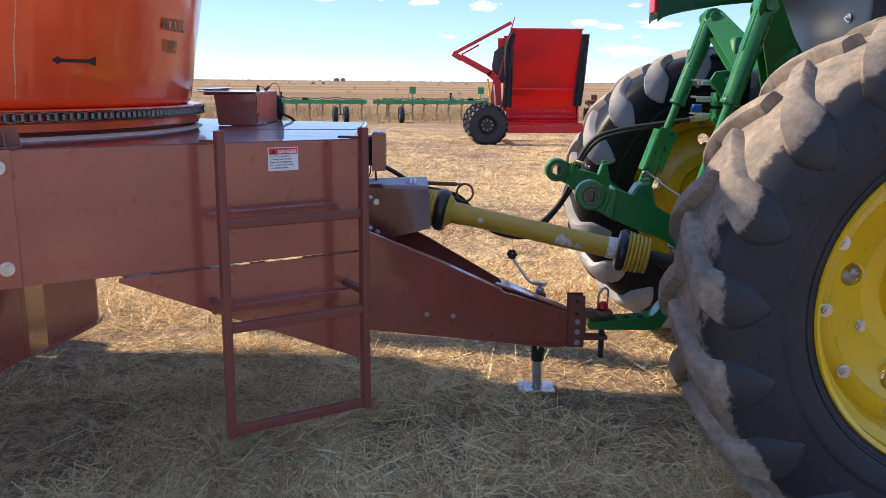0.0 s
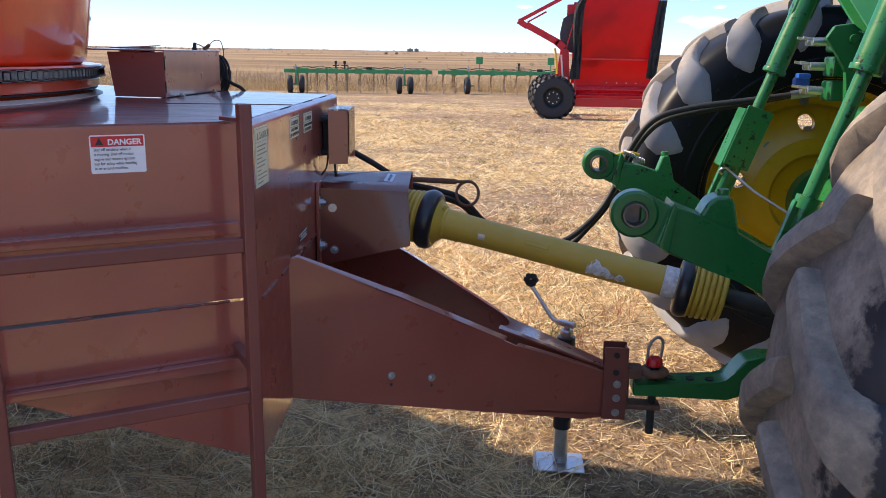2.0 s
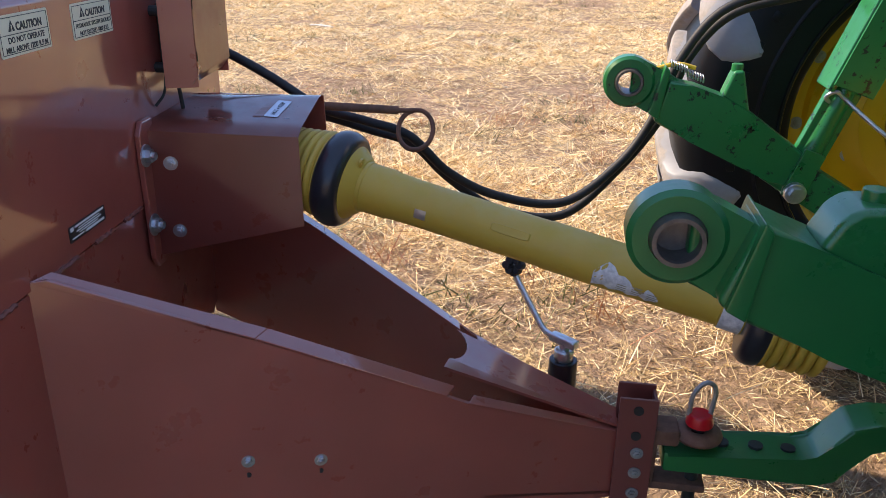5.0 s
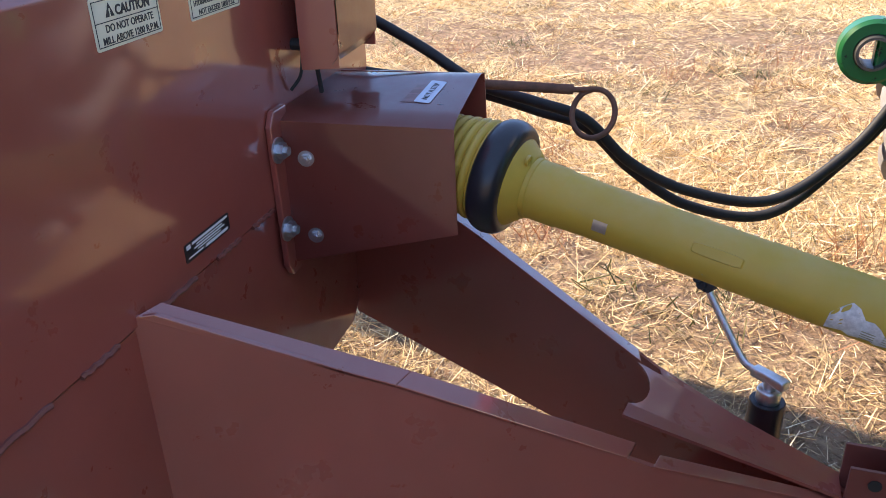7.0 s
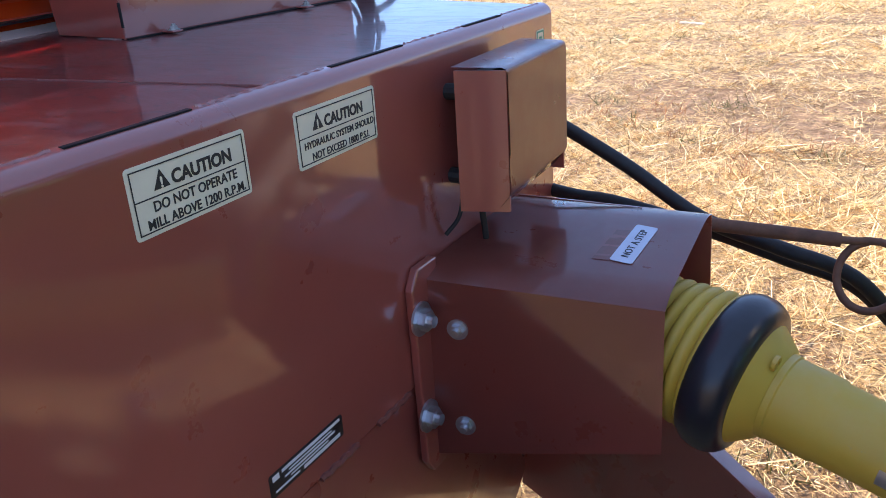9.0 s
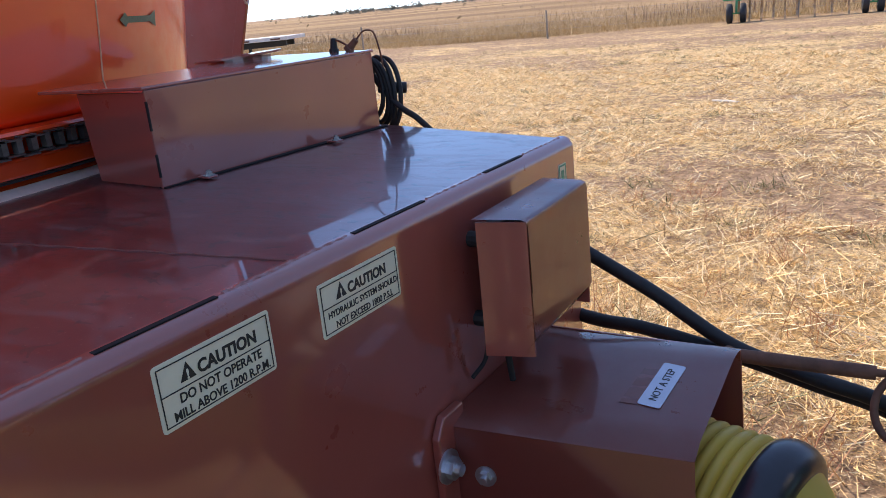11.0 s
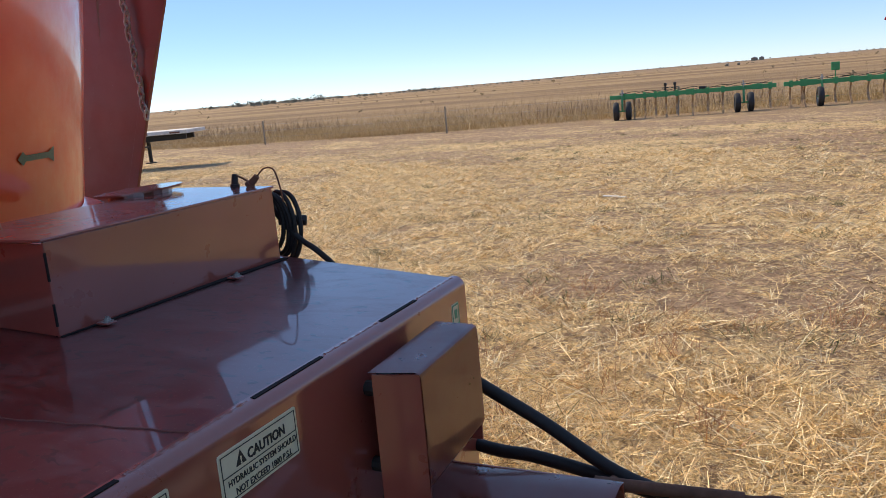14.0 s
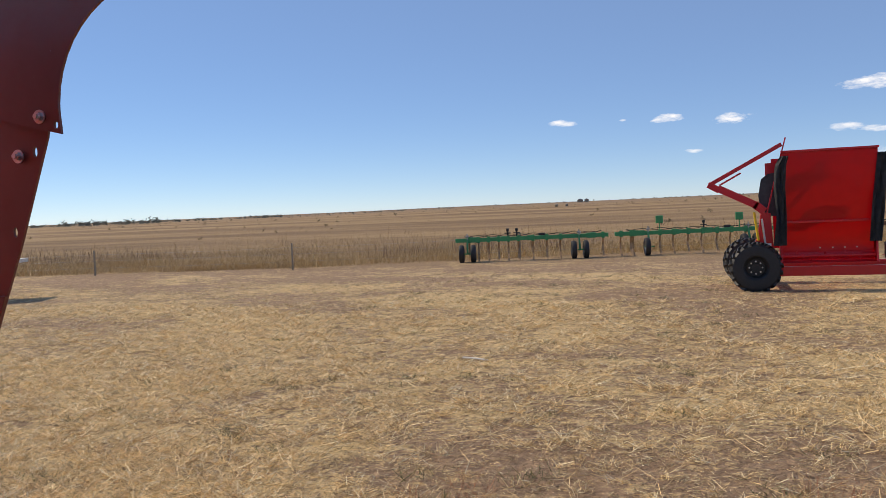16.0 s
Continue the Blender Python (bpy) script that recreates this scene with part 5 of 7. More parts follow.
def tyre_material(name, caked, grey, coat):
    """Rubber in the given grey, slightly mottled, and caked with pale dust out past a ragged edge."""
    m, t, p = shader(name)
    co = t.nodes.new("ShaderNodeTexCoord").outputs["Object"]
    s = t.nodes.new("ShaderNodeSeparateXYZ")
    link(t, co, s.inputs[0])
    v = t.nodes.new("ShaderNodeCombineXYZ")
    link(t, s.outputs[0], v.inputs[0])
    link(t, s.outputs[2], v.inputs[2])
    ln = t.nodes.new("ShaderNodeVectorMath")
    ln.operation = "LENGTH"
    link(t, v.outputs[0], ln.inputs[0])
    spot = t.nodes.new("ShaderNodeObjectInfo").outputs["Random"]
    place = t.nodes.new("ShaderNodeVectorMath")
    link(t, co, place.inputs[0])
    link(t, spot, place.inputs[1])
    rag = noise_tex(t, 9.0, 8, 0.7, place.outputs[0])
    ragged = t.nodes.new("ShaderNodeMath")
    link(t, ln.outputs["Value"], ragged.inputs[0])
    uneven = t.nodes.new("ShaderNodeMath")
    link(t, times(t, rag, 0.12), uneven.inputs[0])
    link(t, times(t, ramp(t, noise_tex(t, 1.6, 2, 0.5, co), 0.3, 0.7), 0.10), uneven.inputs[1])
    link(t, uneven.outputs[0], ragged.inputs[1])
    mud = ramp(t, ragged.outputs[0], caked + 0.105, caked + 0.118)
    thin = ramp(t, noise_tex(t, 5.0, 6, 0.65, place.outputs[0]), 0.35, 0.62, 0.45, 1.0)
    mud = times(t, mud, thin)
    worn = noise_tex(t, 3.0, 5, 0.6, co)
    rubber = blend(t, ramp(t, worn, 0.3, 0.7), tuple(c * 0.75 for c in grey), tuple(c * 1.25 for c in grey))
    dirt = blend(t, ramp(t, noise_tex(t, 26.0, 7, 0.75, place.outputs[0]), 0.3, 0.7), (0.20, 0.172, 0.142), (0.42, 0.35, 0.265))
    link(t, blend(t, times(t, mud, coat), rubber, dirt), p.inputs["Base Color"])
    link(t, ramp(t, mud, 0.0, 1.0, 0.40, 0.85), p.inputs["Roughness"])
    p.inputs["Specular IOR Level"].default_value = 0.2
    bump(t, p, noise_tex(t, 34.0, 7, 0.7, co), 0.2, 0.002)
    return m


# the far set has a near-black carcass and much paler grey lugs
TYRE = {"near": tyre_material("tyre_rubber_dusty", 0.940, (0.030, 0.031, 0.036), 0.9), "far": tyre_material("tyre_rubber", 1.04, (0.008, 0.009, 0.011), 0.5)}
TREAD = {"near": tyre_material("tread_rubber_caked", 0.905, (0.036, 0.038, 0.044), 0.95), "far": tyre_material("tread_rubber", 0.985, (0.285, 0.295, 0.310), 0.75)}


def make_tyre_mesh(which):
    """Round the y axis, centred; y from -0.28 to 0.28."""
    prof = [(0.585, -0.20), (0.605, -0.235), (0.66, -0.262), (0.74, -0.280), (0.82, -0.282), (0.88, -0.274), (0.936, -0.256), (0.970, -0.218), (0.988, -0.12), (0.992, 0.0)]
    prof = prof + [(r, -y) for r, y in prof[-2::-1]]
    bm = lathe(bm_new(), prof, (0, 0, 0), (0, 1, 0), 96)
    # moulded rings and a low ridge on the side
    for sgn in (-1, 1):
        lathe(bm, [(0.715, sgn * 0.272), (0.720, sgn * 0.281), (0.730, sgn * 0.281), (0.735, sgn * 0.277)], (0, 0, 0), (0, 1, 0), 96)
        lathe(bm, [(0.628, sgn * 0.248), (0.632, sgn * 0.256), (0.640, sgn * 0.258), (0.644, sgn * 0.252)], (0, 0, 0), (0, 1, 0), 96)
        # low moulded teeth between the lug ends
        for k in range(46):
            a = 2 * math.pi * k / 46
            m = pose(0, 0, 0, 0, math.degrees(a), 0)
            box(bm, (-0.800, sgn * 0.2805, 0.0), (0.030, 0.007, 0.034), 0.003, m)
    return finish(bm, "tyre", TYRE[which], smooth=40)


def make_lug_mesh(side, which):
    """One tread bar from the middle of the tread, broadening over the shoulder into a rounded spade end; at angle 0 it points along -x."""
    bm = bm_new()
    path = [(-0.028, 1.036, -0.030), (0.03, 1.040, 0.004), (0.10, 1.040, 0.052), (0.17, 1.034, 0.104), (0.212, 1.024, 0.136), (0.246, 1.002, 0.160), (0.272, 0.962, 0.180), (0.286, 0.918, 0.194), (0.292, 0.868, 0.206), (0.294, 0.825, 0.214), (0.291, 0.790, 0.219)]
    base = [0.975, 0.978, 0.976, 0.970, 0.955, 0.940, 0.920, 0.890, 0.850, 0.810, 0.775]
    half = [0.036, 0.040, 0.041, 0.044, 0.052, 0.070, 0.090, 0.096, 0.076, 0.044, 0.010]
    rings = []
    for i, (y, r, a) in enumerate(path):
        rr = []
        soft = 0.008 + 0.004 * min(1, max(0, i - 3) / 3)
        for off, drop in ((-half[i] - 0.012, None), (-half[i], 0.012), (-half[i] + soft, 0.003), (0.0, 0.0), (half[i] - soft, 0.003), (half[i], 0.012), (half[i] + 0.012, None)):
            rad = base[i] - 0.010 if drop is None else r - drop
            ang = a + off / 1.0
            yy = y - (0.022 if i > 4 else 0.0) if drop is None else y - (drop * 0.7 if i > 4 else 0.0)
            rr.append(bm.verts.new((-rad * math.cos(ang), yy * side, -rad * math.sin(ang))))
        rings.append(rr)
    for p, q in zip(rings, rings[1:]):
        for j in range(6):
            bm.faces.new((p[j], p[j + 1], q[j + 1], q[j]))
    bm.faces.new(rings[0])
    bm.faces.new(rings[-1][::-1])
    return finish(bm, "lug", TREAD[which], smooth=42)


TYRE_MESH = {w: make_tyre_mesh(w) for w in ("near", "far")}
LUG = {(s, w): make_lug_mesh(s, w) for s in (-1, 1) for w in ("near", "far")}


def rim_mesh(out):
    """Wheel disc and rim; out is the side (-1 or 1) that faces away from the tractor."""
    bm = bm_new()
    prof = [(0.590, 0.236), (0.606, 0.246), (0.612, 0.238), (0.606, 0.225), (0.590, 0.205), (0.585, 0.17), (0.55, 0.14), (0.53, 0.05), (0.53, -0.05), (0.55, -0.14), (0.585, -0.17), (0.590, -0.205), (0.604, -0.238), (0.610, -0.246)]
    lathe(bm, prof, (0, 0, 0), (0, out, 0), 96)
    for disc in ([(0.530, 0.035), (0.505, 0.050), (0.470, 0.050), (0.455, 0.030)], [(0.30, -0.07), (0.22, -0.085), (0.20, -0.06), (0.14, -0.055), (0.0, -0.055)]):
        lathe(bm, disc, (0, 0, 0), (0, out, 0), 96)
        lathe(bm, [(r, h - 0.02) for r, h in disc], (0, 0, 0), (0, out, 0), 96)
    # the sloping web of the disc, with five round holes right through it

    def web_at(v, drop):
        r = math.hypot(v.x, v.y)
        return Vector((v.x, out * (0.030 - 0.1 * (0.455 - r) / 0.155 - drop), v.y))

    flat = bmesh.new()
    rims = [((0, 0), 0.455, 96), ((0, 0), 0.30, 64)]
    for k in range(5):
        a = 2 * math.pi * (k + 0.358) / 5
        rims.append(((0.382 * math.cos(a), 0.382 * math.sin(a)), 0.042, 20))
    loops = []
    for (cx, cy), r, n in rims:
        ring = [flat.verts.new((cx + r * math.cos(2 * math.pi * i / n), cy + r * math.sin(2 * math.pi * i / n), 0)) for i in range(n)]
        loops.append(ring)
        for i in range(n):
            flat.edges.new((ring[i], ring[(i + 1) % n]))
    bmesh.ops.triangle_fill(flat, edges=flat.edges[:], use_beauty=True)
    for drop in (0.0, 0.016):
        made = {v: bm.verts.new(web_at(v.co, drop)) for v in flat.verts}
        for f in flat.faces:
            bm.faces.new([made[v] for v in f.verts])
    for ring in loops[2:]:
        a = [bm.verts.new(web_at(v.co, -0.004)) for v in ring]
        b = [bm.verts.new(web_at(v.co, 0.10 if out < 0 else 0.030)) for v in ring]
        for i in range(len(ring)):
            j = (i + 1) % len(ring)
            bm.faces.new((a[i], a[j], b[j], b[i]))
    flat.free()
    return finish(bm, "rim", YELLOW, smooth=35)


def wheel(y, out, turn, which, size):
    ty = placed("tyre", TYRE_MESH[which], tractor, Matrix.Translation((AX, y, AZ)) @ pose(0, 0, 0, 0, turn, 0) @ Matrix.Diagonal((size, 1, size, 1)))
    tagged(ty, "large black tractor tyre, tread caked with pale dust" if which == "near" else "large black tractor tyre with pale grey lugs")
    n = 19
    ORIGIN[ty.name] = Vector((0, 0, 0))
    for side in (-1, 1):
        for i in range(n):
            placed("lug", LUG[side, which], ty, pose(0, 0, 0, 0, 360.0 / n * (i + (0.5 if side > 0 else 0.0)), 0))
    rim = placed("rim", rim_mesh(out), tractor, Matrix.Translation((AX, y, AZ)))
    tagged(rim, "bright yellow wheel disc with bolts")
    ORIGIN[rim.name] = Vector((0, 0, 0))
    for k in range(12):
        a = 2 * math.pi * (k + 0.2) / 12
        bolts("wheel_bolt", [(0.487 * math.cos(a), out * 0.050, 0.487 * math.sin(a))], (0, out, 0), 0.017, STEEL, rim, "zinc wheel bolt")
    for k in range(10):
        a = 2 * math.pi * (k + 0.694) / 10
        bolts("wheel_bolt", [(0.335 * math.cos(a), out * -0.052, 0.335 * math.sin(a))], (0, out, 0), 0.018, STEEL, rim, "zinc wheel bolt")
    for k in range(12):
        a = 2 * math.pi * (k + 0.2) / 12
        bolts("wheel_bolt", [(0.487 * math.cos(a), out * 0.030, 0.487 * math.sin(a))], (0, -out, 0), 0.015, STEEL_DULL, rim, "zinc wheel bolt")
    for k in range(5):
        a = 2 * math.pi * (k + 0.358) / 5
        c = Vector((0.382 * math.cos(a), out * -0.017, 0.382 * math.sin(a)))
        part("hole_lip", lathe(bm_new(), [(0.040, 0.0), (0.044, 0.012), (0.050, 0.012), (0.056, 0.0)], c + Vector((0, out * -0.004, 0)), (0, out, 0), 28), YELLOW, rim, smooth=40)
    return ty


wheel(2.915, -1, 13.0, "near", 1.005)
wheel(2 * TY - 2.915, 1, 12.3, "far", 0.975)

# front wheels
for y, out in ((TY - 0.95, -1), (TY + 0.95, 1)):
    m = Matrix.Translation((4.75, y, 0.70)) @ Matrix.Diagonal((0.69, 0.75, 0.69, 1))
    ty = placed("front_tyre", TYRE_MESH["far"], tractor, m)
    tagged(ty, "smaller black front tyre")
    ORIGIN[ty.name] = Vector((0, 0, 0))
    for side in (-1, 1):
        for i in range(20):
            placed("lug", LUG[side, "far"], ty, pose(0, 0, 0, 0, 18.0 * (i + (0.5 if side > 0 else 0.0)), 0))
    tagged(placed("front_rim", rim_mesh(out), tractor, m), "yellow front wheel disc")
bm = bm_new()
cyl(bm, (4.75, TY - 0.85, 0.70), (4.75, TY + 0.85, 0.70), 0.08, n=20)
box(bm, (4.75, TY, 0.86), (0.4, 0.45, 0.4), 0.03)
part("front_axle", bm, GREEN, tractor, smooth=40)
# rear axle and transmission
bm = bm_new()
cyl(bm, (AX, 3.1, AZ), (AX, 5.6, AZ), 0.13, n=28)
cyl(bm, (AX, 3.55, AZ), (AX, 5.15, AZ), 0.21, n=28)
cyl(bm, (AX, 3.17, AZ), (AX, 3.25, AZ), 0.18, n=28)
cyl(bm, (AX, 5.46, AZ), (AX, 5.54, AZ), 0.18, n=28)
part("rear_axle", bm, GREEN, tractor, smooth=40)
bm = bm_new()
box(bm, (2.75, TY, 1.12), (2.1, 0.72, 0.85), 0.06)
box(bm, (1.72, TY, 1.10), (0.25, 0.60, 0.90), 0.05)
part("transmission", bm, GREEN, tractor, smooth=40)
bm = bm_new()
box(bm, (4.9, TY, 1.45), (2.3, 0.85, 0.9), 0.12)
part("bonnet", bm, GREEN, tractor, smooth=40)
bm = bm_new()
box(bm, (2.95, TY, 2.35), (1.7, 1.65, 1.5), 0.1)
part("cab", bm, CAB_BLACK, tractor, smooth=40)
bm = bm_new()
box(bm, (1.98, TY - 0.02, 2.02), (0.12, 1.1, 0.55), 0.03)
box(bm, (1.90, TY + 0.05, 1.75), (0.22, 0.9, 0.25), 0.03)
part("cab_rear", bm, CAB_BLACK, tractor, "black panel under the cab window", 40)
bm = bm_new()
bolt(bm, (1.917, 3.98, 2.09), (-1, 0, 0), 0.014)
part("panel_bolt", bm, STEEL, tractor)
for sgn in (-1, 1):
    y = TY + sgn * 1.44
    bm = bm_new()
    rows = []
    for fx, fz in ((1.365, 2.168), (1.40, 2.196), (1.47, 2.222), (1.60, 2.258), (1.72, 2.288), (1.85, 2.315), (2.0, 2.342), (2.2, 2.362), (2.45, 2.352), (2.7, 2.29), (2.95, 2.15)):
        wide = 0.30 + 0.70 * min(1.0, (fx - 1.365) / 0.45)
        rows.append([bm.verts.new((fx, y + (-0.42 + d * wide) * sgn, fz + h)) for d, h in ((0.0, 0.0), (0.015, 0.10), (0.10, 0.165), (0.64, 0.165), (0.715, 0.10), (0.73, 0.0))])
    for p, q in zip(rows, rows[1:]):
        for j in range(5):
            bm.faces.new((p[j], p[j + 1], q[j + 1], q[j]))
    bmesh.ops.solidify(bm, geom=bm.faces[:], thickness=0.02)
    fender = part("fender", bm, GREEN, tractor, "glossy green rear fender", 40)
    bm = bm_new()
    box(bm, (1.372, y - sgn * 0.32, 2.275), (0.05, 0.14, 0.09), 0.012)
    part("tail_lamp", bm, RED, fender, "red tail lamp", 40)


# three-point hitch
BALL = plain("hitch_ball_steel", (0.16, 0.145, 0.13), 0.42, 0.7, 0.3, 40)
def lower_arm(y, heavy, label):
    """A cast draft link: ball eye, telescoping end, deep casing, arm down to the tractor."""
    e = Vector((0.683, y, 1.272)) if heavy else Vector((0.695, y, 1.264))
    w = 0.055 if heavy else 0.040
    paint_of = GREEN if heavy else GREEN_OILY
    bm = bm_new()
    lathe(bm, [(0.040, -0.030), (0.062, -0.030), (0.070, -0.022), (0.070, 0.022), (0.062, 0.030), (0.040, 0.030)], e, (0, 1, 0), 40, closed=True)
    arm = part("lower_link", bm, paint_of, tractor, label, 40)
    bm = bm_new()
    slab(bm, [(0.700, y - 0.022, 1.338), (0.735, y - 0.022, 1.322), (0.80, y - 0.022, 1.290), (0.88, y - 0.022, 1.24), (0.88, y - 0.022, 1.13), (0.80, y - 0.022, 1.165), (0.745, y - 0.022, 1.185), (0.700, y - 0.022, 1.205)], (0, 0.044, 0), 0.008, 3)
    part("eye_neck", bm, paint_of, arm, smooth=35)
    bm = bm_new()
    if heavy:
        pts = [(0.785, 1.312), (0.845, 1.286), (0.95, 1.245), (0.99, 1.222), (1.16, 1.135), (1.16, 1.005), (1.06, 1.045), (0.99, 1.098), (0.90, 1.118), (0.775, 1.166), (0.742, 1.190)]
    else:
        pts = [(0.80, 1.276), (0.87, 1.262), (0.95, 1.236), (1.02, 1.200), (1.10, 1.145), (1.18, 1.092), (1.18, 0.985), (1.10, 1.008), (0.87, 1.110), (0.77, 1.160)]
    slab(bm, [(x, y - w, z) for x, z in pts], (0, 2 * w, 0), 0.010, 3)
    part("casing", bm, paint_of, arm, smooth=35)
    bm = bm_new()
    if heavy:
        slab(bm, [(x, y - 0.048, z) for x, z in ((0.862, 1.272), (0.885, 1.318), (0.905, 1.334), (0.945, 1.338), (0.962, 1.318), (0.985, 1.215))], (0, 0.096, 0), 0.012, 3)
        cyl(bm, (0.935, y, 1.33), (0.935, y, 1.352), 0.018, n=14, bevel=0.003)
    else:
        slab(bm, [(x, y - 0.030, z) for x, z in ((0.945, 1.235), (0.968, 1.305), (0.995, 1.308), (1.025, 1.190))], (0, 0.060, 0), 0.008, 3)
        cyl(bm, (0.98, y, 1.30), (0.98, y, 1.322), 0.016, n=12, bevel=0.003)
    part("latch_boss", bm, paint_of, arm, smooth=35)
    bm = bm_new()
    bar(bm, (1.10, y, 1.085 if heavy else 1.060), (1.82, TY + (y - TY) * 0.80, 0.66), 0.075 if heavy else 0.050, 0.125 if heavy else 0.105, bevel=0.010)
    part("arm_bar", bm, paint_of, arm, smooth=35)
    bm = bm_new()
    slab(bm, [(0.752, y - w - 0.010, 1.184), (0.782, y - w - 0.010, 1.168), (0.80, y - w - 0.010, 1.300), (0.786, y - w - 0.010, 1.316)], (0, 2 * w + 0.020, 0), 0.004)
    part("casing_lip", bm, paint_of, arm, smooth=35)
    bm = bm_new()
    lathe(bm, [(0.030, -0.046), (0.036, -0.046), (0.039, -0.030), (0.044, 0.0), (0.039, 0.030), (0.036, 0.046), (0.030, 0.046)], e, (0, 1, 0), 36, closed=True)
    part("ball", bm, BALL, arm, "bare steel hitch ball", 40)
    if heavy:
        # added disc that closes the bore, so no bright ground shows through
        part("bore_plug", cyl(bm_new(), e + Vector((0, 0.004, 0)), e + Vector((0, 0.040, 0)), 0.0315, n=28), BALL, arm, "dull steel disc added to close the ball's bore", 40)
    return arm


lower_arm(3.730, True, "green cast lower link, open hitch eye")
far_arm = lower_arm(4.940, False, "green lower link with oily dirt")
bm = bm_new()
sweep(bm, [(0.70, 4.94, 1.285), (0.76, 4.93, 1.300), (0.82, 4.935, 1.315), (0.87, 4.94, 1.305)], 0.006, 8)
part("latch_cable", bm, YELLOW, far_arm, "yellow latch cable", 60)
bm = bm_new()
for x0, z0 in ((0.80, 1.318), (0.845, 1.296)):
    sweep(bm, [(x0 + 0.0017 * i, 4.925 + 0.010 * math.cos(i * 1.5), z0 - 0.0006 * i + 0.010 * math.sin(i * 1.5)) for i in range(30)], 0.0022, 5, 2)
box(bm, (0.745, 4.925, 1.285), (0.022, 0.012, 0.05), 0.003, None)
parts("latch_spring", bm, STEEL, far_arm, smooth=60)


def lift_rod(y, x0, z0, label):
    """A lift rod: forked foot, thin screw, thick upper tube, up to the lift arm."""
    a, b = Vector((x0, y, z0)), Vector((1.574, y, 2.165) if y > TY else (1.489, y, 2.137))
    d = (b - a).normalized()
    full = (b - a).length
    bm = bm_new()
    cyl(bm, a, a + d * 0.30, 0.034, 0.030, n=20)
    bar(bm, a - d * 0.02, a + d * 0.30, 0.034, 0.088, up=(1, 0, -0.4), bevel=0.008)
    cyl(bm, a + d * 0.30, a + d * 0.74, 0.024, n=16)
    rod = part("lift_rod", bm, GREEN_OILY, tractor, label, 40)
    bm = bm_new()
    cyl(bm, a + d * 0.72, a + d * (full - 0.03), 0.043, 0.046, n=24, bevel=0.006)
    cyl(bm, a + d * 0.715, a + d * 0.735, 0.048, n=20, bevel=0.003)
    bar(bm, a + d * 0.95, a + d * full, 0.062, 0.096, up=(1, 0, -0.3), bevel=0.02)
    cyl(bm, b - Vector((0, 0.04, 0)), b + Vector((0, 0.04, 0)), 0.052, n=28, bevel=0.008)
    cyl(bm, b - Vector((0, 0.072, 0)), b - Vector((0, 0.04, 0)), 0.030, n=20, bevel=0.004)
    part("rod_tube", bm, GREEN_OILY, rod, smooth=40)
    bm = bm_new()
    s = Vector((0, 1, 0))
    for o in (-0.045, 0.045) if y > TY else ():
        bar(bm, a + s * o - d * 0.02, a + s * o + d * 0.12, 0.014, 0.06, up=(1, 0, 0.3), bevel=0.004)
    if y < TY:
        cyl(bm, a + d * 0.28, a + d * 0.32, 0.040, n=20)
    else:
        bar(bm, a + d * 0.30 + Vector((-0.055, 0, 0)), a + d * 0.56 + Vector((-0.055, 0, 0)), 0.12, 0.02, up=(1, 0, -0.3), bevel=0.006)
        bar(bm, a + d * 0.30 + Vector((0, -0.06, 0)), a + d * 0.56 + Vector((0, -0.06, 0)), 0.012, 0.11, up=(1, 0, -0.3), bevel=0.003)
    parts("rod_fork", bm, GREEN_OILY, rod, smooth=40)
    bm = bm_new()
    cyl(bm, a + s * -0.07, a + s * 0.07, 0.030, n=20, bevel=0.006)
    cyl(bm, a + s * -0.085, a + s * -0.06, 0.020, n=6)
    part("rod_pin", bm, STEEL, rod, "bare steel pin", 40)
    bm = bm_new()
    c = Vector((1.72, 4.62, 1.90) if y > TY else (1.70, 4.10, 1.83))
    run = (c - b).normalized()
    across = Vector((-run.z, 0, run.x)).normalized()
    for o in (-0.052, 0.052):
        off = Vector((0, o, 0))
        ring = [b + off + across * 0.058 * math.cos(k) - run * 0.058 * math.sin(k) for k in [math.pi * i / 8 for i in range(9)]]
        slab(bm, ring + [c + off - across * 0.13 + run * 0.03, c + off + across * 0.10 + run * 0.06, b.lerp(c, 0.55) + off + across * 0.062], (0, 0.016, 0), 0.005)
    box(bm, b.lerp(c, 0.72), (0.12, 0.11, 0.14), 0.02)
    parts("lift_arm", bm, GREEN, rod, smooth=30)
    return rod


lift_rod(4.940, 1.170, 0.985, "green far lift rod, bare thread and wire clip")
lift_rod(3.900, 1.150, 1.000, "green lift rod with scuffed tube")
# pale steel discs: sunlit ground seen through bolt holes, put into the colour
bm = bm_new()
for f in (0.34, 0.52, 0.70):
    c = Vector((1.10, 4.940, 1.060)).lerp(Vector((1.82, TY + (4.940 - TY) * 0.80, 0.66)), f)
    cyl(bm, c + Vector((-0.01, -0.029, 0)), c + Vector((-0.01, -0.026, 0)), 0.010, n=12)
parts("arm_hole", bm, STEEL, far_arm, "pale steel disc standing in for a sunlit bolt hole")
bm = bm_new()
sweep(bm, [(1.235, 4.93, 1.225), (1.215, 4.92, 1.245), (1.235, 4.91, 1.262), (1.265, 4.91, 1.240), (1.36, 4.86, 1.165), (1.50, 4.80, 1.08)], 0.006, 8)
part("clip_wire", bm, STEEL, far_arm, "twisted steel wire", 60)
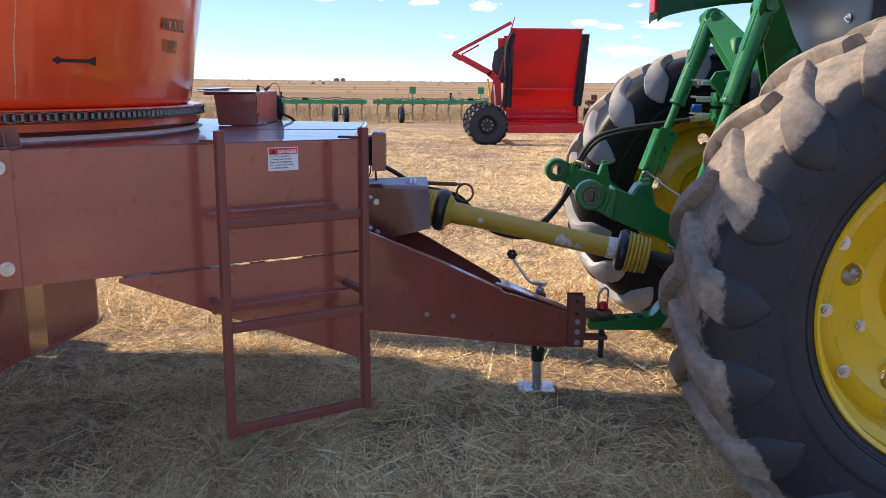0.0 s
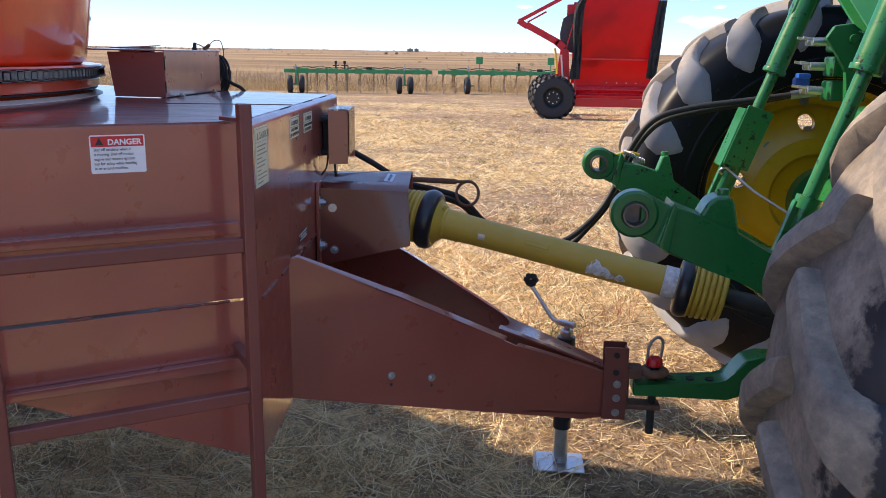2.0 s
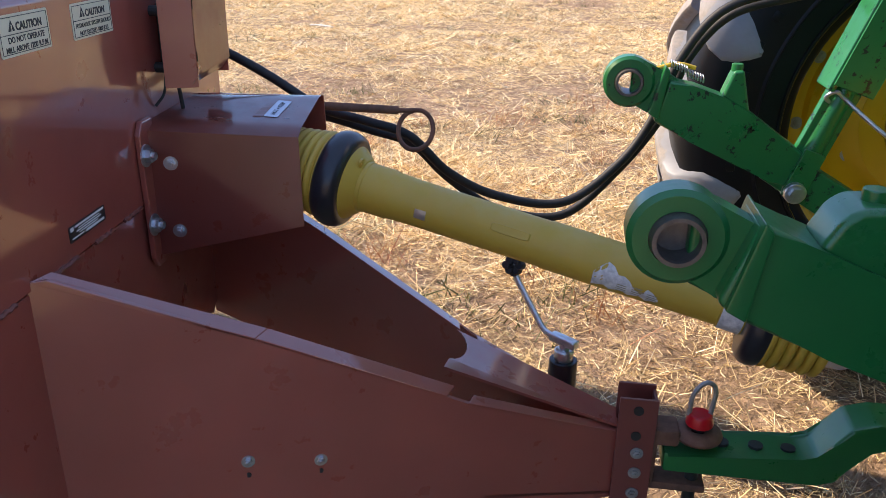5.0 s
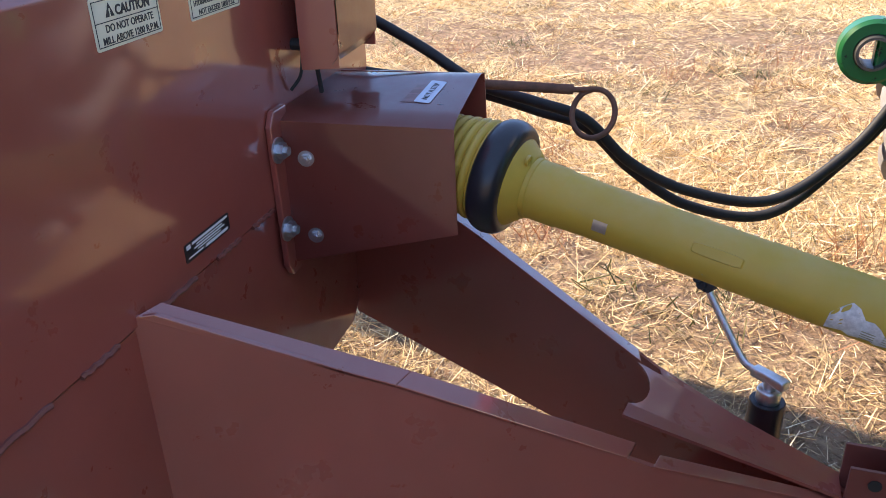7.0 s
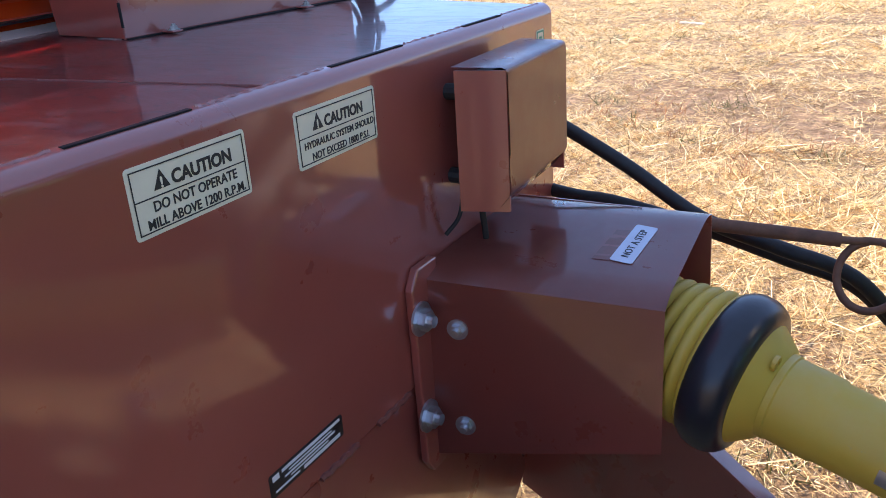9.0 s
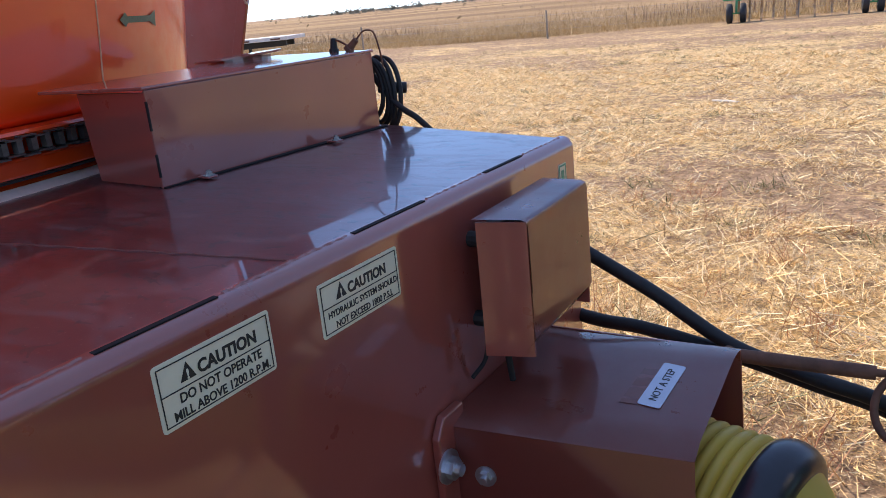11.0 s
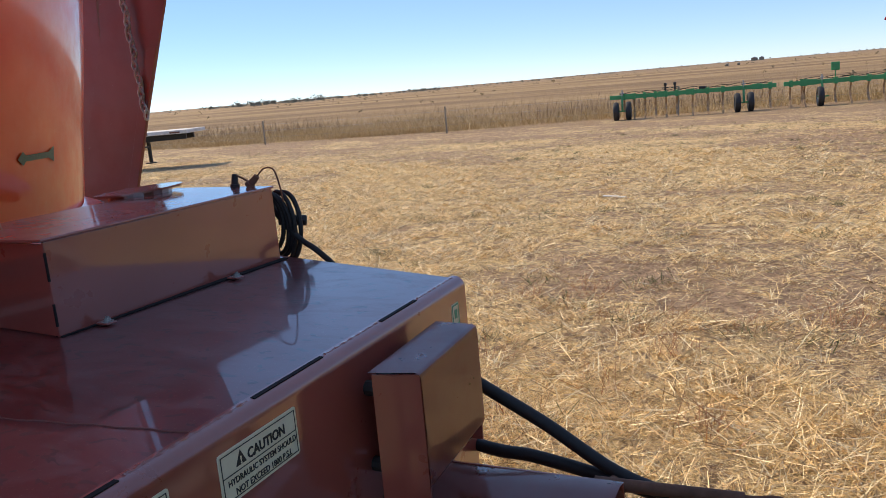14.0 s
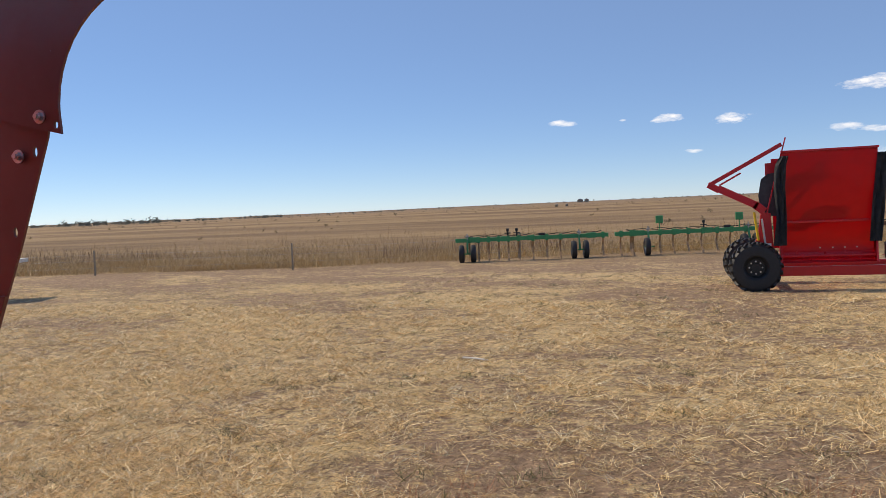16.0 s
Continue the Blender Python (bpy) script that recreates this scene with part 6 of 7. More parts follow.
# remote valve stack with couplers
bm = bm_new()
for i in range(3):
    box(bm, (1.64, 4.80, 1.60 + i * 0.095), (0.14, 0.12, 0.08), 0.012)
cyl(bm, (1.60, 4.64, 1.80), (1.60, 4.66, 1.80), 0.018, n=12, bevel=0.003)
slab(bm, [(1.50, 4.66, 1.80), (1.53, 4.66, 1.85), (1.60, 4.66, 1.86), (1.66, 4.66, 1.80), (1.66, 4.66, 1.48), (1.61, 4.66, 1.45), (1.60, 4.66, 1.68), (1.55, 4.66, 1.74)], (0, 0.03, 0), 0.01)
valves = parts("remote_valve", bm, GREEN, tractor, "green remote hydraulic valve", 40)
bm = bm_new()
for i in range(3):
    for o in (-0.035, 0.035):
        cyl(bm, (1.545, 4.80 + o, 1.60 + i * 0.095), (1.485, 4.80 + o, 1.60 + i * 0.095), 0.017, n=14, bevel=0.003)
        cyl(bm, (1.485, 4.80 + o, 1.61 + i * 0.095), (1.45, 4.80 + o, 1.615 + i * 0.095), 0.006, n=8)
parts("coupler", bm, STEEL, valves, "steel coupler", 40)
bm = bm_new()
box(bm, (1.515, 4.93, 1.625), (0.06, 0.05, 0.045), 0.008)
box(bm, (1.50, 4.87, 1.655), (0.05, 0.05, 0.02), 0.005)
parts("dust_cap", bm, BLUE, valves, "blue dust cap", 40)
# shield over the shaft stub, hanging plates, top link
bm = bm_new()
slab(bm, [(1.50, 4.02, 0.66), (1.50, 4.02, 1.12), (1.62, 4.02, 1.16), (1.62, 4.02, 0.62)], (0, 0.02, 0), 0.004)
slab(bm, [(1.50, 4.67, 0.66), (1.50, 4.67, 1.12), (1.62, 4.67, 1.16), (1.62, 4.67, 0.62)], (0, 0.02, 0), 0.004)
slab(bm, [(1.48, 4.02, 1.12), (1.48, 4.69, 1.12), (1.62, 4.69, 1.16), (1.62, 4.02, 1.16)], (0, 0, 0.015), 0.004)
parts("shaft_guard", bm, YELLOW, tractor, "yellow plate round the power take-off", 30)
bm = bm_new()
for y in (4.12, 4.56):
    slab(bm, [(1.42, y, 0.46), (1.42, y, 0.80), (1.52, y, 0.88), (1.66, y, 0.88), (1.66, y, 0.46)], (0, 0.03, 0), 0.006)
parts("drawbar_support", bm, GREEN, tractor, smooth=30)
bm = bm_new()
pts = [(0.815, 0.445), (0.815, 0.500), (1.13, 0.508), (1.165, 0.520), (1.19, 0.560), (1.225, 0.610), (1.28, 0.628), (1.9, 0.628), (1.9, 0.572), (1.30, 0.572), (1.268, 0.560), (1.243, 0.515), (1.215, 0.462), (1.17, 0.445)]
slab(bm, [(x, TY - 0.055, z) for x, z in pts], (0, 0.11, 0), 0.010)
drawbar = part("drawbar", bm, GREEN, tractor, "green cranked drawbar, worn bare at the tip", 30)
bm = bm_new()
for x in (0.955, 1.035, 1.11):
    cyl(bm, (x, TY, 0.505), (x, TY, 0.5125), 0.017, n=16)
parts("drawbar_hole", bm, DARK, drawbar)

# ---- clamp leads lying on the chain cover ----
leads = thing("battery_clamp_leads", (-1.12, 5.0, DZ), "black cable coil with clamps hung over cover end", "cable")
for k in range(5):
    r = 0.064 + 0.004 * k
    c = Vector((-1.040 + 0.006 * k, 4.948 + 0.009 * k, 1.625 - 0.004 * k))
    pts = [c + Vector((r * 0.62 * math.cos(a), r * 0.12 * math.cos(a + k), r * math.sin(a) * (1.08 + 0.05 * (k % 2)))) for a in [2 * math.pi * i / 16 + 0.4 * k for i in range(17)]]
    part("cable_loop", sweep(bm_new(), pts, 0.0058, 8, 2), HOSE, leads, smooth=60)
bm = bm_new()
sweep(bm, [(-1.03, 4.96, 1.66), (-1.0, 4.965, 1.615), (-0.955, 4.965, 1.578), (-0.905, 4.96, 1.552), (-0.87, 5.0, 1.48), (-0.85, 5.1, 1.3)], 0.0075, 8)
part("lead", bm, HOSE, leads, smooth=60)
for at, to, mat in (((-1.098, 4.912, 1.722), (-1.096, 4.914, 1.752), BLACK), ((-1.052, 4.912, 1.724), (-1.030, 4.918, 1.745), RUST)):
    bm = bm_new()
    cyl(bm, at, to, 0.0095, 0.007, n=12, bevel=0.002)
    cyl(bm, Vector(at).lerp(Vector(to), -0.15), Vector(at).lerp(Vector(to), 0.2), 0.0115, n=12, bevel=0.002)
    part("clamp", bm, mat, leads, smooth=40)
bm = bm_new()
sweep(bm, [(-1.096, 4.913, 1.748), (-1.08, 4.914, 1.744), (-1.05, 4.914, 1.730)], 0.0024, 6)
sweep(bm, [(-1.030, 4.918, 1.745), (-1.008, 4.920, 1.762), (-0.982, 4.922, 1.758), (-0.972, 4.925, 1.72), (-0.975, 4.935, 1.68)], 0.0020, 6)
parts("thin_wire", bm, RUST, leads, smooth=60)
bm = bm_new()
cyl(bm, (-1.03, 4.975, 1.628), (-0.972, 5.012, 1.621), 0.0135, n=14, bevel=0.004)
part("handle", bm, BLACK, leads, "black grip", 40)


# ---- red bale processor ----
RZ0 = -0.28
bale = thing("bale_processor", (3.4, 29.0, RZ0), "red bale processor with raised loader arm and rubber curtains", "farm machine")
BY = 28.0  # its face towards the grinder


def agri_wheel(parent, x, y, z, r, w, tyre_label, hub_mat, lugs=20, hub_bolts=8):
    bm = bm_new()
    prof = [(r * 0.42, -w * 0.36), (r * 0.50, -w * 0.47), (r * 0.72, -w * 0.5), (r * 0.88, -w * 0.46), (r * 0.95, -w * 0.36), (r * 0.965, 0.0)]
    prof = prof + [(a, -b) for a, b in prof[-2::-1]]
    lathe(bm, prof, (x, y, z), (0, 1, 0), 48)
    for i in range(lugs):
        for s in (-1, 1):
            a0 = 2 * math.pi * (i + (0.5 if s > 0 else 0)) / lugs
            pts = []
            for yy, da in ((0.0, 0.0), (0.25, 0.08), (0.48, 0.16)):
                a = a0 + da
                rr = r if yy < 0.4 else r * 0.955
                pts.append(Vector((x + rr * math.cos(a), y + s * yy * w, z + rr * math.sin(a))))
            for p, q in zip(pts, pts[1:]):
                c = ((p + q) / 2 - Vector((x, y, z)))
                c.y = 0
                bar(bm, p, q, r * 0.085, r * 0.09, up=tuple(c), bevel=0.0)
    ty = part("tyre", bm, BLACK, parent, tyre_label, 35)
    bm = bm_new()
    lathe(bm, [(r * 0.44, -w * 0.34), (r * 0.40, -w * 0.25), (r * 0.36, -w * 0.12), (r * 0.18, -w * 0.12), (r * 0.17, -w * 0.22), (0.0, -w * 0.22)], (x, y, z), (0, 1, 0), 32)
    lathe(bm, [(r * 0.44, w * 0.34), (r * 0.36, w * 0.1), (0.0, w * 0.1)], (x, y, z), (0, 1, 0), 32)
    hub = part("hub", bm, hub_mat, ty, smooth=35)
    for k in range(hub_bolts):
        a = 2 * math.pi * k / hub_bolts
        bolts("hub_bolt", [(x + r * 0.25 * math.cos(a), y - w * 0.13, z + r * 0.25 * math.sin(a))], (0, -1, 0), r * 0.035, STEEL, ty, "", False)
    return ty


agri_wheel(bale, 1.52, BY + 0.05, RZ0 + 0.68, 0.69, 0.55, "black flotation tyre", DARK)
agri_wheel(bale, 1.46, BY + 2.45, RZ0 + 0.68, 0.69, 0.55, "black flotation tyre", DARK)


def curved_wall(y0, y1, z0, z1, x0, x1, bulge, n=12):
    bm = bm_new()
    rows = []
    for i in range(n + 1):
        f = i / n
        y = y0 + (y1 - y0) * f - bulge * math.sin(math.pi * f) * (1 - 0.3 * f)
        rows.append([bm.verts.new((x0, y, z0 + (z1 - z0) * f)), bm.verts.new((x1, y, z0 + (z1 - z0) * f))])
    for p, q in zip(rows, rows[1:]):
        bm.faces.new((p[0], p[1], q[1], q[0]))
    bmesh.ops.solidify(bm, geom=bm.faces[:], thickness=0.03)
    return bm


TX0, TX1 = 2.20, 4.60
part("tub_wall", curved_wall(BY + 0.35, BY + 0.10, 0.80, 1.62, TX0, TX1, -0.10), RED, bale, "curved red lower tub wall", 40)
part("tub_wall", curved_wall(BY + 0.10, BY - 0.10, 1.64, 3.56, TX0 + 0.03, TX1 + 0.02, 0.05), RED, bale, "tall red tub wall", 40)
bm = bm_new()
box(bm, ((TX0 + TX1) / 2, BY + 0.085, 1.63), (TX1 - TX0, 0.06, 0.06), 0.01)
bar(bm, (TX0 + 0.02, BY - 0.11, 3.575), (TX1 + 0.05, BY - 0.11, 3.575), 0.06, 0.05)
parts("wall_rib", bm, RED, bale)
part("far_tub_wall", curved_wall(BY + 2.1, BY + 2.5, 0.8, 3.5, TX0, TX1, 0.0), RED, bale, smooth=40)
bm = bm_new()
slab(bm, [(TX1 - 0.02, BY + 0.2, 0.6), (TX1 - 0.02, BY - 0.05, 3.4), (TX1 - 0.02, BY + 2.4, 3.4), (TX1 - 0.02, BY + 2.1, 0.6)], (0.04, 0, 0))
part("end_wall", bm, RED, bale)
bm = bm_new()
slab(bm, [(TX0 + 0.05, BY + 0.3, 0.5), (TX1, BY + 0.3, 0.5), (TX1, BY + 0.42, 0.85), (TX0 + 0.05, BY + 0.42, 0.85)], (0, 0.03, 0))
slab(bm, [(TX0 - 0.1, BY + 0.02, 0.50), (TX1 + 0.05, BY + 0.02, 0.50), (TX1 + 0.05, BY + 0.3, 0.56), (TX0 - 0.1, BY + 0.3, 0.56)], (0, 0, -0.03))
for x in (TX0 - 0.02, TX1 - 0.02):
    slab(bm, [(x, BY + 0.02, 0.48), (x, BY + 0.08, 1.05), (x, BY + 0.35, 1.05), (x, BY + 0.35, 0.48)], (0.05, 0, 0))
part("discharge_housing", bm, RED, bale)
bm = bm_new()
cyl(bm, (TX0 + 0.05, BY + 0.2, 0.68), (TX1 - 0.02, BY + 0.2, 0.68), 0.05, n=14)
for i in range(14):
    x = TX0 + 0.2 + i * 0.18
    bar(bm, (x, BY + 0.2, 0.68), (x + 0.03, BY + 0.2 + 0.14 * math.cos(i * 1.7), 0.68 + 0.14 * math.sin(i * 1.7)), 0.05, 0.012)
part("rotor", bm, RED, bale)
bolts("wall_bolt", [(x, BY + 0.16, 0.90) for x in (3.2, 3.52, 3.82, 4.12)], (0, -1, 0), 0.02, STEEL, bale, "", False)
bm = bm_new()
bar(bm, (1.9, BY + 0.1, 0.27), (5.3, BY + 0.1, 0.27), 0.12, 0.26, bevel=0.01)
bar(bm, (1.9, BY + 2.1, 0.27), (5.3, BY + 2.1, 0.27), 0.12, 0.26, bevel=0.01)
bar(bm, (5.2, BY + 0.1, 0.24), (7.6, BY + 1.1, 0.16), 0.12, 0.2, bevel=0.01)
bar(bm, (5.2, BY + 2.1, 0.24), (7.6, BY + 1.1, 0.16), 0.12, 0.2, bevel=0.01)
bar(bm, (1.5, BY + 0.2, 0.42), (1.5, BY + 2.3, 0.42), 0.16, 0.16, bevel=0.01)
parts("frame_rail", bm, RED, bale, "red frame rail")
bm = bm_new()
for z in (0.66, 0.92):
    cyl(bm, (4.95, BY + 0.9, z), (6.9, BY + 1.0, z - 0.05), 0.06, n=14)
box(bm, (5.05, BY + 0.5, 0.75), (0.3, 0.5, 0.45), 0.05)
bar(bm, (5.1, BY + 0.6, 1.20), (6.7, BY + 0.9, 1.15), 0.05, 0.05)
parts("drive_line", bm, DARK, bale)
bm = bm_new()
bar(bm, (5.15, BY + 0.3, 1.12), (6.2, BY + 0.4, 1.18), 0.06, 0.12)
box(bm, (5.18, BY + 0.3, 1.35), (0.18, 0.2, 0.2), 0.03)
part("control_arm", bm, RUST, bale)


def curtain(pts, name_label, depth=0.05):
    bm = bm_new()
    n = 14
    rows = []
    for i in range(n + 1):
        f = i / n
        k = f * (len(pts) - 1)
        j = min(int(k), len(pts) - 2)
        (xa, xb, z), (ya, yb, w) = pts[j], pts[j + 1]
        g = k - j
        x0, x1, zz = xa + (ya - xa) * g, xb + (yb - xb) * g, z + (w - z) * g
        rows.append([bm.verts.new((x0 + (x1 - x0) * q / 6, BY - 0.17 + depth * math.sin(q * 2.1 + i * 0.35), zz)) for q in range(7)])
    for p, q in zip(rows, rows[1:]):
        for a in range(6):
            bm.faces.new((p[a], p[a + 1], q[a + 1], q[a]))
    bmesh.ops.solidify(bm, geom=bm.faces[:], thickness=0.015)
    return part("curtain", bm, CLOTH, bale, name_label, 50)


curtain([(2.20, 2.42, 3.45), (2.06, 2.36, 3.2), (2.02, 2.32, 2.6), (2.08, 2.34, 1.8), (1.98, 2.32, 1.0)], "dark grey rubber curtain hanging in folds")
curtain([(4.60, 4.86, 3.42), (4.54, 4.82, 2.8), (4.44, 4.76, 2.0), (4.36, 4.66, 1.06)], "dark grey rubber curtain hanging in folds")
bm = bm_new()
slab(bm, [(1.72, BY + 0.35, 1.85), (1.66, BY + 0.35, 2.4), (1.74, BY + 0.35, 2.86), (1.92, BY + 0.35, 3.0), (2.22, BY + 0.35, 3.05), (2.22, BY + 0.35, 1.8)], (0, 0.04, 0))
part("rear_curtain", bm, CLOTH, bale)
bm = bm_new()
slab(bm, [(1.86, BY + 0.45, 2.9), (1.86, BY + 0.45, 3.30), (2.3, BY + 0.45, 3.32), (2.3, BY + 0.45, 2.9)], (0, 0.05, 0))
part("upper_panel", bm, RED, bale)
# loader arm: mast, elbow, fork
bm = bm_new()
slab(bm, [(1.32, BY + 0.2, 0.62), (1.62, BY + 0.2, 1.25), (1.70, BY + 0.2, 1.95), (1.96, BY + 0.2, 1.9), (2.0, BY + 0.2, 1.2), (2.1, BY + 0.2, 0.55)], (0, 0.12, 0), 0.01)
bar(bm, (1.80, BY + 0.2, 1.95), (1.55, BY + 0.2, 2.16), 0.14, 0.22)
bar(bm, (1.62, BY + 0.2, 2.12), (0.58, BY + 0.2, 2.66), 0.14, 0.20)
arm = part("loader_arm", bm, RED, bale, "red loader arm folded up", 30)
bm = bm_new()
bar(bm, (0.62, BY + 0.2, 2.60), (0.32, BY + 0.2, 2.78), 0.16, 0.18)
bar(bm, (0.34, BY + 0.2, 2.76), (2.28, BY + 0.2, 3.80), 0.10, 0.11)
bar(bm, (0.62, BY + 0.2, 2.74), (1.2, BY + 0.2, 3.06), 0.08, 0.05)
part("fork_arm", bm, RED, arm)
bm = bm_new()
bar(bm, (2.38, BY + 0.15, 3.98), (2.20, BY + 0.15, 3.3), 0.035, 0.035)
bar(bm, (2.20, BY + 0.15, 3.3), (1.86, BY + 0.15, 1.9), 0.035, 0.035)
part("tine", bm, RED, arm)
bm = bm_new()
cyl(bm, (1.52, BY + 0.12, 1.95), (1.62, BY + 0.12, 1.15), 0.035, n=12)
part("cylinder", bm, YELLOW, arm)
bm = bm_new()
cyl(bm, (1.72, BY + 0.12, 1.75), (1.80, BY + 0.12, 1.0), 0.03, n=12)
part("piston", bm, STEEL, arm)
bm = bm_new()
slab(bm, [(1.72, BY + 0.185, 0.92), (1.72, BY + 0.185, 1.06), (1.96, BY + 0.185, 1.06), (1.96, BY + 0.185, 0.92)], (0, 0.01, 0))
part("decal", bm, STICKER_WHITE, arm)


# ---- tool-bar cultivators ----
SHANK = plain("worn_shank_steel", (0.42, 0.26, 0.14), 0.6, 0.2, 0.35, 9, 0.2)


def cultivator(p0, p1, shanks, wheel_at, posts, valve, label, coat=None):
    """A green tool bar on gauge wheels, with C-shaped shanks clamped along it."""
    g = -0.455
    coat = coat or GREEN_OLD
    p0, p1 = Vector((*p0, 0)), Vector((*p1, 0))
    d = (p1 - p0).normalized()
    s = Vector((-d.y, d.x, 0))
    cv = thing("cultivator", ((p0 + p1) / 2 * 1.0)[:2] + (g,), label, "farm implement", "cultivators by the fence")
    H = 0.71
    span = (p1 - p0).length

    def at(f, off=0.0, z=0.0):
        v = p0.lerp(p1, f) + s * off
        return Vector((v.x, v.y, z))

    bm = bm_new()
    bar(bm, at(0, 0, H), at(1, 0, H), 0.17, 0.21, bevel=0.012)
    part("tool_bar", bm, coat, cv, "faded green square tool bar")
    for f0, f1 in ((0.10, 0.155), (0.30, 0.34), (0.47, 0.51), (0.86, 0.92)):
        bm = bm_new()
        bar(bm, at(f0, -0.01, H + 0.005), at(f1, -0.01, H + 0.005), 0.20, 0.27, bevel=0.012)
        part("bar_sleeve", bm, coat, cv)
    bm = bm_new()
    bar(bm, at(0.02, 0.55, H), at(0.98, 0.55, H), 0.13, 0.13, bevel=0.008)
    part("rear_bar", bm, coat, cv)
    for f in (0.05, 0.35, 0.65, 0.95):
        bm = bm_new()
        bar(bm, at(f, 0.05, H), at(f, 0.55, H), 0.10, 0.10, bevel=0.008)
        part("cross_bar", bm, coat, cv)
    shank = bm_new()
    path = [(0, 0.0, H - 0.06), (0, 0.08, H - 0.25), (0, 0.20, 0.25), (0, 0.18, 0.0), (0, 0.02, -0.22), (0, -0.20, g + 0.08), (0, -0.34, g - 0.03)]
    pts = smooth_path(path, 4)
    for a, b in zip(pts, pts[1:]):
        bar(shank, a, b, 0.088, 0.045, up=(0, 1, 0.2), bevel=0.0)
    sm = finish(shank, "shank", SHANK)
    clamp = bm_new()
    box(clamp, (0, -0.085, H), (0.16, 0.03, 0.31), 0.008)
    box(clamp, (0, 0.095, H), (0.16, 0.03, 0.31), 0.008)
    box(clamp, (0, 0.02, H - 0.13), (0.13, 0.20, 0.06), 0.01)
    for x in (-0.05, 0.05):
        cyl(clamp, (x, -0.105, H + 0.10), (x, -0.105, H + 0.19), 0.016, n=8)
    cm = finish(clamp, "clamp", coat)
    ang = math.degrees(math.atan2(d.y, d.x))
    for i, f in enumerate(shanks):
        o = 0.0 if i % 2 else 0.18
        placed("shank", sm, cv, Matrix.Translation(at(f, o)) @ pose(0, 0, 0, 0, 0, ang))
        placed("clamp", cm, cv, Matrix.Translation(at(f, 0.0)) @ pose(0, 0, 0, 0, 0, ang))
    r, w = 0.475, 0.29
    for f, pair in wheel_at:
        for o in ((-0.31, 0.31) if pair else (-0.12,)):
            c = at(f, -0.42, g + r - 0.01) + d * o
            bm = bm_new()
            prof = [(r * 0.5, -w * 0.4), (r * 0.72, -w * 0.5), (r * 0.93, -w * 0.42), (r, -w * 0.2), (r, w * 0.2), (r * 0.93, w * 0.42), (r * 0.72, w * 0.5), (r * 0.5, w * 0.4)]
            lathe(bm, prof, c, d, 32)
            ty = part("gauge_wheel", bm, BLACK, cv, "worn black gauge wheel", 40)
            bm = bm_new()
            lathe(bm, [(r * 0.52, -w * 0.38), (r * 0.4, -w * 0.1), (0.0, -w * 0.12)], c, d, 24)
            lathe(bm, [(r * 0.52, w * 0.38), (r * 0.4, w * 0.1), (0.0, w * 0.12)], c, d, 24)
            part("wheel_disc", bm, STEEL_DULL, ty, smooth=40)
        bm = bm_new()
        bar(bm, at(f, -0.05, H + 0.14), at(f, -0.42, g + r), 0.10, 0.06)
        bar(bm, at(f, -0.42, g + r - 0.01) - d * 0.26, at(f, -0.42, g + r - 0.01) + d * 0.26, 0.07, 0.07)
        part("wheel_bracket", bm, coat, cv)
        bm = bm_new()
        cyl(bm, at(f, -0.10, H + 0.05), at(f, -0.10, H + 0.36), 0.035, n=10)
        box(bm, at(f, -0.10, H + 0.20), (0.20, 0.10, 0.07), 0.01)
        part("depth_screw", bm, STEEL_DULL, cv)
    for f, kind in posts:
        bm = bm_new()
        if kind:
            bar(bm, at(f, 0.1, H), at(f, 0.1, H + 0.55), 0.05, 0.05, up=(0, 1, 0))
            box(bm, at(f, 0.1, H + 0.68), (0.38, 0.14, 0.40), 0.03)
            part("seed_box", bm, coat, cv)
        else:
            cyl(bm, at(f, 0, H + 0.1), at(f, 0, H + 0.52), 0.045, n=10)
            box(bm, at(f, 0, H + 0.30), (0.34, 0.14, 0.05), 0.01)
            box(bm, at(f, 0, H + 0.47), (0.14, 0.12, 0.16), 0.03)
            part("jack_post", bm, DARK, cv)
    bm = bm_new()
    c = at(valve, 0.05, H + 0.17)
    box(bm, c, (0.34, 0.2, 0.15), 0.04)
    part("valve_block", bm, BLACK, cv)
    for k in (0, 1):
        bm = bm_new()
        pts = [at(0.06 + 0.09 * j, 0.09 + 0.05 * k, H + (0.13 if (j + k) % 2 else 0.21 + 0.02 * (j % 3))) for j in range(11)]
        sweep(bm, pts, 0.016, 6, 5)
        part("hose_run", bm, BLACK, cv)
    return cv


cultivator((-12.21, 45.4), (-4.35, 47.2), (0.09, 0.152, 0.219, 0.285, 0.349, 0.414, 0.51, 0.60, 0.69, 0.965), ((0.079, True), (0.809, True)), ((0.405, False), (0.346, False)), 0.57, "faded green tool-bar cultivator on paired gauge wheels")
cultivator((-4.02, 47.3), (5.5, 49.5), (0.033, 0.086, 0.10, 0.24, 0.313, 0.389, 0.464, 0.54, 0.615, 0.69, 0.77, 0.85, 0.93), ((0.175, False), (0.70, True)), ((0.24, True), (0.47, False), (0.66, True)), 0.595, "faded green cultivator half hidden behind bale processor")
cultivator((8.6, 50.0), (16.6, 48.6), (0.03, 0.12, 0.21, 0.30, 0.40, 0.50, 0.60, 0.70, 0.80, 0.92), ((0.55, True),), ((0.16, False), (0.34, False)), 0.7, "rusty red tool-bar cultivator beyond bale processor", RUST)

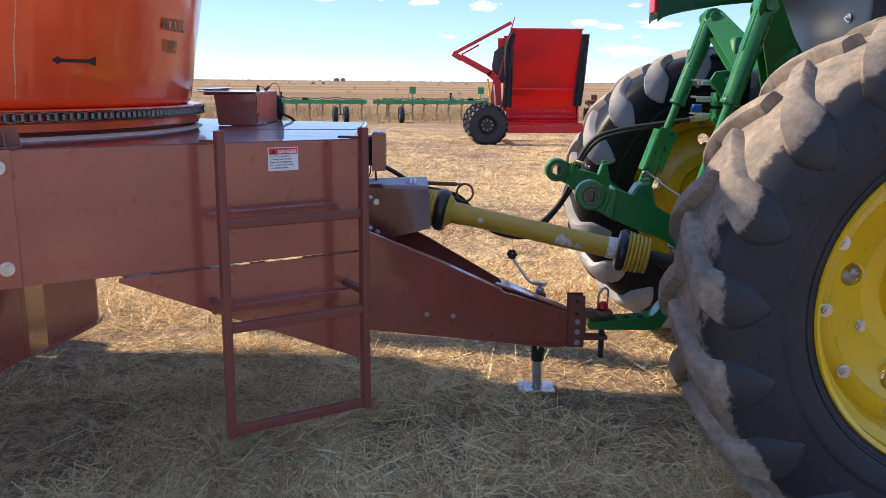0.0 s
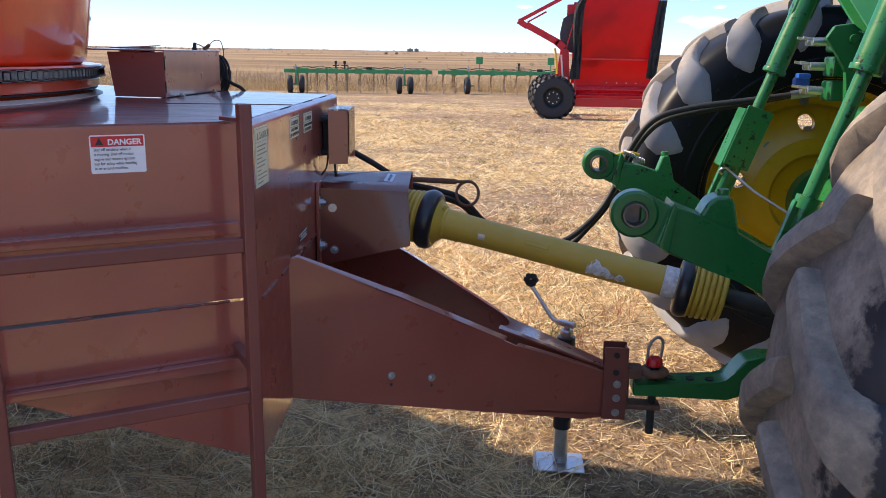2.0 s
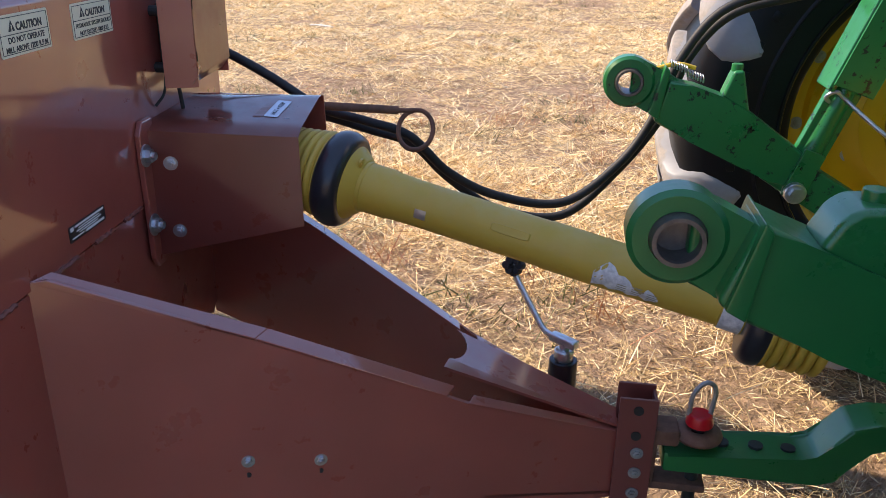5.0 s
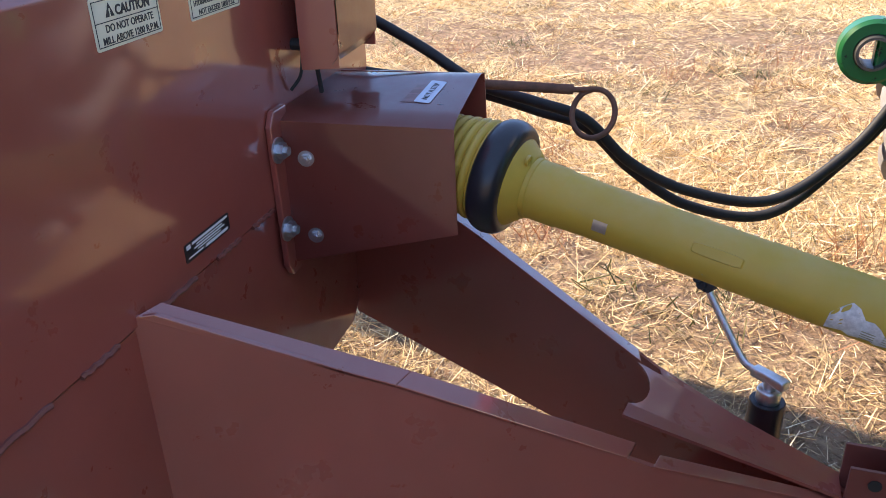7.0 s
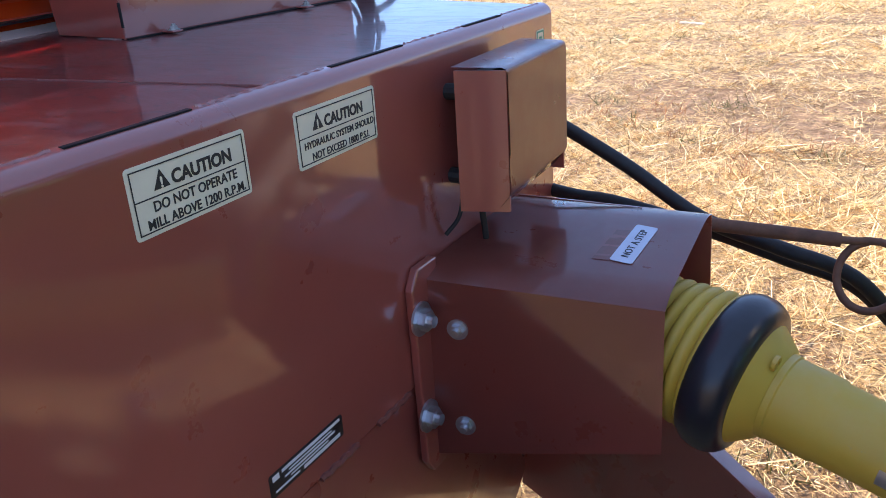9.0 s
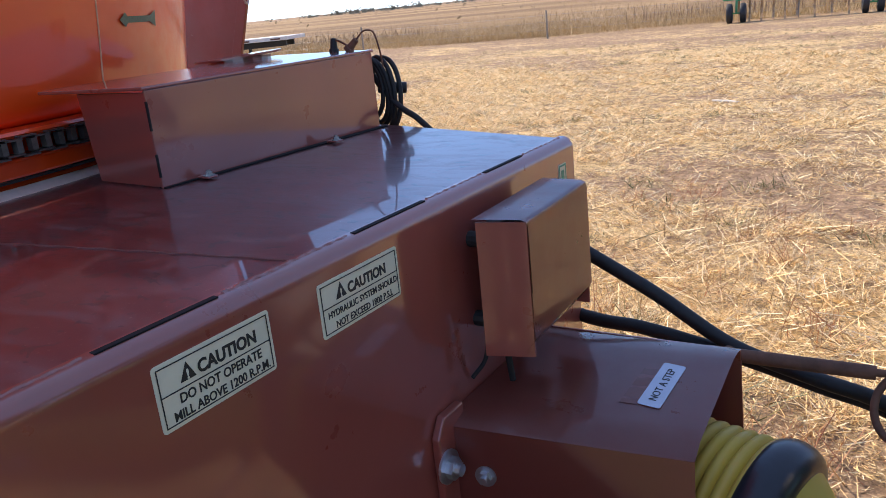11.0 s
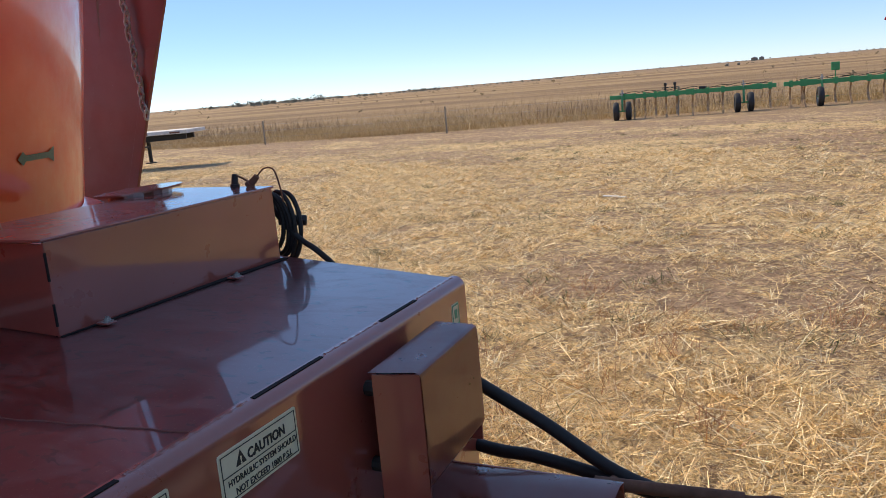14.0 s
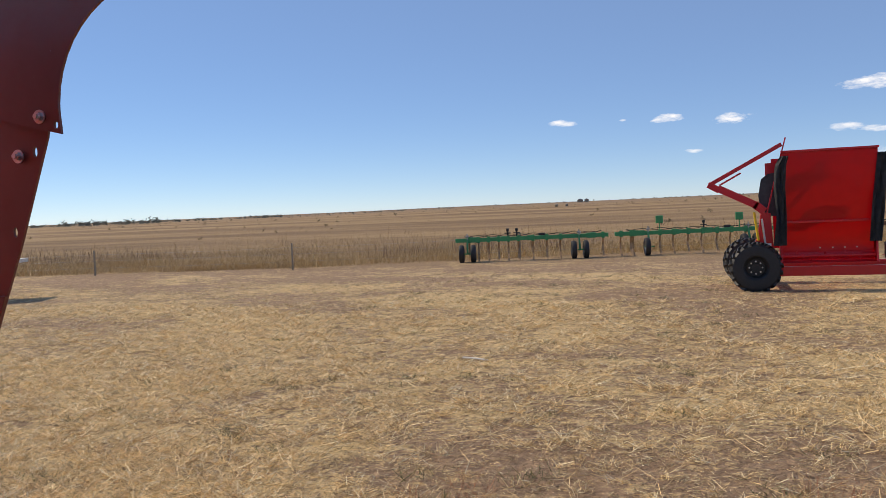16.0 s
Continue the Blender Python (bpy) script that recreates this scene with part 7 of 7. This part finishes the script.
# ---- flatbed trailer ----
trailer = thing("flatbed_trailer", (-33.0, 27.0, -0.27), "pale flatbed trailer parked on its landing legs", "trailer")
TD = Vector((0.90, 0.436, 0)).normalized()
TS = Vector((-TD.y, TD.x, 0))
NOSE = Vector((-26.3, 30.2, 0))


def tr(a, b, z):
    v = NOSE - TD * a + TS * b
    return Vector((v.x, v.y, z))


bm = bm_new()
slab(bm, [tr(0, -1.25, 1.02), tr(0, 1.25, 1.02), tr(14, 1.25, 1.02), tr(14, -1.25, 1.02)], (0, 0, 0.16), 0.02)
part("trailer_deck", bm, DECK_PALE, trailer, "pale weathered trailer deck")
bm = bm_new()
for b in (-0.5, 0.5):
    bar(bm, tr(0.3, b, 0.92), tr(13.5, b, 0.80), 0.12, 0.3)
parts("chassis_beam", bm, DARK, trailer)
bm = bm_new()
for b in (-0.95, 0.95):
    bar(bm, tr(2.6, b, 1.0), tr(2.6, b, -0.24), 0.12, 0.12, up=(1, 0, 0))
    box(bm, tr(2.6, b, -0.235), (0.34, 0.34, 0.05), 0.01)
bar(bm, tr(2.6, -0.95, 0.5), tr(2.6, 0.95, 0.5), 0.06, 0.06)
parts("landing_leg", bm, DARK, trailer)
bm = bm_new()
box(bm, tr(4.2, 0, 0.42), (1.2, 1.6, 0.8), 0.03)
part("tool_box", bm, DARK, trailer)
bm = bm_new()
for i in range(9):
    for b in (-1.262,):
        slab(bm, [tr(0.3 + i * 1.4, b, 1.06), tr(0.75 + i * 1.4, b, 1.06), tr(0.75 + i * 1.4, b, 1.12), tr(0.3 + i * 1.4, b, 1.12)], TS * 0.008)
parts("edge_mark", bm, RUST, trailer)
for a in (11.0, 12.3):
    for b in (-1.0, 1.0):
        c = tr(a, b, 0.24)
        bm = bm_new()
        cyl(bm, c - TS * 0.14, c + TS * 0.14, 0.50, n=32, bevel=0.05)
        part("trailer_wheel", bm, BLACK, trailer, smooth=40)

# ---- fence ----
random.seed(11)
FENCE = [(-62, 37.5), (-52.5, 39.0), (-42.5, 40.6), (-32.4, 41.8), (-20.6, 42.9), (-9.0, 46.5), (2.5, 49.5), (14.0, 52.0), (26.0, 54.5)]
post_mesh = finish(cyl(bm_new(), (0, 0, -0.3), (0, 0, 1.45), 0.055, 0.048, n=10), "fence_post", WOOD, smooth=40)
posts = []
for x, y in FENCE:
    ob = new("fence_post", post_mesh)
    ob.matrix_basis = pose(x, y, ground_z(x, y), random.uniform(-2.5, 2.5), random.uniform(-2.5, 2.5), random.uniform(0, 360))
    posts.append(tagged(ob, "thin weathered wooden fence post", "fence post", "fence posts"))
bm = bm_new()
for z in (0.45, 0.85, 1.2):
    for (xa, ya), (xb, yb) in zip(FENCE, FENCE[1:]):
        sweep(bm, [(xa, ya, ground_z(xa, ya) + z), ((xa + xb) / 2, (ya + yb) / 2, ground_z((xa + xb) / 2, (ya + yb) / 2) + z - 0.03), (xb, yb, ground_z(xb, yb) + z)], 0.004, 4, 3)
fw = new("fence_wire", finish(bm, "fence_wire", STEEL_DULL))
tagged(fw, "thin sagging fence wires between wooden posts", "fence wire")


# ---- far woods, bushes, bales and a farm ----
def leaf_mat(name, a, b):
    m, t, p = shader(name)
    g = t.nodes.new("ShaderNodeNewGeometry")
    link(t, blend(t, g.outputs["Random Per Island"], a, b), p.inputs["Base Color"])
    p.inputs["Roughness"].default_value = 0.8
    return m


FAR_LEAF = leaf_mat("far_foliage", (0.115, 0.125, 0.100), (0.18, 0.19, 0.155))
BUSH_LEAF = leaf_mat("dry_bush", (0.10, 0.085, 0.045), (0.22, 0.16, 0.085))


def clump(bm_lists, c, r, h, n, rng):
    """A crown of small tilted leaf cards gathered round a few lobes."""
    verts, faces = bm_lists
    lobes = [(c + Vector((rng.uniform(-0.55, 0.55) * r, rng.uniform(-0.55, 0.55) * r, h * rng.uniform(0.15, 0.75))), r * rng.uniform(0.3, 0.55)) for _ in range(5)]
    for _ in range(n):
        lc, lr = rng.choice(lobes)
        v = Vector((rng.gauss(0, 1), rng.gauss(0, 1), rng.gauss(0, 0.8))).normalized() * lr * rng.uniform(0.55, 1.0)
        p = lc + v
        if p.z < c.z:
            continue
        s = r * rng.uniform(0.07, 0.15)
        a = Vector((rng.gauss(0, 1), rng.gauss(0, 1), rng.gauss(0, 1))).normalized()
        b = a.orthogonal().normalized()
        i = len(verts)
        verts += [tuple(p + a * s), tuple(p + b * s), tuple(p - a * s * 0.8), tuple(p - b * s)]
        faces.append((i, i + 1, i + 2, i + 3))


def stuff(name, lists, mat, label, category):
    me = bpy.data.meshes.new(name)
    me.from_pydata(lists[0], [], lists[1])
    me.materials.append(mat)
    return tagged(new(name, me), label, category, kind="stuff")


rng = random.Random(5)


def polar(az, d):
    """A place at an azimuth, degrees left of +y, and a distance."""
    x, y = -d * math.sin(radians(az)), d * math.cos(radians(az))
    return Vector((x, y, ground_z(x, y)))


woods = ([], [])
for az0, az1, d0, d1, n, h0, h1 in ((28, 44, 1250, 1500, 190, 2.6, 5.5), (36, 42, 1050, 1150, 30, 3, 8), (16, 30, 1400, 1700, 90, 2, 4), (-8, 20, 1500, 2300, 90, 2, 4), (44, 60, 1300, 1500, 40, 3, 6), (-40, -10, 1500, 2200, 80, 2, 4.5)):
    for _ in range(n):
        c = polar(rng.uniform(az0, az1), rng.uniform(d0, d1))
        h = rng.uniform(h0, h1)
        clump(woods, c, h * rng.uniform(0.6, 1.0), h, 70, rng)
stuff("distant_trees", woods, FAR_LEAF, "dark far-off shelter belt trees along the skyline", "trees")
bushes = ([], [])
for _ in range(260):
    d = rng.uniform(75, 900)
    c = polar(rng.uniform(-35, 62), d)
    h = rng.uniform(0.3, 1.0) * (0.8 if d < 250 else 1.0 if d < 400 else 1.6)
    clump(bushes, c, h * rng.uniform(0.6, 1.1), h, 40, rng)
stuff("prairie_bushes", bushes, BUSH_LEAF, "scattered dry bushes on the prairie", "bushes")
for az, d in ((8.9, 520), (8.2, 530)):
    c = polar(az, d)
    bm = bm_new()
    cyl(bm, c + Vector((-0.8, 0, 0.85)), c + Vector((0.8, 0, 0.85)), 0.9, n=24, bevel=0.12)
    tagged(new("hay_bale", finish(bm, "hay_bale", WOOD, smooth=40)), "round weathered hay bale on the prairie", "hay bale", "hay bales")
farm = thing("farm_building", tuple(polar(7.3, 1700)), "grey far-off farm buildings on the skyline", "building")
c = polar(7.3, 1700)
bm = bm_new()
box(bm, c + Vector((0, 0, 2.5)), (11, 8, 5), 0.0)
box(bm, c + Vector((13, 0, 2.5)), (8, 8, 5), 0.0)
part("wall", bm, WOOD, farm)
bm = bm_new()
for x0, w, h in ((0, 5.8, 5), (13, 4.3, 5)):
    slab(bm, [c + Vector((x0 - w, -5.4, h)), c + Vector((x0, -5.4, h + 2.2)), c + Vector((x0 + w, -5.4, h))], (0, 10.8, 0))
part("roof", bm, STEEL_DULL, farm)

# ---- a stick lying in the straw ----
bm = bm_new()
sweep(bm, [(-4.11, 17.50, ground_z(-4.11, 17.5) + 0.03), (-3.86, 17.41, ground_z(-3.86, 17.41) + 0.034), (-3.61, 17.30, ground_z(-3.61, 17.3) + 0.03)], 0.018, 8, 4)
tagged(new("stick", finish(bm, "stick", DECK_PALE, smooth=40)), "pale bleached stick lying in the straw", "stick")


# ---- straw, stubble and prairie grass ----
def blade_mat(name, a, b, c):
    m, t, p = shader(name)
    g = t.nodes.new("ShaderNodeNewGeometry")
    f = g.outputs["Random Per Island"]
    col = blend(t, ramp(t, f, 0.0, 0.55), a, b)
    col = blend(t, ramp(t, f, 0.6, 1.0), col, c)
    link(t, col, p.inputs["Base Color"])
    p.inputs["Roughness"].default_value = 0.55
    p.inputs["Specular IOR Level"].default_value = 0.4
    thin = t.nodes.new("ShaderNodeBsdfTranslucent")
    link(t, col, thin.inputs[0])
    both = t.nodes.new("ShaderNodeMixShader")
    both.inputs[0].default_value = 0.10
    link(t, p.outputs[0], both.inputs[1])
    link(t, thin.outputs[0], both.inputs[2])
    link(t, both.outputs[0], t.nodes["Material Output"].inputs[0])
    return m


STRAW = blade_mat("straw", (0.27, 0.170, 0.078), (1.0, 0.725, 0.360), (1.0, 0.92, 0.64))
STUBBLE = blade_mat("dry_grass", (0.26, 0.180, 0.095), (0.66, 0.50, 0.26), (0.92, 0.76, 0.46))
TALL = blade_mat("tall_dry_grass", (0.30, 0.188, 0.080), (0.48, 0.325, 0.142), (0.62, 0.45, 0.22))
WEED = blade_mat("brown_weeds", (0.16, 0.10, 0.06), (0.27, 0.17, 0.10), (0.36, 0.25, 0.15))
REDWEED = blade_mat("reddish_weeds", (0.36, 0.13, 0.07), (0.50, 0.24, 0.11), (0.56, 0.36, 0.17))


def quads(name, base, tip, width, mat, label, category):
    """Thin tapering blades from base to tip, each a quad, as one object of stuff."""
    n = len(base)
    d = tip - base
    side = np.stack([-d[:, 1], d[:, 0], np.zeros(n)], 1)
    ln = np.linalg.norm(side, axis=1, keepdims=True)
    side = np.where(ln > 1e-6, side / np.maximum(ln, 1e-6), np.array([[1.0, 0, 0]]))
    # each stalk is rolled about its own length, as round straw catches the light on all sides
    along_d = d / np.maximum(np.linalg.norm(d, axis=1, keepdims=True), 1e-6)
    up = np.cross(side, along_d)
    roll = np.random.RandomState(n % 9973).uniform(-1.15, 1.15, n)[:, None]
    side = side * np.cos(roll) + up * np.sin(roll)
    w = width[:, None]
    v = np.stack([base - side * w * 0.5, base + side * w * 0.5, tip + side * w * 0.28, tip - side * w * 0.28], 1).reshape(-1, 3)
    me = bpy.data.meshes.new(name)
    me.vertices.add(4 * n)
    me.vertices.foreach_set("co", v.astype(np.float32).ravel())
    me.loops.add(4 * n)
    me.loops.foreach_set("vertex_index", np.arange(4 * n, dtype=np.int32))
    me.polygons.add(n)
    me.polygons.foreach_set("loop_start", np.arange(0, 4 * n, 4, dtype=np.int32))
    me.update(calc_edges=True)
    me.validate()
    me.materials.append(mat)
    return tagged(new(name, me), label, category, kind="stuff")


def heights(x, y):
    return np.array([ground_z(a, b) for a, b in zip(x.tolist(), y.tolist())])


def patchy(x, y, s, seed):
    return np.array([noise.noise((a * s, b * s * 1.6, seed)) for a, b in zip(x.tolist(), y.tolist())])


def cover_at(x, y):
    return np.array([straw_depth(a, b) for a, b in zip(x.tolist(), y.tolist())])


rs = np.random.RandomState(3)


def scatter(n, x0, x1, y0, y1, seed, scale, keep):
    """Places whose density falls off with distance and follows patches."""
    f = rs.rand(n)
    y = y0 * (y1 / y0) ** f
    x = (rs.rand(n) * 2 - 1) * (2.4 + y * 0.70) - 0.25 * y
    ok = rs.rand(n) < np.clip(keep + 0.7 * cover_at(x, y) + patchy(x, y, scale, seed) * 0.7 + patchy(x, y, scale * 4.1, seed + 7) * 2.0, 0.05, 1.0)
    return x[ok], y[ok]


# loose straw lying about
x, y = scatter(900000, -2.4, 0.8, 2.2, 34.0, 1.0, 0.7, 0.50)
n = len(x)
az, length = rs.rand(n) * 2 * np.pi, rs.uniform(0.015, 0.060, n) * (0.8 + 0.03 * np.minimum(y, 12)) * np.where(rs.rand(n) < 0.04, 2.2, 1.0)
tilt = rs.normal(0.06, 0.14, n)
z = heights(x, y) + rs.uniform(0.002, 0.018, n)
base = np.stack([x, y, z], 1)
tip = base + np.stack([np.cos(az), np.sin(az), np.clip(tilt, -0.1, 0.6)], 1) * length[:, None]
tip[:, 2] = np.maximum(tip[:, 2], z - 0.004)
quads("loose_straw", base, tip, rs.uniform(0.0014, 0.0034, n) * (0.5 + y * 0.115), STRAW, "pale broken straw strewn over the ground", "straw")

# a finer litter close round the hitch
n = 330000
x, y = rs.uniform(-2.2, 4.2, n), 2.6 + 7.4 * rs.rand(n) ** 1.2
ok = rs.rand(n) < np.clip(0.55 + 0.8 * cover_at(x, y) + 0.5 * patchy(x, y, 1.1, 21.0) + 0.7 * patchy(x, y, 4.7, 23.0), 0.15, 1.0)
x, y = x[ok], y[ok]
n = len(x)
az, length = rs.rand(n) * 2 * np.pi, rs.uniform(0.012, 0.055, n)
z = heights(x, y) + rs.uniform(0.001, 0.016, n)
base = np.stack([x, y, z], 1)
tip = base + np.stack([np.cos(az), np.sin(az), np.clip(rs.normal(0.08, 0.16, n), -0.05, 0.6)], 1) * length[:, None]
quads("straw_litter", base, tip, rs.uniform(0.0010, 0.0030, n), STRAW, "short broken straw trodden round the hitch", "straw")

# stubble and tufts
x, y = scatter(56000, -2.4, 0.8, 2.2, 38.0, 4.0, 1.3, 0.35)
per = 11
cx, cy = np.repeat(x, per), np.repeat(y, per)
n = len(cx)
size = np.repeat(rs.uniform(0.35, 1.0, len(x)) ** 1.5, per)
bx, by = cx + rs.normal(0, 0.028, n) * (0.6 + size), cy + rs.normal(0, 0.028, n) * (0.6 + size)
base = np.stack([bx, by, np.repeat(heights(x, y), per)], 1)
h = rs.uniform(0.015, 0.080, n) * size
lean = rs.normal(0, 1.2, (n, 2)) * h[:, None]
tip = base + np.stack([lean[:, 0], lean[:, 1], h], 1)
quads("stubble_tufts", base, tip, rs.uniform(0.0018, 0.0036, n) * (0.8 + by * 0.10), STUBBLE, "short dry grass tufts and stubble", "grass")

# raised clumps of matted straw, close round the hitch and out over the field
n0 = 36000
y = 2.6 * (26.0 / 2.6) ** rs.rand(n0)
x = (rs.rand(n0) * 2 - 1) * (2.4 + y * 0.62) - 0.22 * y
ok = rs.rand(n0) < np.clip(0.45 + 0.8 * cover_at(x, y) + 1.2 * patchy(x, y, 1.2, 41.0), 0.05, 1.0)
x, y = x[ok], y[ok]
per = 16
cx, cy = np.repeat(x, per), np.repeat(y, per)
n = len(cx)
size = np.repeat(rs.uniform(0.5, 1.2, len(x)), per)
bx, by = cx + rs.normal(0, 0.06, n) * size, cy + rs.normal(0, 0.06, n) * size
base = np.stack([bx, by, np.repeat(heights(x, y), per) + rs.uniform(0.0, 0.035, n) * size], 1)
h = rs.uniform(0.015, 0.085, n) * size
lean = rs.normal(0, 1.6, (n, 2)) * h[:, None]
quads("straw_clumps", base, base + np.stack([lean[:, 0], lean[:, 1], h], 1), rs.uniform(0.0016, 0.0038, n) * (0.6 + by * 0.16), STRAW, "raised clumps of tangled pale straw and stubble", "straw")

# reddish weeds past the tongue
cx = rs.normal(0.6, 2.0, 60)
cy = rs.uniform(5.6, 11.0, 60)
per = 26
bx, by = np.repeat(cx, per) + rs.normal(0, 0.09, 60 * per), np.repeat(cy, per) + rs.normal(0, 0.09, 60 * per)
n = len(bx)
base = np.stack([bx, by, heights(bx, by)], 1)
h = rs.uniform(0.05, 0.20, n)
tip = base + np.stack([rs.normal(0, 0.6, n) * h, rs.normal(0, 0.6, n) * h, h], 1)
quads("red_weeds", base, tip, rs.uniform(0.003, 0.006, n), REDWEED, "sparse reddish dry weeds", "weeds")

GREENWEED = blade_mat("olive_weeds", (0.075, 0.085, 0.030), (0.15, 0.15, 0.055), (0.34, 0.28, 0.12))
cx, cy = rs.uniform(-9, 6, 150), 5.5 * (34 / 5.5) ** rs.rand(150)
per = 40
bx, by = np.repeat(cx, per) + rs.normal(0, 0.11, 150 * per), np.repeat(cy, per) + rs.normal(0, 0.09, 150 * per)
n = len(bx)
base = np.stack([bx, by, heights(bx, by)], 1)
h = rs.uniform(0.02, 0.10, n)
tip = base + np.stack([rs.normal(0, 0.9, n) * h, rs.normal(0, 0.9, n) * h, h], 1)
quads("green_weeds", base, tip, rs.uniform(0.004, 0.009, n), GREENWEED, "small olive-green weed tufts in the straw", "weeds")


# tall dry grass along and beyond the fence
def fence_y(x):
    return np.interp(x, [p[0] for p in FENCE], [p[1] for p in FENCE])


n = 170000
x = rs.uniform(-75, 40, n)
y = fence_y(x) + 1.2 + rs.exponential(9.0, n)
keep = patchy(x, y, 0.10, 9.0) > rs.uniform(-0.55, 0.35, n)
x, y = x[keep], y[keep]
n = len(x)
base = np.stack([x, y, heights(x, y)], 1)
h = rs.uniform(0.10, 0.42, n) * (1.0 + 0.35 * patchy(x, y, 0.3, 31.0))
tip = base + np.stack([rs.normal(0, 0.5, n) * h, rs.normal(0, 0.5, n) * h, h], 1)
quads("tall_grass", base, tip, rs.uniform(0.008, 0.020, n), TALL, "tall dry tawny grass along the fence", "grass")
n = 9000
x = rs.uniform(-75, 40, n)
y = fence_y(x) + 5.0 + rs.exponential(14.0, n)
keep = patchy(x, y, 0.05, 2.0) > 0.08
x, y = x[keep], y[keep]
n = len(x)
base = np.stack([x, y, heights(x, y)], 1)
h = rs.uniform(0.3, 0.9, n)
tip = base + np.stack([rs.normal(0, 0.2, n) * h, rs.normal(0, 0.2, n) * h, h], 1)
quads("tall_weeds", base, tip, rs.uniform(0.012, 0.03, n), WEED, "dark brown standing weeds in the grass", "weeds")
